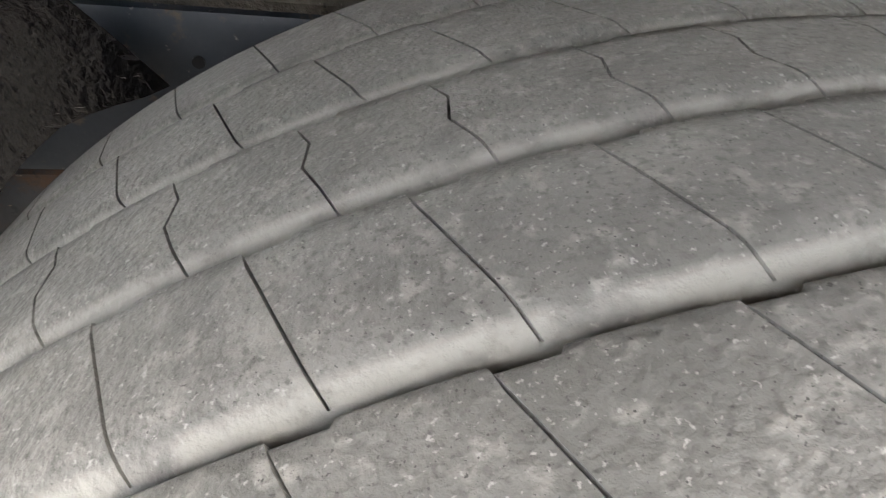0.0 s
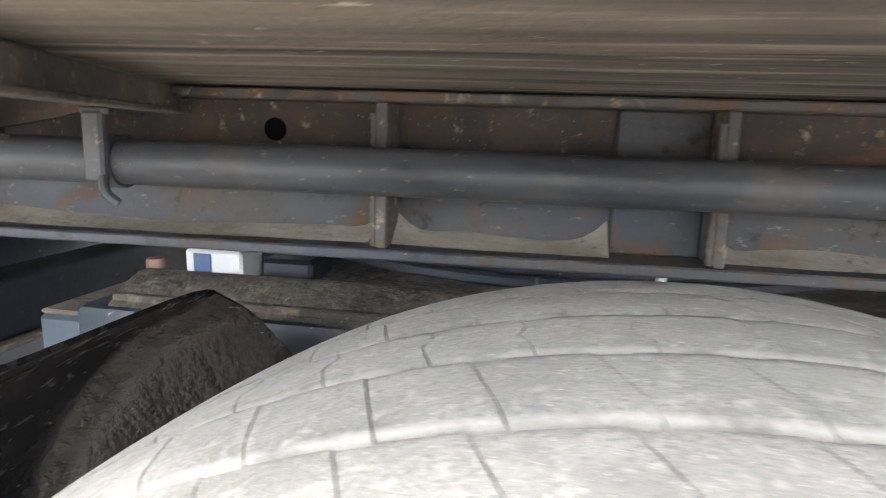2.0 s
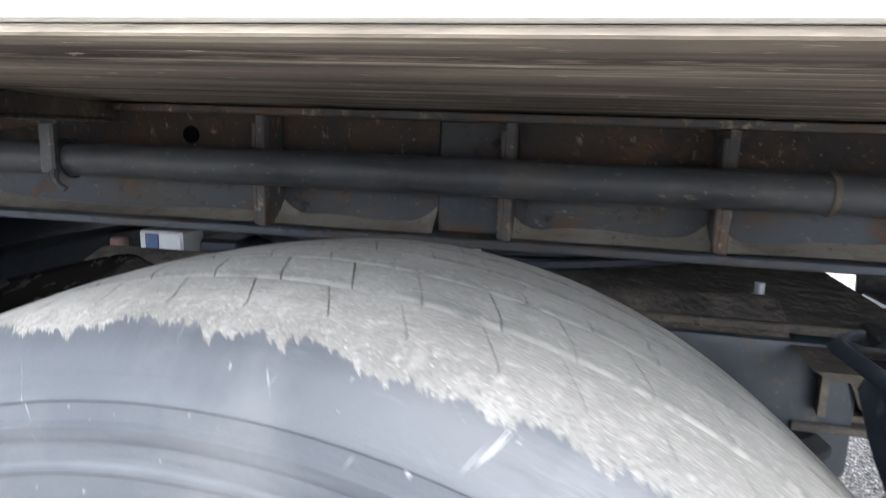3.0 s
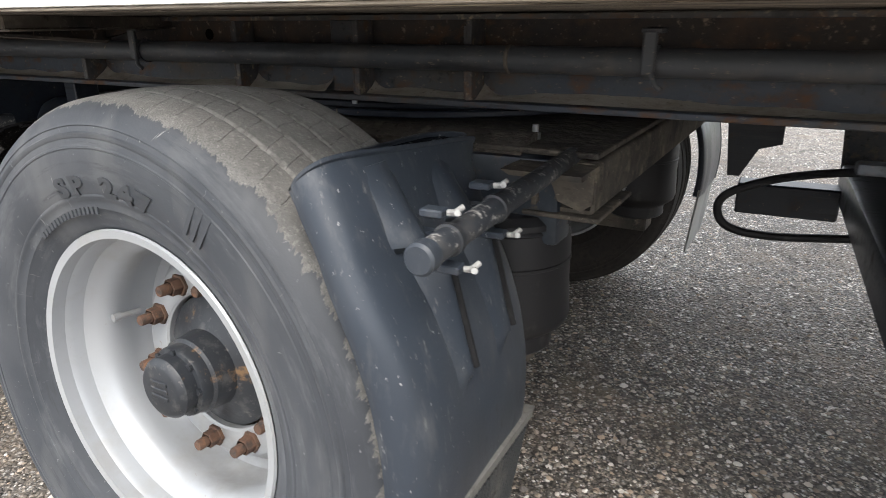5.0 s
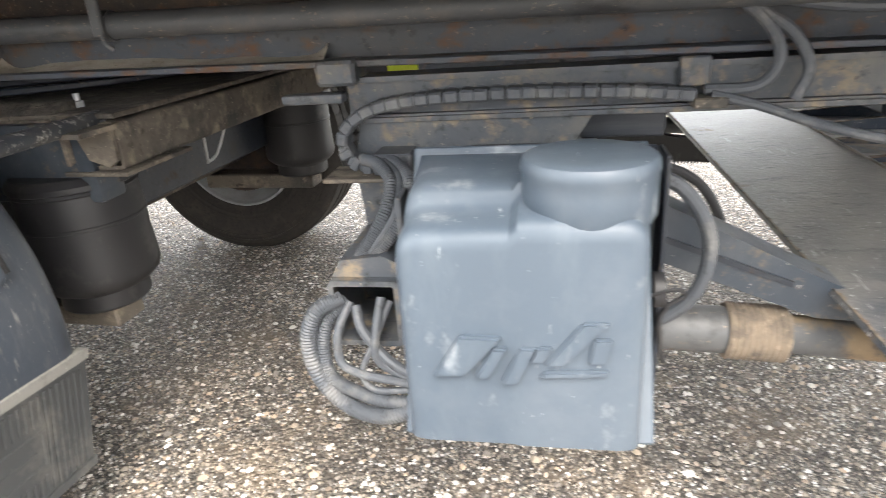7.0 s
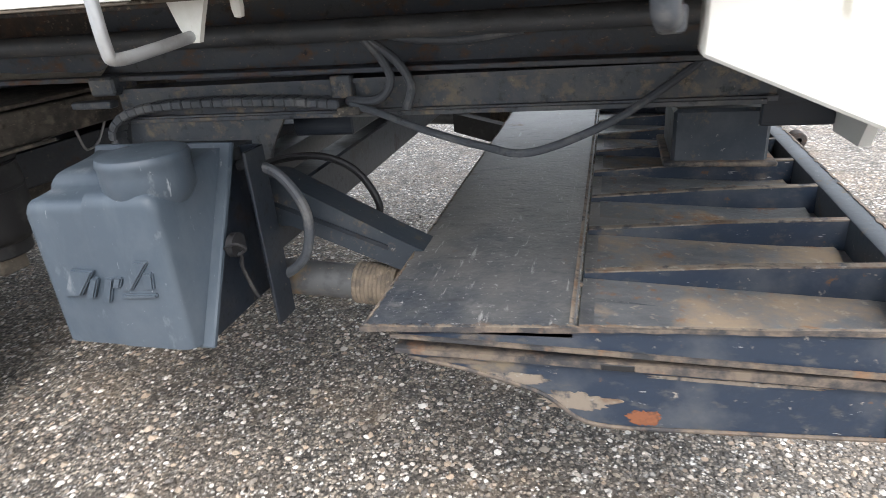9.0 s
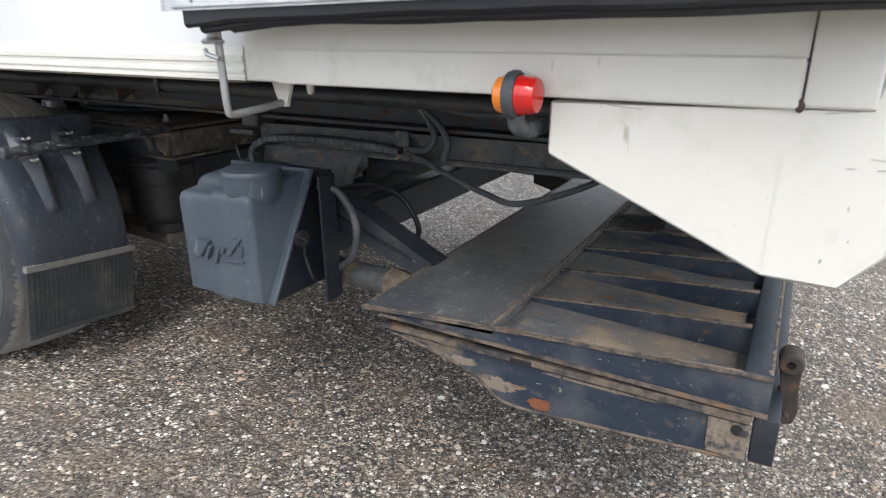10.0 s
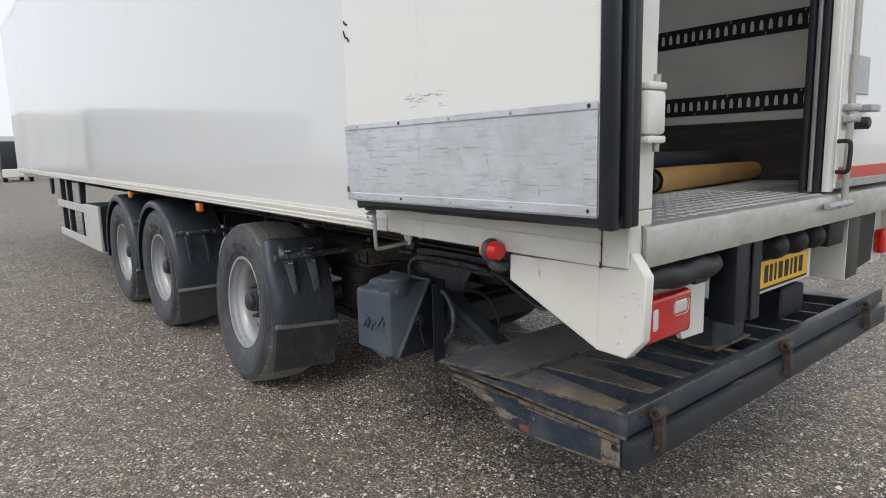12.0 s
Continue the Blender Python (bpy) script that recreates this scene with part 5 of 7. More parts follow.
part("bolt", lathe(B(), [(0.0001, -0.010), (0.012, -0.010), (0.012, 0.004), (0.007, 0.006), (0.007, 0.022), (0.0001, 0.022)], (0.485, 0.751, 0.905), "z", 10), "galv", bogie)
part("bolt", lathe(B(), [(0.0001, -0.022), (0.006, -0.022), (0.006, 0.0), (0.0001, 0.0)], (0.123, 0.626, 0.988), "z", 10), "galv", trailer)
part("brake_chamber", lathe(B(), [(0.0001, -0.09), (0.06, -0.09), (0.078, -0.07), (0.08, 0.0), (0.088, 0.01), (0.08, 0.02), (0.075, 0.09), (0.0001, 0.10)], (0.19, 2.0, 0.60), "x", 24), "dusty", bogie)
bm = tube(B(), smooth_line([(0.63, 0.98, 0.77), (0.60, 1.02, 0.70), (0.574, 1.06, 0.685), (0.58, 1.10, 0.70), (0.60, 1.14, 0.775)], 5), 0.004, 8)
part("wire_bracket", bm, "galv", bogie)
# valves and lines between the axles
# Pale block where sky shows through a gap; its brightness is painted.
part("valve_block", box(B(), -0.545, -0.455, 0.735, 0.80, 0.898, 0.945, 0.004), "white_plain", bogie)
part("valve_label", box(B(), -0.53, -0.502, 0.7325, 0.7345, 0.905, 0.940, 0.001), "blue", bogie, "blue left side of the pale block")
part("valve_body", box(B(), -0.44, -0.36, 0.76, 0.84, 0.898, 0.932, 0.006), "chassis", bogie)
part("valve_cap", lathe(B(), [(0.0001, 0.025), (0.014, 0.025), (0.016, 0.02), (0.016, 0.0), (0.0001, 0.0)], (-0.61, 0.76, 0.898), "z", 14), "faded_red", bogie, "faded red valve cap")
part("bracket_box", box(B(), -0.775, -0.655, 0.70, 0.95, 0.70, 0.838, 0.006), "box", bogie, "grey bracket box")
part("bracket_dust", box(B(), -0.773, -0.657, 0.702, 0.948, 0.8385, 0.846, 0.004), "dusty", bogie)
part("air_tank", lathe(B(), [(0.0001, -0.62), (0.07, -0.61), (0.115, -0.57), (0.125, -0.54), (0.125, 0.54), (0.115, 0.57), (0.07, 0.61), (0.0001, 0.62)], (-1.17, 1.30, 0.80), "y", 28), "chassis", trailer, "dark air tank")
# Added dark panel that blocks the brightness between the axles; no such part seen.
part("tank_bracket", box(B(), -1.36, -1.32, 0.46, 2.14, 0.42, 0.985, 0.004), "chassis", trailer)
part("hanger", box(B(), -0.98, -0.93, 0.66, 0.74, 0.45, 0.985, 0.004), "chassis", trailer)
for k, (x, y) in enumerate(((-1.15, 0.8), (-1.10, 0.86))):
    pts = [(x + 0.07 * math.cos(a * 0.7), y + 0.05 * math.sin(a * 0.35), 0.72 + 0.05 * math.sin(a * 0.7) - 0.012 * a * 0.4) for a in range(26)]
    part("coiled_line", tube(B(), pts, 0.007, 8), "white_plain", trailer)

steer(bogie)

# rear frame ---------------------------------------------------
frame_r = thing("rear_frame", (2.85, 1.3, 1.1), trailer)
part("side_plate", body(box(B(), 1.805, 2.958, -0.008, 0.05, 0.006, 0.165, 0.004)), "white_frame", frame_r, "white painted frame plate")
part("side_strip", body(box(B(), 1.90, 2.868, -0.014, 0.001, 0.004, 0.074, 0.003)), "white_frame", frame_r)
part("seam", body(box(B(), 2.8685, 2.8715, -0.012, 0.0, 0.012, 0.160, 0.002)), "rust_edge", frame_r, "rusty weld seam")
part("seam", body(box(B(), 2.74, 2.872, -0.0125, 0.0, 0.068, 0.072, 0.001)), "rust_edge", frame_r)
for y0, y1 in ((-0.004, 0.036), (WIDTH - 0.036, WIDTH + 0.004)):
    bm = prism(B(), [(2.504, 1.1215), (2.502, 1.032), (2.853, 0.871), (2.955, 0.867), (3.004, 0.925), (3.012, 1.108), (2.966, 1.170), (2.9595, 1.170), (2.9595, 1.1185)], "y", y0, y1)
    bmesh.ops.bevel(bm, geom=bm.edges[:], offset=0.004, segments=1, affect="EDGES")
    part("corner_bracket", bm, "white_frame", frame_r, "white tapering corner bracket")
    part("bracket_fold", prism(B(), [(2.852, 0.874), (2.855, 0.874), (2.861, 1.116), (2.858, 1.116)], "y", y0 - 0.0015, y0), "white_frame", frame_r)
for k, (x, z, w, h) in enumerate(((2.935, 1.045, 0.016, 0.0015), (2.962, 1.060, 0.028, 0.0012), (2.972, 1.045, 0.026, 0.0016), (2.985, 1.03, 0.018, 0.0012), (2.925, 0.905, 0.004, 0.010), (2.948, 0.985, 0.002, 0.012), (2.955, 0.94, 0.002, 0.006), (2.60, 1.1175, 0.07, 0.002), (2.90, 1.1175, 0.05, 0.002))):
    part("scratch", box(B(), x, x + w * 0.8, -0.0052, -0.0042, z, z + h * 0.6, 0, m=pose(x, 0, z) @ pose(0, 0, 0, 0, 6 * math.sin(k * 2.1), 0) @ pose(-x, 0, -z)), "scuff", frame_r)
bm = bmesh.new()
bmesh.ops.create_icosphere(bm, subdivisions=2, radius=0.008, matrix=Matrix.Translation((2.868, -0.010, 1.128)) @ Matrix.Diagonal((0.8, 0.5, 1.3, 1)))
for v in bm.verts:
    v.co += 0.004 * noise.noise_vector(v.co * 90)
part("weld_lump", bm, "rusty", frame_r, "rusty weld lump")
part("post_foot", body(box(B(), 2.55, 2.955, 0.052, 0.105, 0.006, 0.165, 0.003)), "white_frame", frame_r)
part("post", body(box(B(), 2.865, 2.955, 0.0, 0.105, 0.167, HIGH, 0.004)), "white_frame", frame_r)
part("post", body(box(B(), 2.865, 2.955, WIDTH - 0.105, WIDTH, 0.0, HIGH, 0.004)), "white_frame", frame_r)
part("lintel", body(box(B(), 2.865, 2.955, 0.107, WIDTH - 0.107, HIGH - 0.15, HIGH, 0.004)), "white_frame", frame_r)
bm = B()
ring = []
prof = [(2.975, 1.122), (2.975, 1.222), (2.968, 1.236), (2.955, 1.243), (2.56, 1.243), (2.56, 1.232), (2.962, 1.232), (2.965, 1.122)]
NS = 60
for k in range(NS + 1):
    y = 0.052 + (WIDTH - 0.052) * k / NS
    dent = 0.010 * noise.noise(Vector((y * 7, 1, 2))) + 0.006 * noise.noise(Vector((y * 19, 4, 2)))
    ring.append([bm.verts.new((x - (max(0, dent) if x > 2.9 else 0), y, z - (0.004 * abs(dent) * 60 * (0.6 if z > 1.2 else 0)) * (1 if x > 2.9 else 0))) for x, z in prof])
for a, b in zip(ring, ring[1:]):
    for i in range(len(prof)):
        j = (i + 1) % len(prof)
        bm.faces.new((a[i], a[j], b[j], b[i]))
bm.faces.new(ring[0])
bm.faces.new(ring[-1][::-1])
part("sill", bm, "steel", frame_r, "dented stainless steel door sill")
# hinges on the left post
for z in (1.545, 2.45, 3.3):
    h = part("hinge", box(B(), 2.957, 3.004, 0.000, 0.086, z - 0.058, z + 0.058, 0.012, seg=2), "white_frame", frame_r, "white hinge block")
    for q in (-1, 1):
        zc = z + q * 0.070
        part("hinge_lug", box(B(), 2.957, 3.002, 0.004, 0.090, zc - 0.010, zc + 0.010, 0.006, seg=2), "white_frame", h)
        part("hinge_pin", lathe(B(), [(0.0001, -0.012), (0.009, -0.012), (0.010, 0.010), (0.0001, 0.012)], (2.985, 0.066, z + q * 0.090), "z", 10), "steel", h)

# lamps and panels across the rear
for s in (1, -1):
    def my(y):
        return y if s == 1 else WIDTH - y
    lamp = thing("tail_lamp", (2.88, my(0.35), 0.8), trailer)
    if s == -1:
        part("carrier", box(B(), 2.835, 2.855, WIDTH - 0.17, WIDTH, 0.805, 1.115, 0.004), "white_frame", lamp, "white lamp carrier plate")
        part("lens", box(B(), 2.857, 2.905, WIDTH - 0.15, WIDTH - 0.01, 0.858, 0.988, 0.014, seg=3), "red", lamp, "red tail lamp lens")
        continue
    part("carrier", prism(B(), [(0.165, 0.872), (0.44, 0.872), (0.48, 0.800), (0.622, 0.795), (0.622, 1.115), (0.165, 1.115)], "x", 2.835, 2.855), "white_frame", lamp, "white lamp carrier plate")
    part("carrier_edge", box(B(), 2.70, 2.833, min(my(0.607), my(0.622)), max(my(0.607), my(0.622)), 0.81, 1.115, 0.003), "chassis", lamp)
    part("lens", box(B(), 2.857, 2.905, min(my(0.170), my(0.446)), max(my(0.170), my(0.446)), 0.848, 0.996, 0.018, seg=3), "red", lamp, "red tail lamp lens")
    part("reversing_lens", box(B(), 2.890, 2.909, min(my(0.325), my(0.420)), max(my(0.325), my(0.420)), 0.918, 0.974, 0.018, seg=3), "clear", lamp, "clear reversing lens")
    part("reversing_lens", box(B(), 2.890, 2.909, min(my(0.205), my(0.245)), max(my(0.205), my(0.245)), 0.885, 0.965, 0.014, seg=3), "clear", lamp)
    bm = tube(B(), [(2.905 + 0.018 * math.sin(math.pi * k / 14), my(0.13 + 0.40 * k / 14), 1.070 + 0.006 * math.sin(k * 0.9)) for k in range(15)], 0.042, 18)
    bmesh.ops.transform(bm, matrix=Matrix.Translation((2.9, 0, 0)) @ Matrix.Diagonal((1.25, 1, 1, 1)) @ Matrix.Translation((-2.9, 0, 0)), verts=bm.verts)
    part("buffer", bm, "rubber", trailer, "black rubber dock buffer")
    part("buffer_bracket", box(B(), 2.857, 2.90, min(my(0.47), my(0.56)), max(my(0.47), my(0.56)), 0.998, 1.05, 0.004), "rubber", trailer)
col = part("lift_column", box(B(), 2.79, 2.895, 0.775, 0.955, 0.795, 1.118, 0.008, seg=2), "column", trailer, "dark-blue lift column")
part("column_fold", box(B(), 2.8955, 2.905, 0.885, 0.955, 0.795, 1.118, 0.003), "column", col)
col = part("lift_column", box(B(), 2.79, 2.895, 1.925, 2.085, 0.795, 1.118, 0.006, seg=2), "green_paint", trailer, "dark green-stained lift column")
part("column_side", box(B(), 2.46, 2.893, 1.916, 1.923, 0.793, 1.118, 0.002), "white_frame", col, "white side plate")
part("rear_flap", prism(B(), [(2.10, 1.118), (2.36, 1.118), (2.33, 0.84), (2.11, 0.82)], "x", 2.872, 2.882), "rubber", trailer, "black rubber flap")
panel = part("plate_panel", box(B(), 2.80, 2.835, 1.03, 1.64, 0.845, 1.118, 0.004), "white_frame", trailer, "white plate panel")
plate = thing("number_plate", (2.86, 1.33, 0.87), trailer)
part("surround", box(B(), 2.837, 2.850, 1.062, 1.606, 0.853, 0.988, 0.004), "black", plate)
part("yellow_face", box(B(), 2.8505, 2.8535, 1.075, 1.593, 0.866, 0.977, 0.002), "yellow", plate, "yellow reflective plate face")
for y0, y1 in ((1.15, 1.185), (1.20, 1.225), (1.245, 1.265), (1.285, 1.325), (1.345, 1.385), (1.405, 1.425), (1.445, 1.475), (1.495, 1.535)):
    part("plate_bar", box(B(), 2.854, 2.8548, y0, y1, 0.885, 0.958, 0.0003), "black", plate)
part("plate_band", box(B(), 2.854, 2.8546, 1.078, 1.112, 0.868, 0.975, 0.0003), "blue", plate)
for y in (1.12, 1.315, 1.505):
    bm = lathe(B(), [(0.0001, -0.03), (0.03, -0.03), (0.048, -0.018), (0.055, 0.0), (0.055, 0.03), (0.0001, 0.03)], (2.872, y, 1.052), "y", 18)
    lp = part("plate_lamp", bm, "rubber", trailer, "black plate lamp")
    part("lamp_arm", box(B(), 2.837, 2.88, y - 0.03, y + 0.03, 1.07, 1.112, 0.006), "rubber", lp)
plate.matrix_basis = Matrix.Translation((0, -0.042, 0.012)) @ plate.matrix_basis
part("socket_box", box(B(), 2.80, 2.90, 1.66, 1.84, 0.985, 1.095, 0.01, seg=2), "black", trailer, "black socket box")

# cargo space --------------------------------------------------
FL = 1.2435
part("cargo_floor", box(B(), -11.2, 2.558, 0.08, WIDTH - 0.08, 1.226, FL, 0), "alu", trailer, "aluminium tread-plate cargo floor")
bm = B()
for ix in range(34):
    for iy in range(44):
        x, y = 2.93 - 0.055 * ix, 0.16 + 0.030 * iy
        if y > GAP + 0.4:
            continue
        a = 0.6 if (ix + iy) % 2 else -0.6
        c, s = math.cos(a) * 0.019, math.sin(a) * 0.019
        n_, o_ = -math.sin(a) * 0.0055, math.cos(a) * 0.0055
        lo = [bm.verts.new((x + u * c + v * n_, y + u * s + v * o_, FL)) for u, v in ((-1, 0), (0, -1), (1, 0), (0, 1))]
        top = bm.verts.new((x, y, FL + 0.0042))
        for i in range(4):
            bm.faces.new((lo[i], lo[(i + 1) % 4], top))
tagged(part("tread_studs", bm, "alu", trailer, "raised tread pattern"), kind="stuff")
part("inner_lining", box(B(), -11.2, 2.855, WIDTH - 0.11, WIDTH - 0.077, FL + 0.001, 3.85, 0), "inner_wall", trailer, "grey inner wall lining")
part("inner_lining", box(B(), -11.2, 2.855, 0.077, 0.10, FL + 0.001, 3.85, 0), "inner_wall", trailer)
part("inner_front", box(B(), -11.3, -11.22, 0.1, WIDTH - 0.1, FL + 0.001, 3.85, 0), "inner_wall", trailer)
part("kick_board", box(B(), -11.2, 2.855, WIDTH - 0.125, WIDTH - 0.112, FL + 0.001, 1.600, 0.002), "kick", trailer, "dark kick board")
for zc in (1.715, 2.160, 2.75):
    y = WIDTH - 0.112
    rl = thing("lashing_rail", (1.9, y, zc), trailer)
    part("strip", box(B(), -4.0, 2.80, y - 0.006, y, zc - 0.060, zc + 0.060, 0.002), "black", rl, "black perforated lashing rail")
    for k in range(38):
        x = 2.62 - 0.0535 * k
        part("slot", prism(B(), [(x - 0.011, zc - 0.028), (x + 0.011, zc - 0.028), (x + 0.011, zc + 0.006), (x + 0.006, zc + 0.030), (x - 0.006, zc + 0.030), (x - 0.011, zc + 0.006)], "y", y - 0.009, y - 0.0065), "inner_wall", rl)
        if k % 4 == 0:
            part("rail_screw", lathe(B(), [(0.0001, -0.004), (0.005, -0.003), (0.006, 0.0)], (x + 0.027, y - 0.0065, zc + 0.048 * (1 if k % 8 else -1)), "y", 8), "galv", rl)

# open door, folded against the side
door = thing("open_door", (2.95, -0.1, 1.27), trailer)
DY0, DY1, DX0, DX1, DZ0, DZ1, KZ = -0.147, -0.058, 1.752, 2.962, 1.282, 3.80, 1.570
part("leaf", box(B(), DX0, DX1, DY0, DY1, DZ0, DZ1, 0.006), "white_door", door, "white insulated door leaf with scuffs")
bm = B()
NX, NZ = 60, 12
gridv = []
for i in range(NX + 1):
    col = []
    for k in range(NZ + 1):
        x, z = DX0 - 0.008 + (DX1 - DX0 + 0.004) * i / NX, DZ0 - 0.004 + (KZ - DZ0 + 0.004) * k / NZ
        bend = 0.020 * max(0, 1 - i / 2.5) * max(0, 1 - abs(k - 3) / 4)
        wob = 0.0012 * noise.noise(Vector((x * 6, z * 9, 0)))
        col.append(bm.verts.new((x + 0.6 * bend, DY0 - 0.004 + wob - 0.3 * bend, z)))
    gridv.append(col)
for i in range(NX):
    for k in range(NZ):
        bm.faces.new((gridv[i][k], gridv[i + 1][k], gridv[i + 1][k + 1], gridv[i][k + 1]))
part("kick_plate", bm, "alu", door, "scratched aluminium kick plate with a bent corner")
part("kick_moulding", box(B(), DX0 + 0.03, DX1 - 0.004, DY0 - 0.010, DY0 - 0.005, DZ0 + 0.000, DZ0 + 0.028, 0.002), "alu", door)
part("kick_moulding", box(B(), DX1 - 0.046, DX1 - 0.004, DY0 - 0.0095, DY0 - 0.0055, DZ0 + 0.029, KZ - 0.019, 0.002), "alu", door)
part("kick_moulding", box(B(), DX0 - 0.005, DX1 - 0.004, DY0 - 0.009, DY0 - 0.005, KZ - 0.018, KZ + 0.004, 0.002), "alu", door)
for i in range(5):
    for z in (DZ0 + 0.014, KZ - 0.008):
        x = DX0 + 0.09 + (DX1 - DX0 - 0.12) * i / 4
        part("rivet", lathe(B(), [(0.0001, -0.004), (0.004, -0.003), (0.006, 0.0)], (x, DY0 - 0.0095, z), "y", 10), "rusty" if i in (1, 4) else "galv", door)
part("rust_chip", box(B(), DX0 - 0.004, DX0 + 0.010, DY0 - 0.012, DY0 - 0.006, DZ0 + 0.028, DZ0 + 0.052, 0.003), "rust_edge", door)
for k, (y0, y1, x1) in enumerate(((-0.158, -0.126, 3.006), (-0.123, -0.097, 2.990), (-0.094, -0.064, 3.004), (-0.061, -0.016, 2.994))):
    part("edge_seal", box(B(), 2.964, x1, y0, y1, DZ0 - 0.034, DZ1, 0.006, seg=2), "seal", door, "black rubber door seal" if not k else "")
for k in range(4):
    bm, ring = B(), []
    for i in range(41):
        x = DX0 + 0.045 + 0.02 * k + (3.00 - DX0 - 0.05 - 0.02 * k) * i / 40
        sag = 0.004 * noise.noise(Vector((x * 5, k * 3, 1))) - 0.010 * max(0, 1 - i / 4)
        y = DY0 + 0.004 + 0.020 * k
        ring.append([bm.verts.new((x, y + a, DZ0 - 0.002 - 0.010 * (k % 2) + b + (sag if b < 0 else 0))) for a, b in ((0, 0), (0.016, 0), (0.016, -0.020), (0.008, -0.024), (0, -0.018))])
    for a, b in zip(ring, ring[1:]):
        for i in range(5):
            bm.faces.new((a[i], a[(i + 1) % 5], b[(i + 1) % 5], b[i]))
    bm.faces.new(ring[0])
    bm.faces.new(ring[-1][::-1])
    part("bottom_seal", bm, "seal", door)
bm = B()
tube(bm, smooth_line([(1.765, DY0 - 0.004, 1.93), (1.775, DY0 - 0.004, 1.905), (1.79, DY0 - 0.004, 1.90), (1.80, DY0 - 0.004, 1.885)], 4), 0.003, 6)
tube(bm, smooth_line([(1.768, DY0 - 0.003, 1.965), (1.776, DY0 - 0.003, 1.955), (1.79, DY0 - 0.003, 1.95)], 4), 0.0035, 6)
part("torn_edge", bm, "black", door)
for i in range(26):
    rr = random.Random(i)
    x, z = 2.12 + 0.22 * rr.random(), 1.605 + 0.05 * rr.random()
    part("scuff", box(B(), x, x + 0.012 + 0.02 * rr.random(), DY0 - 0.0006, DY0 - 0.0001, z, z + 0.0012 + 0.002 * rr.random(), 0), "scuff", door)

# closed door
door2 = thing("closed_door", (2.9, 2.0, 1.3), trailer)
part("leaf", box(B(), 2.88, 2.966, GAP + 0.072, WIDTH - 0.04, 1.262, 3.80, 0.004), "white_door", door2, "white closed door leaf")
for k, (x0, x1, w) in enumerate(((2.852, 2.876, 0.0), (2.880, 2.900, 0.016), (2.904, 2.930, 0.002), (2.934, 2.964, 0.018))):
    part("edge_seal", box(B(), x0, x1, GAP + w, GAP + 0.070, 1.252, 3.80, 0.005, seg=2), ("seal", "galv", "seal", "white_door")[k], door2)
part("stripe", box(B(), 2.9665, 2.968, GAP + 0.10, WIDTH - 0.045, 1.300, 1.352, 0), "redstripe", door2, "red stripe")
part("kick_strip", box(B(), 2.9665, 2.970, GAP + 0.08, WIDTH - 0.045, 1.264, 1.298, 0.001), "galv", door2)
bar = part("locking_bar", rod(B(), (2.990, 1.525, 1.19), (2.990, 1.545, 3.7), 0.014, 14), "lockbar", door2, "zinc-coated locking bar")
for z in (1.555, 1.60):
    part("bar_guide", box(B(), 2.968, 3.008, 1.50, 1.60, z - 0.016, z + 0.014, 0.006, seg=2), "galv", bar)
part("lock_plate", box(B(), 2.9685, 2.973, 1.56, 1.78, 1.66, 1.82, 0.002), "galv", door2)
part("buffer_stop", lathe(B(), [(0.0001, 0.0), (0.026, 0.0), (0.026, 0.05), (0.020, 0.055), (0.0001, 0.055)], (2.968, 1.66, 1.535), "x", 18), "rubber", door2)
part("catch", box(B(), 2.97, 3.02, 1.68, 1.80, 1.585, 1.615, 0.004), "galv", door2)
bm = tube(B(), smooth_line([(2.972, 1.455, 1.335), (3.010, 1.45, 1.335), (3.02, 1.45, 1.36), (3.02, 1.455, 1.44), (3.010, 1.455, 1.46), (2.972, 1.46, 1.46)], 5), 0.009, 10)
part("handle", bm, "black", door2, "black bar handle")
for y in (1.33, 1.43, 1.50):
    part("keeper", box(B(), 2.977, 3.010, y, y + 0.055, 1.185, 1.215, 0.006, seg=2), "galv", door2)
part("keeper_bolt", rod(B(), (3.0, 1.31, 1.20), (3.0, 1.58, 1.20), 0.011, 12), "galv", door2)

# loose rolls in the cargo space
roll = thing("cardboard_roll", (2.28, 1.62, FL), label="brown cardboard roll lying on the cargo floor", category="roll")
bm, ring = B(), []
for k in range(25):
    f = k / 24
    y, r = 1.62 - 0.64 + 1.50 * f, 0.060 - 0.006 * f
    n = 34
    turn_ = 2.15 * math.pi * (1 - 0.55 * max(0, f - 0.75) / 0.25)
    row = []
    for j in range(n + 1):
        a = -0.6 * math.pi + turn_ * j / n
        rr = r - 0.004 * j / n + 0.0012 * noise.noise(Vector((a, y * 6, 2)))
        yy = y - (0.022 * max(0, noise.noise(Vector((a * 1.6, 4, 0)))) if k == 0 else 0)
        row.append(((2.28 + rr * math.cos(a), yy, FL + 0.062 + rr * math.sin(a)), (2.28 + (rr - 0.003) * math.cos(a), yy, FL + 0.062 + (rr - 0.003) * math.sin(a))))
    ring.append([bm.verts.new(p[0]) for p in row] + [bm.verts.new(p[1]) for p in row[::-1]])
m_ = len(ring[0])
for a, b in zip(ring, ring[1:]):
    for i in range(m_):
        bm.faces.new((a[i], a[(i + 1) % m_], b[(i + 1) % m_], b[i]))
part("sheet", bm, "card", roll)
part("core", lathe(B(), [(0.0001, -0.665), (0.040, -0.665), (0.046, -0.66), (0.040, 0.60), (0.0001, 0.60)], (2.28, 1.62, FL + 0.060), "y", 20), "black", roll)
roll.matrix_basis = pose(2.28, 1.70, FL, 0, 0, 7)
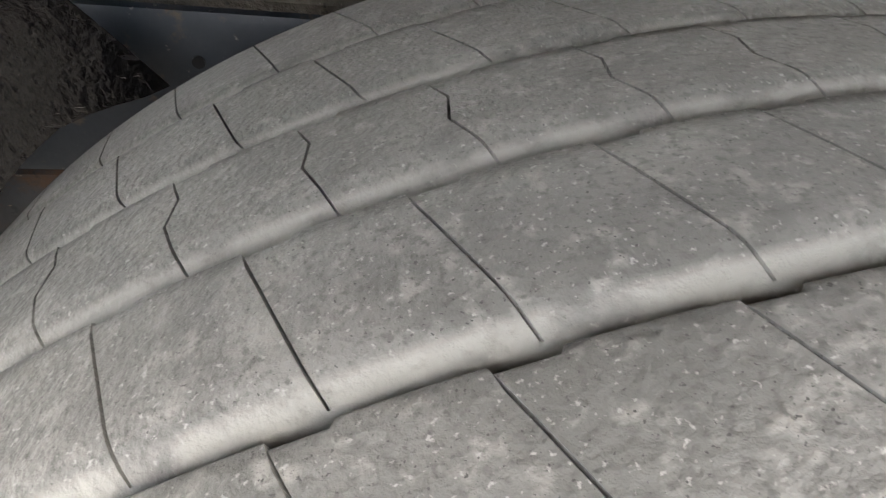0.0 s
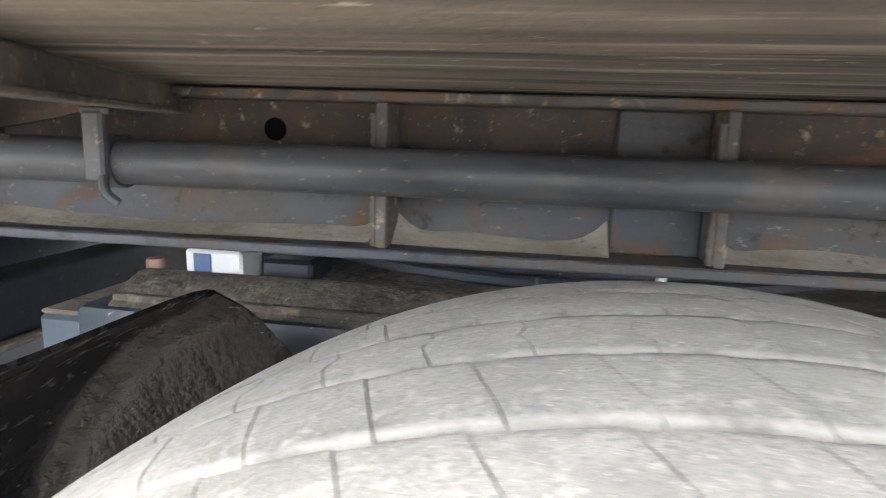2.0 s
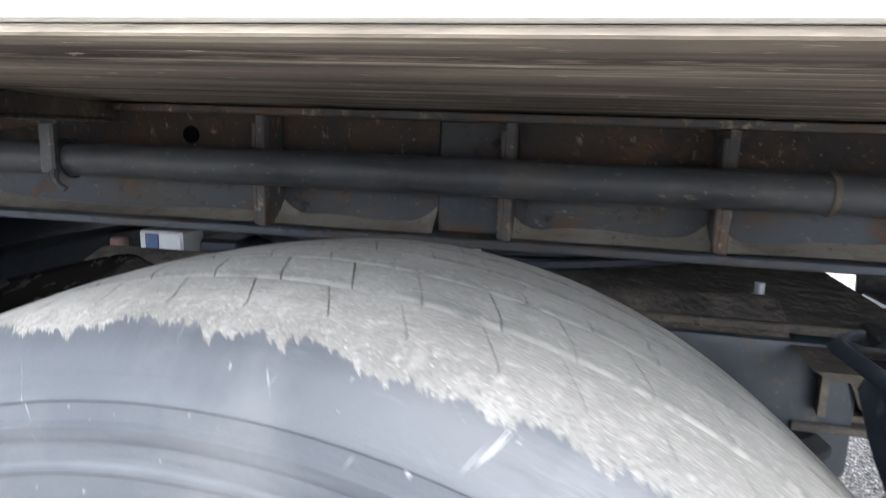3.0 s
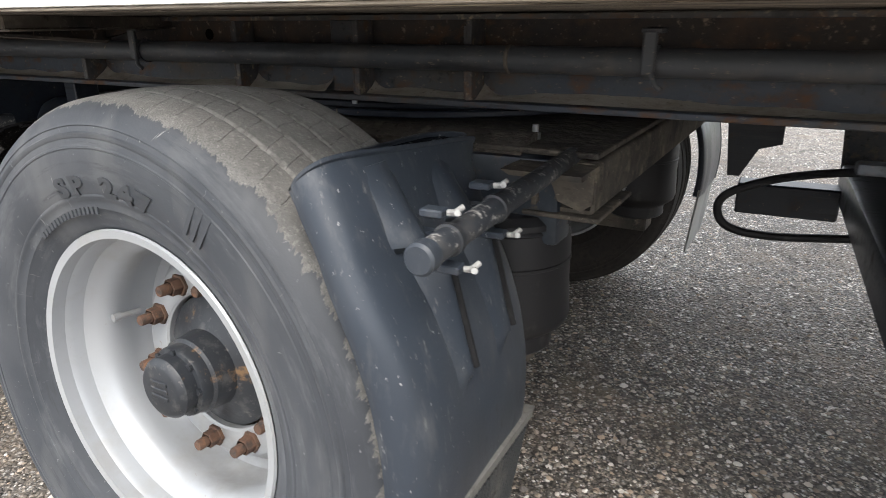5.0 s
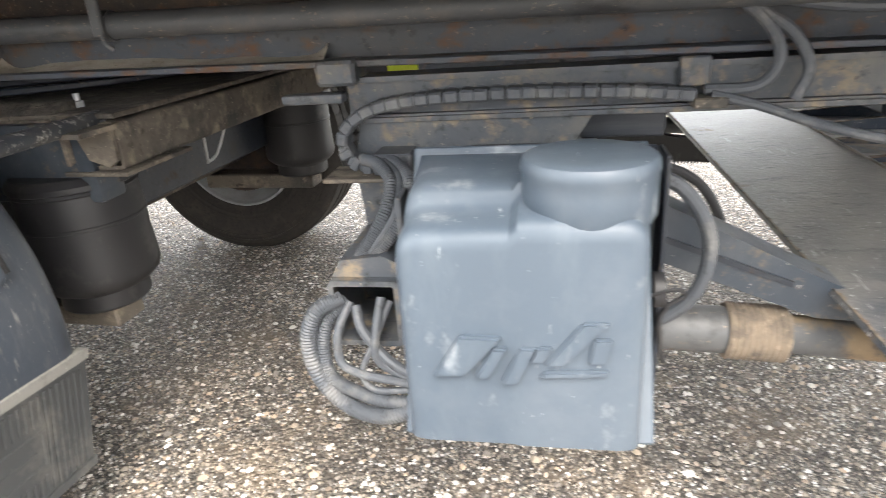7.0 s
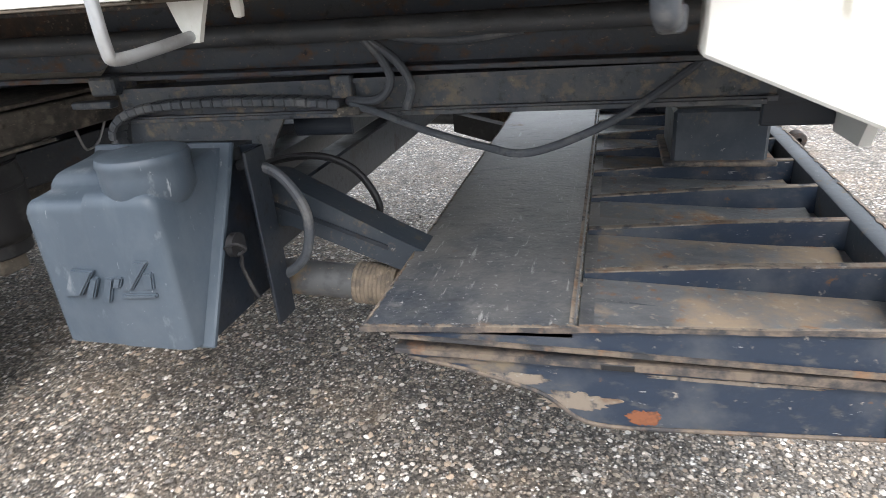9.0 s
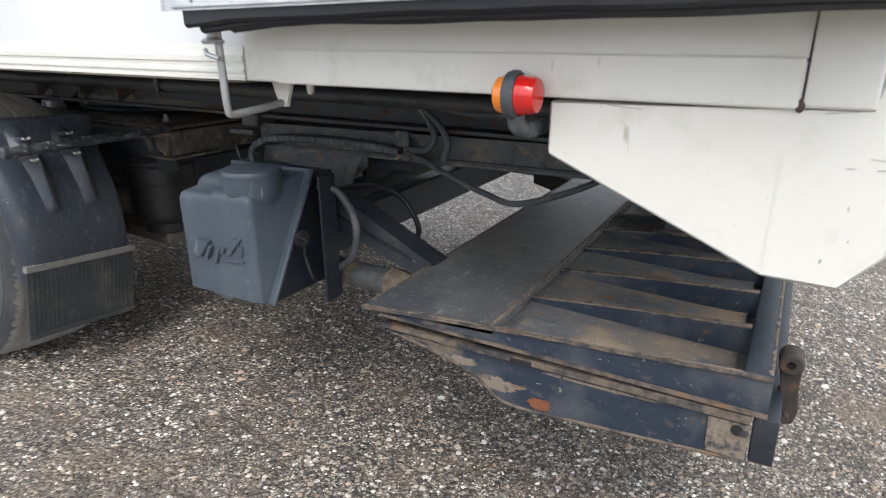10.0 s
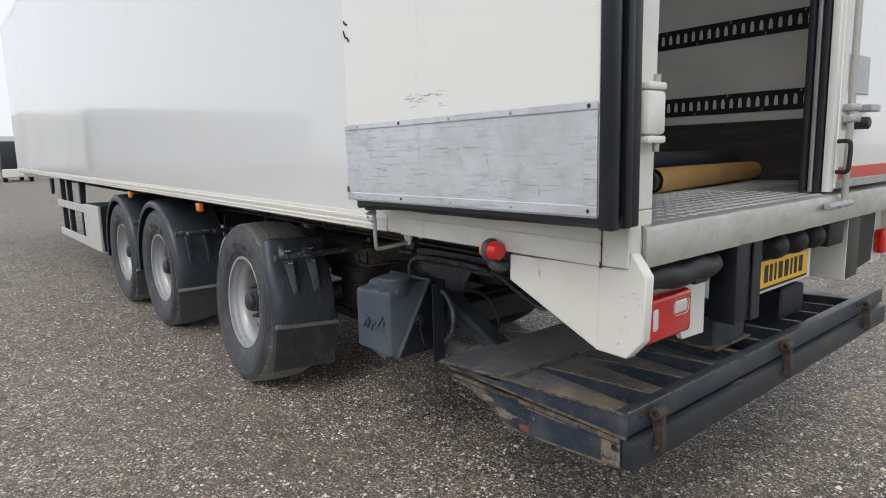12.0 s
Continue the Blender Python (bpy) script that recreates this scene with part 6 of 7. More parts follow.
mat = thing("rubber_mat_roll", (2.08, 1.55, FL), label="dark rubber mat roll lying behind the cardboard roll", category="roll")
part("sheet", lathe(B(), [(0.0001, -0.62), (0.060, -0.62), (0.086, -0.62), (0.092, -0.60), (0.094, -0.2), (0.090, 0.3), (0.091, 0.72), (0.084, 0.74), (0.0001, 0.74)], (2.08, 1.60, FL + 0.096), "y", 28), "mat", mat)

# side marker on its rubber arm
mk = thing("side_marker", (2.475, -0.04, 1.08), trailer)
part("red_lens", lathe(B(), [(0.0001, 0.050), (0.020, 0.050), (0.033, 0.046), (0.037, 0.038), (0.040, 0.006), (0.0001, 0.006)], (2.458, -0.070, 1.136), "x", 24), "red", mk, "red marker lens")
part("amber_lens", lathe(B(), [(0.0001, -0.048), (0.024, -0.046), (0.035, -0.038), (0.040, -0.016), (0.0001, -0.016)], (2.458, -0.070, 1.136), "x", 24), "amber", mk, "amber marker lens")
part("band", lathe(B(), [(0.036, -0.018), (0.046, -0.016), (0.049, -0.008), (0.049, 0.002), (0.044, 0.008), (0.036, 0.008)], (2.458, -0.070, 1.136), "x", 28, True), "hose", mk, "grey rubber band")
bm = tube(B(), smooth_line([(2.456, -0.070, 1.098), (2.458, -0.062, 1.075), (2.464, -0.03, 1.064), (2.468, 0.04, 1.064)], 5), 0.019, 12)
box(bm, 2.448, 2.486, -0.045, 0.045, 1.046, 1.084, 0.008, seg=2)
part("arm", bm, "hose", mk)

for ob in mk.children:
    ob.matrix_basis = Matrix.Translation((0, 0.02, 0.006)) @ Matrix.Diagonal((0.82, 0.82, 0.82, 1)) @ ob.matrix_basis

# door holder
hk = thing("door_holder", (1.80, -0.03, 1.07), trailer)
bm = tube(B(), smooth_line([(1.803, -0.070, 1.240), (1.802, -0.068, 1.16), (1.800, -0.064, 1.085), (1.802, -0.054, 1.071), (1.812, 0.0, 1.075), (1.827, 0.085, 1.086)], 6), 0.0085, 12)
part("rod", bm, "galv", hk, "grey steel door holder rod")
part("bracket", prism(B(), [(1.792, 1.152), (1.868, 1.152), (1.846, 1.098), (1.838, 1.076), (1.820, 1.076), (1.810, 1.098)], "y", 0.074, 0.084), "white_frame", hk)
bm = lathe(B(), [(0.0001, -0.02), (0.02, -0.02), (0.024, -0.014), (0.012, -0.006), (0.012, 0.008), (0.026, 0.014), (0.026, 0.022), (0.0001, 0.022)], (1.805, -0.085, 1.236), "z", 16)
part("catch", bm, "galv", hk)
part("toggle", tube(B(), smooth_line([(1.785, -0.09, 1.205), (1.80, -0.098, 1.196), (1.835, -0.10, 1.188)], 4), 0.005, 8), "galv", hk)
part("stud", lathe(B(), [(0.0001, -0.014), (0.007, -0.012), (0.009, 0.0), (0.009, 0.02)], (1.90, 0.09, 1.118), "z", 10), "white_frame", hk)
part("marker_lamp", box(B(), -0.60, -0.53, -0.006, 0.03, 1.090, 1.150, 0.008, seg=2), "amber", trailer, "amber side marker lamp")
part("marker_lamp", box(B(), -2.52, -2.45, -0.006, 0.03, 1.115, 1.175, 0.008, seg=2), "amber", trailer, "amber side marker lamp")

# side guard and legs in front of the axles
sg = thing("side_guard", (-5.4, 0.05, 0.4), trailer)
part("rail", box(B(), -6.95, -4.95, 0.02, 0.05, 0.83, 0.93, 0.004), "pale_alu", sg, "pale aluminium guard rail")
part("rail", box(B(), -6.90, -4.10, 0.02, 0.05, 0.41, 0.51, 0.004), "pale_alu", sg)
part("panel", box(B(), -4.96, -4.10, 0.016, 0.048, 0.42, 0.945, 0.006), "pale_alu", sg, "pale aluminium locker front")
part("locker", box(B(), -4.95, -4.11, 0.05, 0.55, 0.42, 0.95, 0.006), "chassis", sg)
for x in (-6.75, -6.2, -5.3):
    part("upright", box(B(), x - 0.04, x + 0.04, 0.051, 0.11, 0.40, 1.24, 0.004), "chassis", sg)
for x in (-6.6, -5.6, -8.2):
    part("leg_bracket", prism(B(), [(x - 0.12, 1.22), (x + 0.14, 1.22), (x + 0.06, 0.97), (x - 0.02, 0.95)], "y", 0.12, 0.16), "chassis", trailer)

# ---------------------------------------------------------------- tail lift
lift = thing("tail_lift", (2.4, 1.3, 0.45), label="folded steel tail lift with worn dark-blue paint and rust", category="tail lift")
LY0, LY1 = 0.088, 2.52
UX0, UX1, UX2, UX3 = 2.015, 2.362, 2.852, 2.900
plat = thing("upper_platform", (2.4, 1.3, 0.6), lift)
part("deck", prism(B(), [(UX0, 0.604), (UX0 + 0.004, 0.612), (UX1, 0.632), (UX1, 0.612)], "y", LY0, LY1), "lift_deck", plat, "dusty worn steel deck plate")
bm, ring = B(), []
for k in range(101):
    x = UX0 - 0.003 + (UX3 - UX0 + 0.003) * k / 100
    z = np.interp(x, (UX0, UX1, 2.60, UX2, UX3), (0.6125, 0.6335, 0.6425, 0.6570, 0.6570)) + 0.0012 * noise.noise(Vector((x * 22, 2, 0)))
    t = np.interp(x, (UX0, UX1, UX1 + 0.1), (0.010, 0.010, 0.006)) + 0.0015 * noise.noise(Vector((x * 30, 5, 0)))
    y = LY0 - 0.006 + 0.0012 * noise.noise(Vector((x * 16, 8, 0)))
    ring.append([bm.verts.new(v) for v in ((x, y, z - t), (x, y, z), (x, LY0 - 0.001, z), (x, LY0 - 0.001, z - t))])
for a, b in zip(ring, ring[1:]):
    for i in range(4):
        bm.faces.new((a[i], a[(i + 1) % 4], b[(i + 1) % 4], b[i]))
bm.faces.new(ring[0])
bm.faces.new(ring[-1][::-1])
part("deck_edge", bm, "rust_edge", plat, "rusty worn edge")
def ragged(a, b, d, low, high, seed, thick=0.0016, n=70):
    """A thin strip from a to b whose inner border, reached by d, is uneven."""
    bm, rows = B(), []
    a, b, d = Vector(a), Vector(b), Vector(d).normalized()
    for k in range(n + 1):
        p = a.lerp(b, k / n)
        w = 0.5 + 0.8 * noise.noise(Vector((k * 0.23, seed, 0))) + 0.5 * noise.noise(Vector((k * 0.9, seed, 3)))
        q = p + d * (low + (high - low) * min(1, max(0, w)))
        up = Vector((0, 0, thick))
        rows.append([bm.verts.new(v) for v in (p, q, q + up, p + up)])
    for s, t in zip(rows, rows[1:]):
        for i in range(4):
            bm.faces.new((s[i], s[(i + 1) % 4], t[(i + 1) % 4], t[i]))
    bm.faces.new(rows[0])
    bm.faces.new(rows[-1][::-1])
    return bm


part("bent_lip", ragged((UX1 - 0.006, LY0 + 0.01, 0.6305), (UX1 - 0.006, LY1, 0.6305), (1, 0, -0.25), 0.005, 0.016, 4, 0.004, 420), "worn_tan", plat, "bent rusty lip")
part("worn_band", ragged((UX0 + 0.003, LY0 - 0.006, 0.6127), (UX1 + 0.01, LY0 - 0.006, 0.6336), (0, 1, 0), 0.001, 0.011, 7, n=120), "worn_tan", plat, "tan worn edge")
part("worn_band", ragged((UX0 + 0.003, LY0 - 0.006, 0.6125), (UX0 + 0.003, LY1, 0.6125), (1, 0, 0.058), 0.0005, 0.007, 9, n=400), "worn_tan", plat)
part("worn_band", ragged((UX1 + 0.01, LY0 - 0.001, 0.632), (2.60, LY0 - 0.001, 0.6405), (0, 1, 0), 0.004, 0.0085, 11), "worn_tan", plat)
part("worn_band", ragged((2.60, LY0 - 0.001, 0.6405), (UX2, LY0 - 0.001, 0.6555), (0, 1, 0), 0.004, 0.0085, 12), "worn_tan", plat)
part("worn_band", ragged((UX3 - 0.001, LY0 + 0.01, 0.6555), (UX3 - 0.001, LY1, 0.6555), (-1, 0, 0), 0.001, 0.009, 13, 0.0012, 420), "worn_tan", plat)
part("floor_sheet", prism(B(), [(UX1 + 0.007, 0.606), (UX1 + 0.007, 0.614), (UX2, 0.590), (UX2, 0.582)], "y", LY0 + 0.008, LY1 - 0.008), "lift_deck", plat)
part("side_sheet", prism(B(), [(UX0 + 0.06, 0.597), (UX2 + 0.002, 0.582), (UX3, 0.580), (UX3, 0.655), (UX2, 0.655), (2.60, 0.640), (UX1, 0.630)], "y", LY0, LY0 + 0.007), "lift", plat)
part("side_rim", prism(B(), [(UX0 + 0.05, 0.594), (UX3, 0.576), (UX3, 0.584), (UX0 + 0.05, 0.600)], "y", LY0 - 0.006, LY0 - 0.0005), "rust_edge", plat)
part("rear_bar", box(B(), UX2, UX3, LY0 + 0.008, LY1, 0.580, 0.655, 0.005, seg=2), "slate", plat, "worn dark-blue rear bar")
part("step_edge", prism(B(), [(UX1 + 0.0005, 0.592), (UX1 + 0.006, 0.592), (UX1 + 0.004, 0.633), (UX1 + 0.0005, 0.634)], "y", LY0 + 0.008, LY1), "lift_deck", plat)
NR = 11
for k in range(1, NR):
    y = 0.085 + 0.205 * k
    part("rib", prism(B(), [(UX1 + 0.008, 0.6145), (UX2 - 0.001, 0.591), (UX2 - 0.001, 0.652), (UX2 - 0.22, 0.643), (UX1 + 0.008, 0.624)], "y", y, y + 0.012), "lift", plat)
    part("rib_cap", prism(B(), [(UX1 + 0.010, 0.6245), (UX2 - 0.22, 0.6435), (UX2 - 0.002, 0.6525), (UX2 - 0.002, 0.6555), (UX2 - 0.22, 0.6465), (UX1 + 0.010, 0.6275)], "y", y - 0.002, y + 0.014), "worn_tan", plat)
for k in range(NR):
    y0 = LY0 + 0.02 + k * (LY1 - LY0 - 0.02) / NR
    y1 = y0 + (LY1 - LY0 - 0.02) / NR - 0.016
    # dirt that has gathered in the pockets
    bm, ring = B(), []
    for i in range(13):
        x = UX1 + 0.03 + (UX2 - UX1 - 0.05) * i / 12
        h = 0.004 + 0.016 * max(0, (i - 8) / 4) ** 2 * (0.6 + 0.4 * math.sin(k * 3.1))
        ring.append([bm.verts.new((x, y0 + (y1 - y0) * j / 4, 0.5905 + 0.0235 * (UX2 - x) / (UX2 - UX1) + h * (0.5 + 0.5 * math.cos(j * 1.4 + k)) * (j % 4 > 0))) for j in range(5)])
    for a, b in zip(ring, ring[1:]):
        for j in range(4):
            bm.faces.new((a[j], a[j + 1], b[j + 1], b[j]))
    part("pocket_dirt", bm, "pocket", plat)
for y in (0.222, 1.19, 2.165):
    hk_ = thing("hinge_hook", (UX3 + 0.03, y, 0.58), plat)
    part("barrel", lathe(B(), [(0.008, -0.026), (0.019, -0.026), (0.022, -0.022), (0.022, 0.022), (0.019, 0.026), (0.008, 0.026)], (UX3 + 0.026, y, 0.634), "y", 18, True), "hinge_rust", hk_, "rusty hinge barrel")
    bm = prism(B(), [(UX3 + 0.006, 0.630), (UX3 + 0.046, 0.630), (UX3 + 0.046, 0.575), (UX3 + 0.052, 0.535), (UX3 + 0.046, 0.505), (UX3 + 0.030, 0.497), (UX3 + 0.024, 0.512), (UX3 + 0.026, 0.540), (UX3 + 0.016, 0.575)], "y", y - 0.013, y + 0.013)
    bmesh.ops.bevel(bm, geom=bm.edges[:], offset=0.003, segments=1, affect="EDGES")
    part("claw", bm, "hinge_rust", hk_)
    part("pin", lathe(B(), [(0.0001, -0.034), (0.009, -0.034), (0.009, 0.034), (0.0001, 0.034)], (UX3 + 0.030, y + 0.004, 0.520), "y", 12), "hinge_rust", hk_)
    part("boss", lathe(B(), [(0.0001, 0.004), (0.014, 0.003), (0.016, -0.004)], (UX3 + 0.001, y - 0.055, 0.640), "x", 14), "hinge_rust", hk_)
part("foot_block", box(B(), 2.56, 2.78, 0.86, 1.12, 0.656, 0.795, 0.008), "slate", plat, "dusty slate-blue lift foot")
part("foot_flange", box(B(), 2.54, 2.80, 0.84, 1.14, 0.656, 0.668, 0.003), "rust_edge", plat)
part("foot_block", box(B(), 2.56, 2.78, 1.48, 1.74, 0.656, 0.795, 0.008), "column", plat)

low = thing("lower_platform", (2.4, 1.3, 0.5), lift)
part("side_sheet", prism(B(), [(2.085, 0.562), (2.872, 0.552), (2.878, 0.472), (2.50, 0.447), (2.42, 0.443), (2.37, 0.455), (2.31, 0.500), (2.20, 0.532), (2.09, 0.552)], "y", LY0 + 0.006, LY0 + 0.016), "lift", low, "dark-blue side sheet with rust patches")
part("side_rim", prism(B(), [(2.07, 0.564), (2.876, 0.556), (2.876, 0.573), (2.07, 0.573)], "y", LY0 - 0.004, LY0 + 0.03), "rust_edge", low)
part("slot", box(B(), 2.405, 2.455, LY0 - 0.0055, LY0 - 0.003, 0.560, 0.571, 0.001), "black", low)
def blot(cx, cz, rx, rz, seed):
    """An uneven flat patch on the side sheet."""
    pts = []
    for k in range(64):
        a = 2 * math.pi * k / 64
        q = 1 + 0.45 * noise.noise(Vector((math.cos(a) * 1.7, math.sin(a) * 1.7, seed))) + 0.30 * noise.noise(Vector((math.cos(a) * 6, math.sin(a) * 6, seed + 5)))
        pts.append((cx + rx * q * math.cos(a), cz + rz * q * math.sin(a)))
    return prism(B(), pts, "y", LY0 + 0.0047, LY0 + 0.0058)


edge = smooth_line([(2.09, LY0 + 0.005, 0.553), (2.20, LY0 + 0.005, 0.533), (2.31, LY0 + 0.005, 0.501), (2.37, LY0 + 0.005, 0.457), (2.42, LY0 + 0.005, 0.446), (2.50, LY0 + 0.005, 0.449), (2.70, LY0 + 0.005, 0.461), (2.876, LY0 + 0.005, 0.473)], 6)
part("worn_lower_edge", tube(B(), edge, 0.004, 6), "rust_edge", low)
part("rust_patch", blot(2.474, 0.468, 0.026, 0.014, 1), "rusty_red", low, "red rust patch")
part("worn_patch", blot(2.37, 0.490, 0.055, 0.016, 2), "worn_tan", low, "tan worn patch")
part("worn_patch", blot(2.27, 0.525, 0.060, 0.010, 6), "worn_tan", low)
part("worn_patch", blot(2.60, 0.548, 0.11, 0.004, 7), "worn_tan", low)
part("worn_patch", blot(2.17, 0.551, 0.05, 0.006, 4), "rust_edge", low)
part("end_plate", box(B(), 2.806, 2.876, LY0 + 0.0005, LY0 + 0.0046, 0.476, 0.551, 0.001), "worn_tan", low, "tan rusty end plate")
part("end_hole", lathe(B(), [(0.0001, -0.0012), (0.011, -0.0012), (0.011, 0.0), (0.0001, 0.0)], (2.856, LY0 + 0.0002, 0.536), "y", 16), "black", low)
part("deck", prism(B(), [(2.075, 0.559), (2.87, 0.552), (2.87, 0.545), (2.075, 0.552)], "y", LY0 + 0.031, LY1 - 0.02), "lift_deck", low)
part("belly", prism(B(), [(2.09, 0.548), (2.87, 0.541), (2.87, 0.478), (2.45, 0.458), (2.32, 0.505)], "y", LY0 + 0.30, LY1 - 0.30), "lift", low)
part("rear_bar", box(B(), 2.880, 2.922, LY0 + 0.004, LY1 - 0.01, 0.474, 0.571, 0.005, seg=2), "bar", low, "worn dark-blue rear bar")

# arms, cylinder and cross tube
part("cross_tube", box(B(), 1.215, 1.336, 0.62, 1.98, 0.524, 0.646, 0.014, seg=2), "chassis", lift)
for y in (0.42, WIDTH - 0.46):
    arm = part("lift_arm", prism(B(), [(1.60, 0.66), (1.60, 0.79), (1.72, 0.775), (1.98, 0.640), (2.07, 0.598), (2.20, 0.575), (2.20, 0.545), (2.00, 0.560), (1.74, 0.665)], "y", y - 0.03, y + 0.05), "slate", lift, "dusty slate-blue lift arm")
    part("arm_rib", prism(B(), [(1.66, 0.742), (1.96, 0.625), (1.96, 0.615), (1.66, 0.732)], "y", y - 0.034, y - 0.031), "chassis", arm)
    cylinder = part("lift_cylinder", rod(B(), (1.52, y - 0.02, 0.545), (1.90, y - 0.01, 0.523), 0.040, 20), "cylinder", lift, "grey hydraulic cylinder with rust stains")
    pts = [(1.87 + 0.095 * k / 20, y - 0.01, 0.524 - 0.006 * k / 20) for k in range(21)]
    part("bellows", tube(B(), pts, 0.046, 20, 0.003), "bellows", cylinder, "ribbed rusty bellows")
    part("piston", rod(B(), (1.96, y - 0.01, 0.52), (2.15, y - 0.01, 0.505), 0.033, 16), "cylinder", cylinder)
part("far_cross_beam", box(B(), 1.62, 1.70, 0.35, 2.2, 0.60, 0.72, 0.006), "chassis", lift)

# carriage plates and slide rails
for y, s in ((0.60, 1), (WIDTH - 0.60, -1)):
    rail = thing("slide_rail", (1.9, y, 0.9), lift)
    prof = [(-0.022, 0.866), (0.06, 0.866), (0.06, 0.876), (0.004, 0.876), (0.004, 0.936), (0.06, 0.936), (0.06, 0.946), (-0.022, 0.946), (-0.022, 0.936), (-0.006, 0.936), (-0.006, 0.876), (-0.022, 0.876)]
    part("profile", prism(B(), [(y + s * a, z) for a, z in prof], "x", 1.205, 2.72), "carriage", rail, "dark-blue channel rail")
    part("rail_lip", box(B(), 1.235, 2.70, min(y - 0.030 * s, y - 0.023 * s), max(y - 0.030 * s, y - 0.023 * s), 0.862, 0.872, 0.001), "carriage", rail)
    # Added bar, not a known part: closes the bright slit above the rail.
    part("packing_bar", box(B(), 1.33, 2.70, min(y + 0.062 * s, y + 0.074 * s), max(y + 0.062 * s, y + 0.074 * s), 0.90, 0.990, 0.002), "carriage", rail)
    part("end_block", box(B(), 1.16, 1.235, min(y - 0.05 * s, y + 0.04 * s), max(y - 0.05 * s, y + 0.04 * s), 0.935, 0.980, 0.006), "carriage", rail)
    part("finger", box(B(), 1.085, 1.205, min(y - 0.045 * s, y - 0.01 * s), max(y - 0.045 * s, y - 0.01 * s), 0.903, 0.922, 0.006, seg=2), "carriage", rail)
    part("rail_clamp", box(B(), 1.80, 1.85, min(y - 0.035 * s, y - 0.008 * s), max(y - 0.035 * s, y - 0.008 * s), 0.905, 0.955, 0.003), "carriage", rail)
    part("carriage", prism(B(), [(1.225, 0.862), (1.66, 0.862), (1.615, 0.79), (1.60, 0.74), (1.42, 0.60), (1.22, 0.595), (1.205, 0.78)], "y", min(y - 0.015 * s, y - 0.005 * s), max(y - 0.015 * s, y - 0.005 * s)), "carriage", lift, "dark-blue carriage plate")
part("crossmember", box(B(), 1.64, 1.80, 0.66, 1.94, 0.80, 0.862, 0.004), "chassis", lift)
part("far_hanger", prism(B(), [(0.80, 0.985), (1.02, 0.985), (1.02, 0.72), (0.95, 0.70), (0.90, 0.60), (0.86, 0.60), (0.84, 0.80)], "y", 1.86, 1.92), "chassis", trailer)
part("far_bracket", box(B(), 0.90, 1.22, 1.84, 1.94, 0.47, 0.58, 0.006), "chassis", trailer)
part("far_rack", prism(B(), [(1.75, 0.60), (2.05, 0.52), (2.20, 0.50), (2.20, 0.42), (2.05, 0.43), (1.75, 0.52)], "y", 1.86, 1.92), "black", lift)
bm = B()
for k in range(14):
    prism(bm, [(2.05 + 0.012 * k, 0.43), (2.058 + 0.012 * k, 0.43), (2.054 + 0.012 * k, 0.415)], "y", 1.86, 1.92)
part("rack_teeth", bm, "black", lift)
# Stand-in for something lime farther off, visible through the rail slit.
part("lime_marker", box(B(), 1.07, 1.23, 1.425, 1.433, 0.846, 0.884, 0.001), "far_lime", trailer, "lime strip standing in for a far lime object")

# cable chain: links along a loop
chain = thing("cable_chain", (1.5, 0.56, 0.87), lift)
path = smooth_line([(1.835, 0.560, 0.893), (1.70, 0.558, 0.905), (1.50, 0.556, 0.910), (1.32, 0.556, 0.903), (1.235, 0.556, 0.880), (1.200, 0.556, 0.842), (1.212, 0.556, 0.802), (1.250, 0.556, 0.784), (1.30, 0.556, 0.788)], 40)
links_at, acc = [], 0.0
for a, b in zip(path, path[1:]):
    acc += (b - a).length
    if acc >= 0.0245:
        links_at.append((a.lerp(b, 0.5), (b - a).normalized()))
        acc = 0.0
for k, (p, d) in enumerate(links_at):
    q = d.to_track_quat("X", "Z").to_matrix().to_4x4()
    bm = box(B(), -0.0142, 0.0142, -0.020, 0.020, -0.011, 0.011, 0.004, m=Matrix.Translation(p) @ q)
    box(bm, -0.005, 0.012, -0.0225, -0.0195, -0.013, 0.013, 0.002, m=Matrix.Translation(p) @ q)
    part("link", bm, "hose", chain, "grey plastic chain link" if not k else "")
part("chain_end", box(B(), 1.82, 1.875, 0.535, 0.585, 0.872, 0.890, 0.003), "dusty", chain)
part("base_plate", box(B(), 1.165, 1.34, 0.50, 0.60, 0.766, 0.774, 0.002), "dusty", chain)
part("base_block", box(B(), 1.26, 1.335, 0.515, 0.585, 0.775, 0.815, 0.004), "hose", chain)


def hose(name, pts, r=0.009, parent=None, ribs=0.0, material="hose", steps=10):
    return part(name, tube(B(), smooth_line(pts, steps), r, 10, ribs), material, parent)


hose("hydraulic_hose", [(1.85, 0.55, 0.893), (1.92, 0.54, 0.875), (2.03, 0.52, 0.838), (2.16, 0.48, 0.812), (2.26, 0.45, 0.806), (2.40, 0.48, 0.85), (2.50, 0.54, 0.90), (2.60, 0.60, 0.96)], 0.0085, lift)
hose("hydraulic_hose", [(1.84, 0.56, 0.90), (1.92, 0.55, 0.905), (1.95, 0.55, 0.945), (1.93, 0.55, 0.995), (1.89, 0.56, 1.035), (1.86, 0.58, 1.06)], 0.010, lift)
hose("hydraulic_hose", [(1.98, 0.55, 0.88), (1.995, 0.55, 0.93), (1.965, 0.55, 0.985), (1.90, 0.56, 1.03), (1.86, 0.58, 1.065)], 0.010, lift)
hose("hydraulic_hose", [(1.88, 0.56, 1.06), (1.98, 0.55, 1.03), (2.10, 0.55, 1.018), (2.24, 0.55, 1.03)], 0.010, lift)
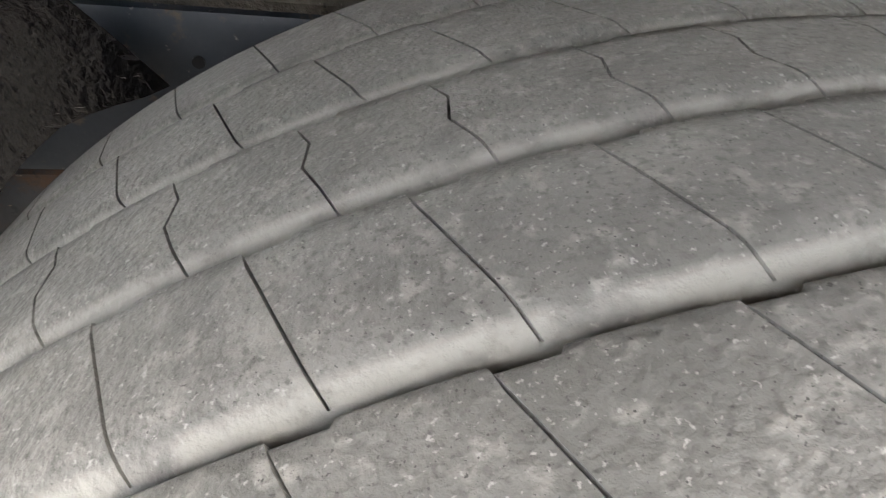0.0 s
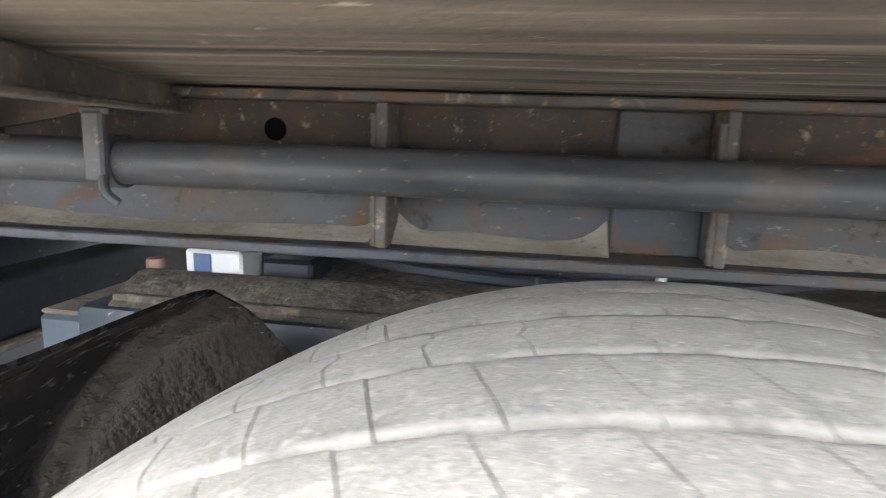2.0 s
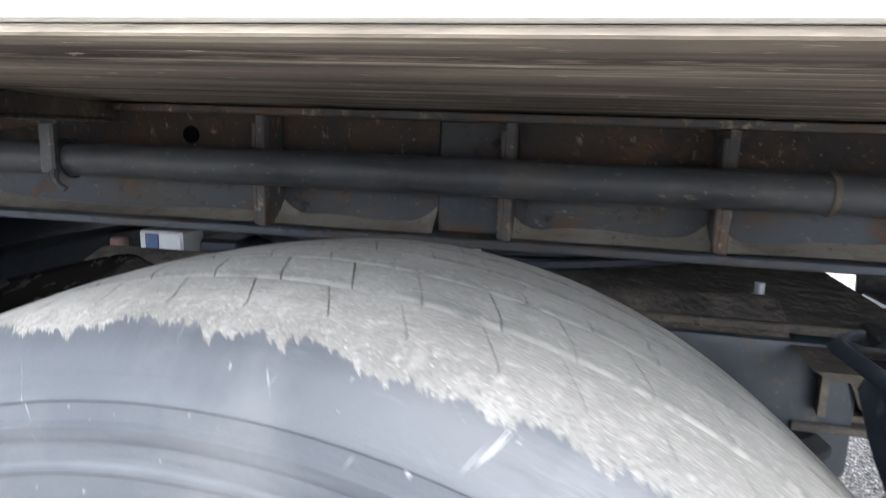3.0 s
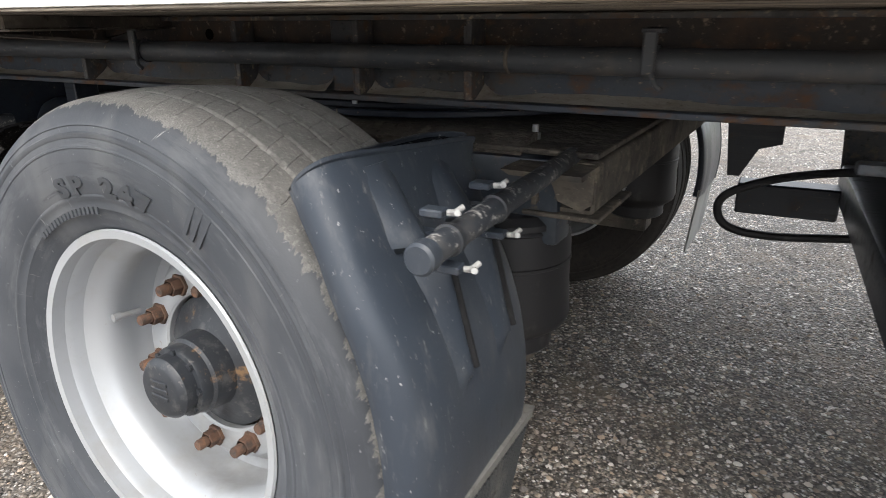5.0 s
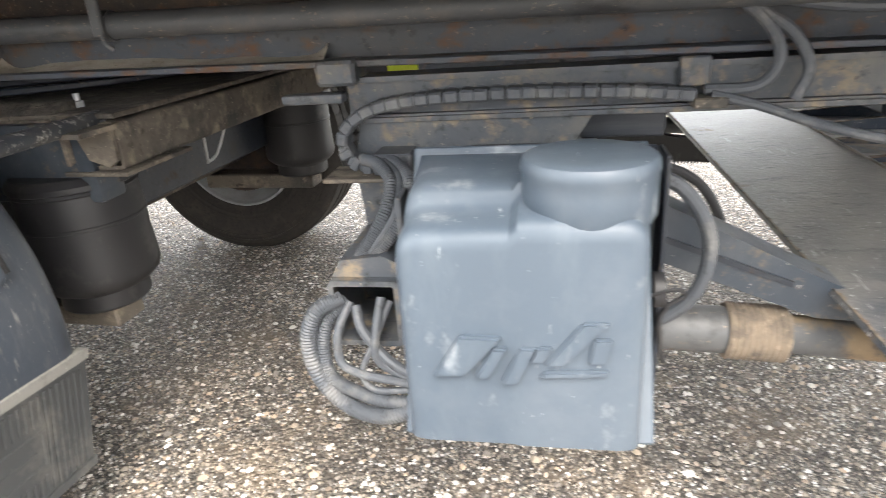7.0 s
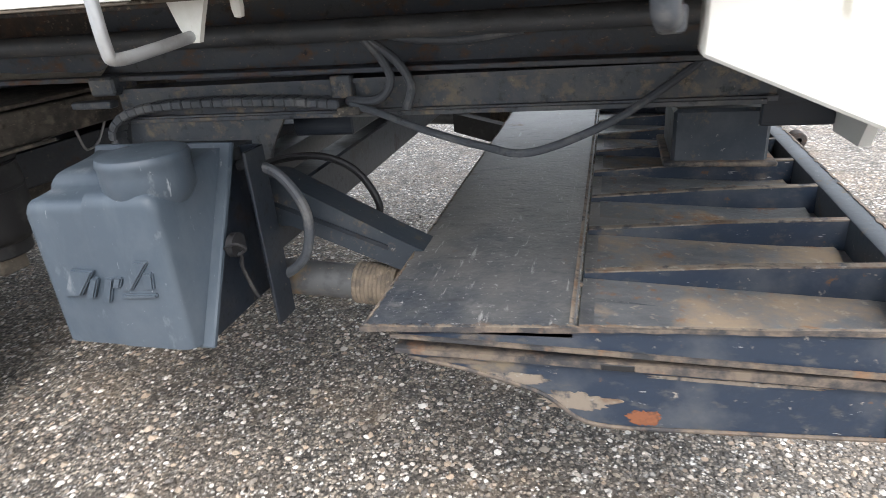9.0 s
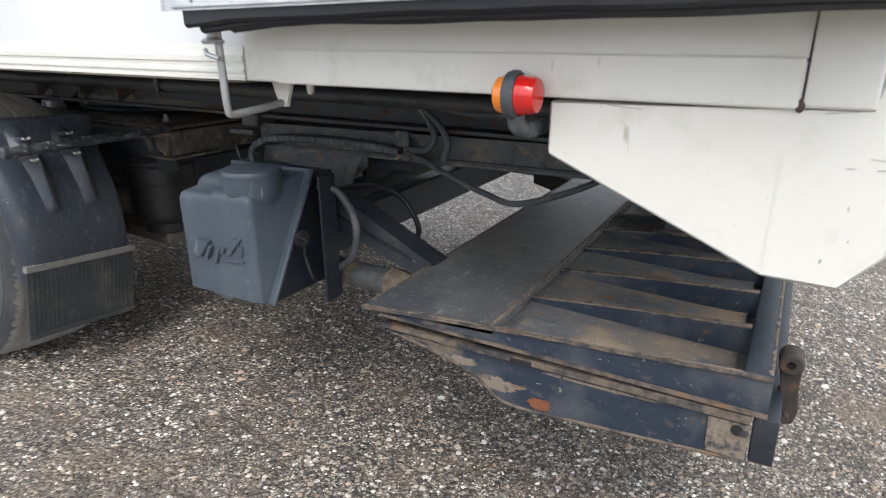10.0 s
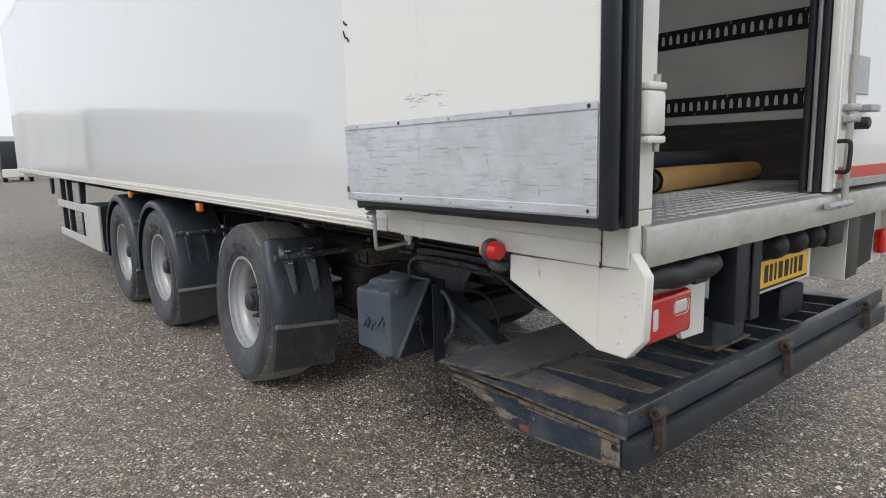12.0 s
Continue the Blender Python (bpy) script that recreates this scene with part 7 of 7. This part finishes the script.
hose("hydraulic_hose", [(1.62, 0.36, 0.80), (1.70, 0.33, 0.822), (1.77, 0.33, 0.80), (1.815, 0.33, 0.72), (1.80, 0.33, 0.63), (1.74, 0.34, 0.575), (1.68, 0.36, 0.56)], 0.011, lift)
hose("hydraulic_hose", [(1.55, 0.55, 0.74), (1.66, 0.55, 0.772), (1.764, 0.55, 0.776), (1.843, 0.55, 0.739), (1.887, 0.55, 0.662), (1.874, 0.55, 0.613)], 0.009, lift, material="rubber")
hose("far_hose", [(1.24, 1.60, 0.70), (1.10, 1.55, 0.69), (0.98, 1.52, 0.665), (0.88, 1.5, 0.62), (0.86, 1.5, 0.565), (0.90, 1.5, 0.515), (1.02, 1.52, 0.495), (1.24, 1.57, 0.50)], 0.013, trailer, material="rubber")
# looms that drop from the chain into the cross tube
for k in range(3):
    d = 0.017 * k
    hose("loom", [(1.235 + d, 0.545, 0.800), (1.275 + d, 0.50, 0.802), (1.312 + d, 0.44, 0.788), (1.312 + d, 0.40, 0.750), (1.290 + d, 0.38, 0.712), (1.268 + 0.8 * d, 0.37, 0.682), (1.252 + 0.7 * d, 0.37, 0.660)], (0.0110, 0.0075, 0.0110)[k], lift, (0.0015, 0.0, 0.0015)[k], steps=22)
loops = (((1.225, 0.34, 0.615), (1.187, 0.31, 0.605), (1.166, 0.30, 0.548), (1.183, 0.295, 0.47), (1.235, 0.29, 0.415), (1.30, 0.285, 0.402), (1.37, 0.28, 0.432), (1.43, 0.28, 0.45)),
         ((1.24, 0.34, 0.61), (1.222, 0.31, 0.565), (1.222, 0.30, 0.51), (1.255, 0.295, 0.488), (1.32, 0.29, 0.478), (1.43, 0.28, 0.47)),
         ((1.25, 0.34, 0.60), (1.262, 0.32, 0.57), (1.285, 0.31, 0.54), (1.318, 0.30, 0.51), (1.36, 0.29, 0.492), (1.43, 0.28, 0.485)),
         ((1.30, 0.34, 0.62), (1.292, 0.31, 0.56), (1.292, 0.30, 0.52), (1.315, 0.30, 0.495), (1.37, 0.29, 0.480), (1.43, 0.28, 0.475)),
         ((1.235, 0.345, 0.61), (1.202, 0.32, 0.585), (1.188, 0.31, 0.53), (1.20, 0.30, 0.475), (1.245, 0.30, 0.442), (1.32, 0.29, 0.430), (1.43, 0.28, 0.45)),
         ((1.315, 0.345, 0.61), (1.287, 0.31, 0.545), (1.262, 0.30, 0.485), (1.285, 0.295, 0.452), (1.35, 0.29, 0.458), (1.43, 0.28, 0.465)))
for k, pts in enumerate(loops):
    pts = [(1.33 + 0.93 * (x - 1.33), y, 0.53 + 0.93 * (z - 0.53)) for x, y, z in pts]
    hose("cable_loop", pts, (0.0140, 0.008, 0.009, 0.0078, 0.0115, 0.006)[k], lift, 0.0018 if k in (0, 4) else 0.0, steps=22)
part("tube_end", hollow(1.213, 1.338, 0.524, 0.647, 0.330, 0.618, 0.010), "carriage", lift, "open square tube end with cables")
part("tube_saddle", prism(B(), [(1.218, 0.648), (1.345, 0.648), (1.338, 0.672), (1.31, 0.686), (1.235, 0.678)], "y", 0.345, 0.52), "carriage", lift)

# ---------------------------------------------------------------- pump housing
pump = thing("pump_box", (1.55, 0.18, 0.55), label="blue-grey plastic pump housing with a round cap under the chassis", category="pump box")
PX0, PX1 = 1.407, 1.690
prof = [(0.064, 0.552), (0.063, 0.812), (0.065, 0.824), (0.071, 0.832), (0.080, 0.836), (0.110, 0.839), (0.128, 0.842), (0.135, 0.847), (0.141, 0.858), (0.152, 0.864), (0.170, 0.867), (0.272, 0.872), (0.092, 0.548)]
bm, rings = B(), []
steps = [(PX0, 0.030), (PX0 + 0.004, 0.014), (PX0 + 0.012, 0.005), (PX0 + 0.024, 0.0), (PX0 + 0.132, 0.0), (PX0 + 0.142, 0.0), (PX1 - 0.024, 0.0), (PX1 - 0.012, 0.005), (PX1 - 0.004, 0.014), (PX1, 0.030)]
cyc, czc = 0.125, 0.70
for x, inset in steps:
    row = []
    for y, z in prof:
        back = y > 0.2 or (z < 0.55 and y > 0.08)
        dy, dz = cyc - y, czc - z
        L = math.hypot(dy, dz)
        k = 0 if back else inset / L
        # the half under the cap stands a little higher and further out
        proud = 1.0 if x > PX0 + 0.138 and y < 0.145 else 0.0
        row.append(bm.verts.new((x, y + dy * k - 0.003 * proud * (y < 0.09), z + dz * k + 0.012 * proud * (z > 0.8) if z > 0.6 else z)))
    rings.append(row)
for a, b in zip(rings, rings[1:]):
    n = len(prof)
    for i in range(n):
        bm.faces.new((a[i], a[(i + 1) % n], b[(i + 1) % n], b[i]))
bm.faces.new(rings[0])
bm.faces.new(rings[-1][::-1])
bmesh.ops.bevel(bm, geom=[e for e in bm.edges if len(e.link_faces) == 2 and e.calc_face_angle(0) > 0.5], offset=0.005, segments=2, affect="EDGES")
cover = part("cover", bm, "box", pump)
bm = prism(B(), [(0.280, 0.882), (0.293, 0.878), (0.098, 0.536), (0.086, 0.542)], "x", PX0 - 0.012, PX1 + 0.022)
bmesh.ops.bevel(bm, geom=bm.edges[:], offset=0.003, segments=1, affect="EDGES")
part("flange", bm, "box", pump)
bm = lathe(B(), [(0.0001, 0.873), (0.050, 0.874), (0.0695, 0.8745), (0.0745, 0.873), (0.0775, 0.868), (0.0785, 0.860), (0.0765, 0.855), (0.0765, 0.840), (0.0770, 0.808), (0.064, 0.785), (0.0001, 0.780)], (1.628, 0.140, 0.028), "z", 40)
part("cap", bm, "box", pump, "round blue-grey cap")
# embossed emblem: plain slanted shapes on a bar
def emblem(pts):
    bm = prism(B(), [(x - 0.004, z + 0.004) for x, z in pts], "y", 0.0546, 0.0660)
    bmesh.ops.bevel(bm, geom=bm.edges[:], offset=0.0028, segments=2, affect="EDGES")
    part("emblem_shape", bm, "box", pump)


def slanted(x0, x1, z0, z1, lean_):
    return [(x0, z0), (x1, z0), (x1 + lean_, z1), (x0 + lean_, z1)]


emblem([(1.448, 0.648), (1.488, 0.651), (1.534, 0.704), (1.484, 0.706)])
emblem(slanted(1.498, 1.516, 0.648, 0.690, 0.024))
emblem(slanted(1.530, 1.550, 0.641, 0.692, 0.024))
emblem(slanted(1.562, 1.580, 0.672, 0.694, 0.012))
emblem([(1.580, 0.668), (1.604, 0.668), (1.656, 0.726), (1.624, 0.726)])
emblem(slanted(1.630, 1.652, 0.672, 0.706, 0.006))
emblem([(1.574, 0.650), (1.652, 0.656), (1.656, 0.665), (1.582, 0.661)])
# steel bracket behind
part("bracket_box", prism(B(), [(0.105, 0.55), (0.285, 0.855), (0.40, 0.855), (0.40, 0.53), (0.13, 0.53)], "x", PX0 + 0.05, PX1 - 0.01), "chassis", pump, "dark steel bracket")
part("angle_bar", box(B(), 1.735, 1.742, 0.27, 0.34, 0.485, 0.862, 0.002), "chassis", pump)
part("angle_bar", box(B(), 1.69, 1.734, 0.335, 0.342, 0.485, 0.862, 0.002), "chassis", pump)
part("angle_bar", box(B(), 1.352, 1.362, 0.30, 0.36, 0.52, 0.80, 0.002), "carriage", pump)
part("angle_bar", box(B(), 1.362, 1.40, 0.352, 0.36, 0.52, 0.80, 0.002), "carriage", pump)
bm = lathe(B(), [(0.0001, -0.03), (0.012, -0.03), (0.012, 0.01), (0.024, 0.012), (0.024, 0.026), (0.0001, 0.028)], (1.705, 0.205, 0.700), "x", 14)
part("knob", bm, "rubber", pump, "black fastening knob")
part("strap", tube(B(), smooth_line([(1.72, 0.20, 0.695), (1.735, 0.20, 0.68), (1.728, 0.205, 0.655), (1.735, 0.215, 0.60), (1.74, 0.22, 0.58)], 5), 0.004, 8), "rubber", pump)
part("strap", tube(B(), smooth_line([(1.71, 0.185, 0.70), (1.74, 0.18, 0.712), (1.755, 0.19, 0.70), (1.735, 0.19, 0.685)], 5), 0.003, 6), "rubber", pump)
part("hinge", box(B(), 1.362, 1.392, 0.27, 0.31, 0.625, 0.665, 0.004), "carriage", pump)

# ---------------------------------------------------------------- loose stones
def stones(name, count, seed, region, size):
    bm = B()
    rr = random.Random(seed)
    base_v = [Vector(v) for v in ((1, 0, 0), (0.4, 0.9, 0.1), (-0.7, 0.7, 0), (-1, -0.2, 0.1), (-0.3, -0.9, 0), (0.7, -0.7, 0.1), (0.3, 0.1, 0.7), (-0.3, 0.2, 0.75))]
    faces = ((0, 1, 6), (1, 2, 7), (1, 7, 6), (2, 3, 7), (3, 4, 7), (4, 6, 7), (4, 5, 6), (5, 0, 6))
    verts, polys = [], []
    for _ in range(count):
        x, y = region[0] + (region[1] - region[0]) * rr.random(), region[2] + (region[3] - region[2]) * rr.random()
        s = size * (0.45 + 0.9 * rr.random() ** 2.2)
        a, q = rr.random() * 6.28, 0.6 + 0.5 * rr.random()
        o = len(verts)
        for v in base_v:
            u = Vector((v.x * s, v.y * s * q, v.z * s * (0.7 + 0.4 * rr.random())))
            verts.append((x + u.x * math.cos(a) - u.y * math.sin(a), y + u.x * math.sin(a) + u.y * math.cos(a), u.z - 0.0006))
        polys += [tuple(o + i for i in f) for f in faces]
    bm.free()
    me = bpy.data.meshes.new(name)
    me.from_pydata(verts, [], polys)
    me.materials.append(M["pebble"])
    return tagged(new(name, me), "scattered loose stones, white, brown and grey", "stones", kind="stuff")


stones("loose_stones", 26000, 3, (-1.5, 4.6, -1.3, 2.9), 0.0065)
stones("loose_stones", 3500, 5, (-3.5, 5.0, -3.0, 2.0), 0.012)
stones("loose_stones", 40000, 4, (-7, 6, -2.5, 3), 0.009)

# ---------------------------------------------------------------- yard round about
yard = thing("parked_truck", (-60, 4.5, 0), label="distant white and green parked truck", category="truck")
part("cab", box(B(), -61.2, -58.8, 3.4, 5.8, 0.8, 3.4, 0.2, seg=2), "chassis", yard)
part("bumper", box(B(), -58.85, -58.6, 3.4, 5.8, 0.4, 1.1, 0.06), "white_frame", yard)
part("cargo_box", box(B(), -69, -61.4, 3.3, 5.9, 1.1, 3.9, 0.03), "white_frame", yard)
for x in (-59.6, -66.5):
    for y in (3.45, 5.3):
        part("wheel", lathe(B(), [(0.0001, 0), (0.5, 0), (0.52, 0.06), (0.52, 0.3), (0.0001, 0.34)], (x, y, 0.52), "y", 20), "rubber", yard)
for k, (x, h, mat_, w) in enumerate(((-34, 4.0, "white_frame", 9), (-22.5, 3.9, "white_frame", 9), (-10, 6.5, "white_plain", 24), (18, 6.5, "white_plain", 30))):
    b_ = thing("warehouse" if h > 5 else "parked_trailer", (x, -42, 0), label="pale warehouse front across the yard" if h > 5 else "white trailer parked across the yard", category="building" if h > 5 else "trailer")
    part("wall" if h > 5 else "box", box(B(), x - w / 2, x + w / 2, -46, -42, 1.0 if h < 5 else 0.0, h, 0.02), mat_, b_)
    if h > 5:
        part("door", box(B(), x - 2, x + 2, -41.99, -41.9, 0, 4.2, 0.02), "galv", b_)
        part("roof", box(B(), x - w / 2 - 0.2, x + w / 2 + 0.2, -46.2, -41.8, h + 0.002, h + 0.3, 0.02), "chassis", b_)
    else:
        for dx in (-3, -1.8, 3):
            part("wheel", lathe(B(), [(0.0001, 0), (0.5, 0), (0.52, 0.06), (0.52, 0.3), (0.0001, 0.34)], (x + dx, -42.3, 0.52), "y", 18), "rubber", b_)
white = thing("parked_trailer", (-38, -3.6, 0), label="white box trailer parked ahead with closed rear doors", category="trailer")
part("box", box(B(), -45, -32, -4.9, -2.3, 1.1, 3.95, 0.03), "white_frame", white)
for y0, y1 in ((-4.8, -3.62), (-3.58, -2.4)):
    part("door", box(B(), -31.99, -31.95, y0, y1, 1.25, 3.85, 0.01), "white_door", white)
    part("lock_rod", rod(B(), (-31.92, (y0 + y1) / 2, 1.3), (-31.92, (y0 + y1) / 2, 3.8), 0.02), "galv", white)
part("bumper", box(B(), -32.2, -32.0, -4.8, -2.4, 0.5, 0.7, 0.02), "black", white)
grey = thing("parked_trailer", (-33.7, -11.6, 0), label="long grey trailer parked crosswise at the yard's end", category="trailer")
part("box", box(B(), -35, -32.4, -18, -5.3, 1.15, 4.25, 0.03), "grey_tarp", grey)
part("bottom_rail", box(B(), -35.02, -32.38, -18, -5.3, 1.0, 1.145, 0.01), "galv", grey)
for t_, ys in ((white, (-4.7, -2.7)), (grey, ())):
    for y in ys:
        part("wheel", lathe(B(), [(0.0001, -0.15), (0.5, -0.15), (0.52, -0.1), (0.52, 0.1), (0.0001, 0.15)], (-34.0, y, 0.52), "y", 18), "rubber", t_)
for y in (-17.0, -15.7, -14.4):
    part("wheel", lathe(B(), [(0.0001, -0.15), (0.5, -0.15), (0.52, -0.1), (0.52, 0.1), (0.0001, 0.15)], (-32.7, y, 0.52), "x", 18), "rubber", grey)
part("landing_leg", box(B(), -32.8, -32.65, -8.0, -7.85, 0.0, 1.0, 0.01), "galv", grey)
M["grass"] = surf("grass", (0.09, 0.16, 0.03), 0.9, layers=[(3, (0.16, 0.20, 0.05), 0.4, 0.7)], bump=[(30, 0.6, 0.05)])
tagged(part("grass_verge", box(B(), -40, 40, 13.0, 30, -0.05, 0.06, 0.02), "grass"), "green grass verge behind the yard", "grass", kind="structure")
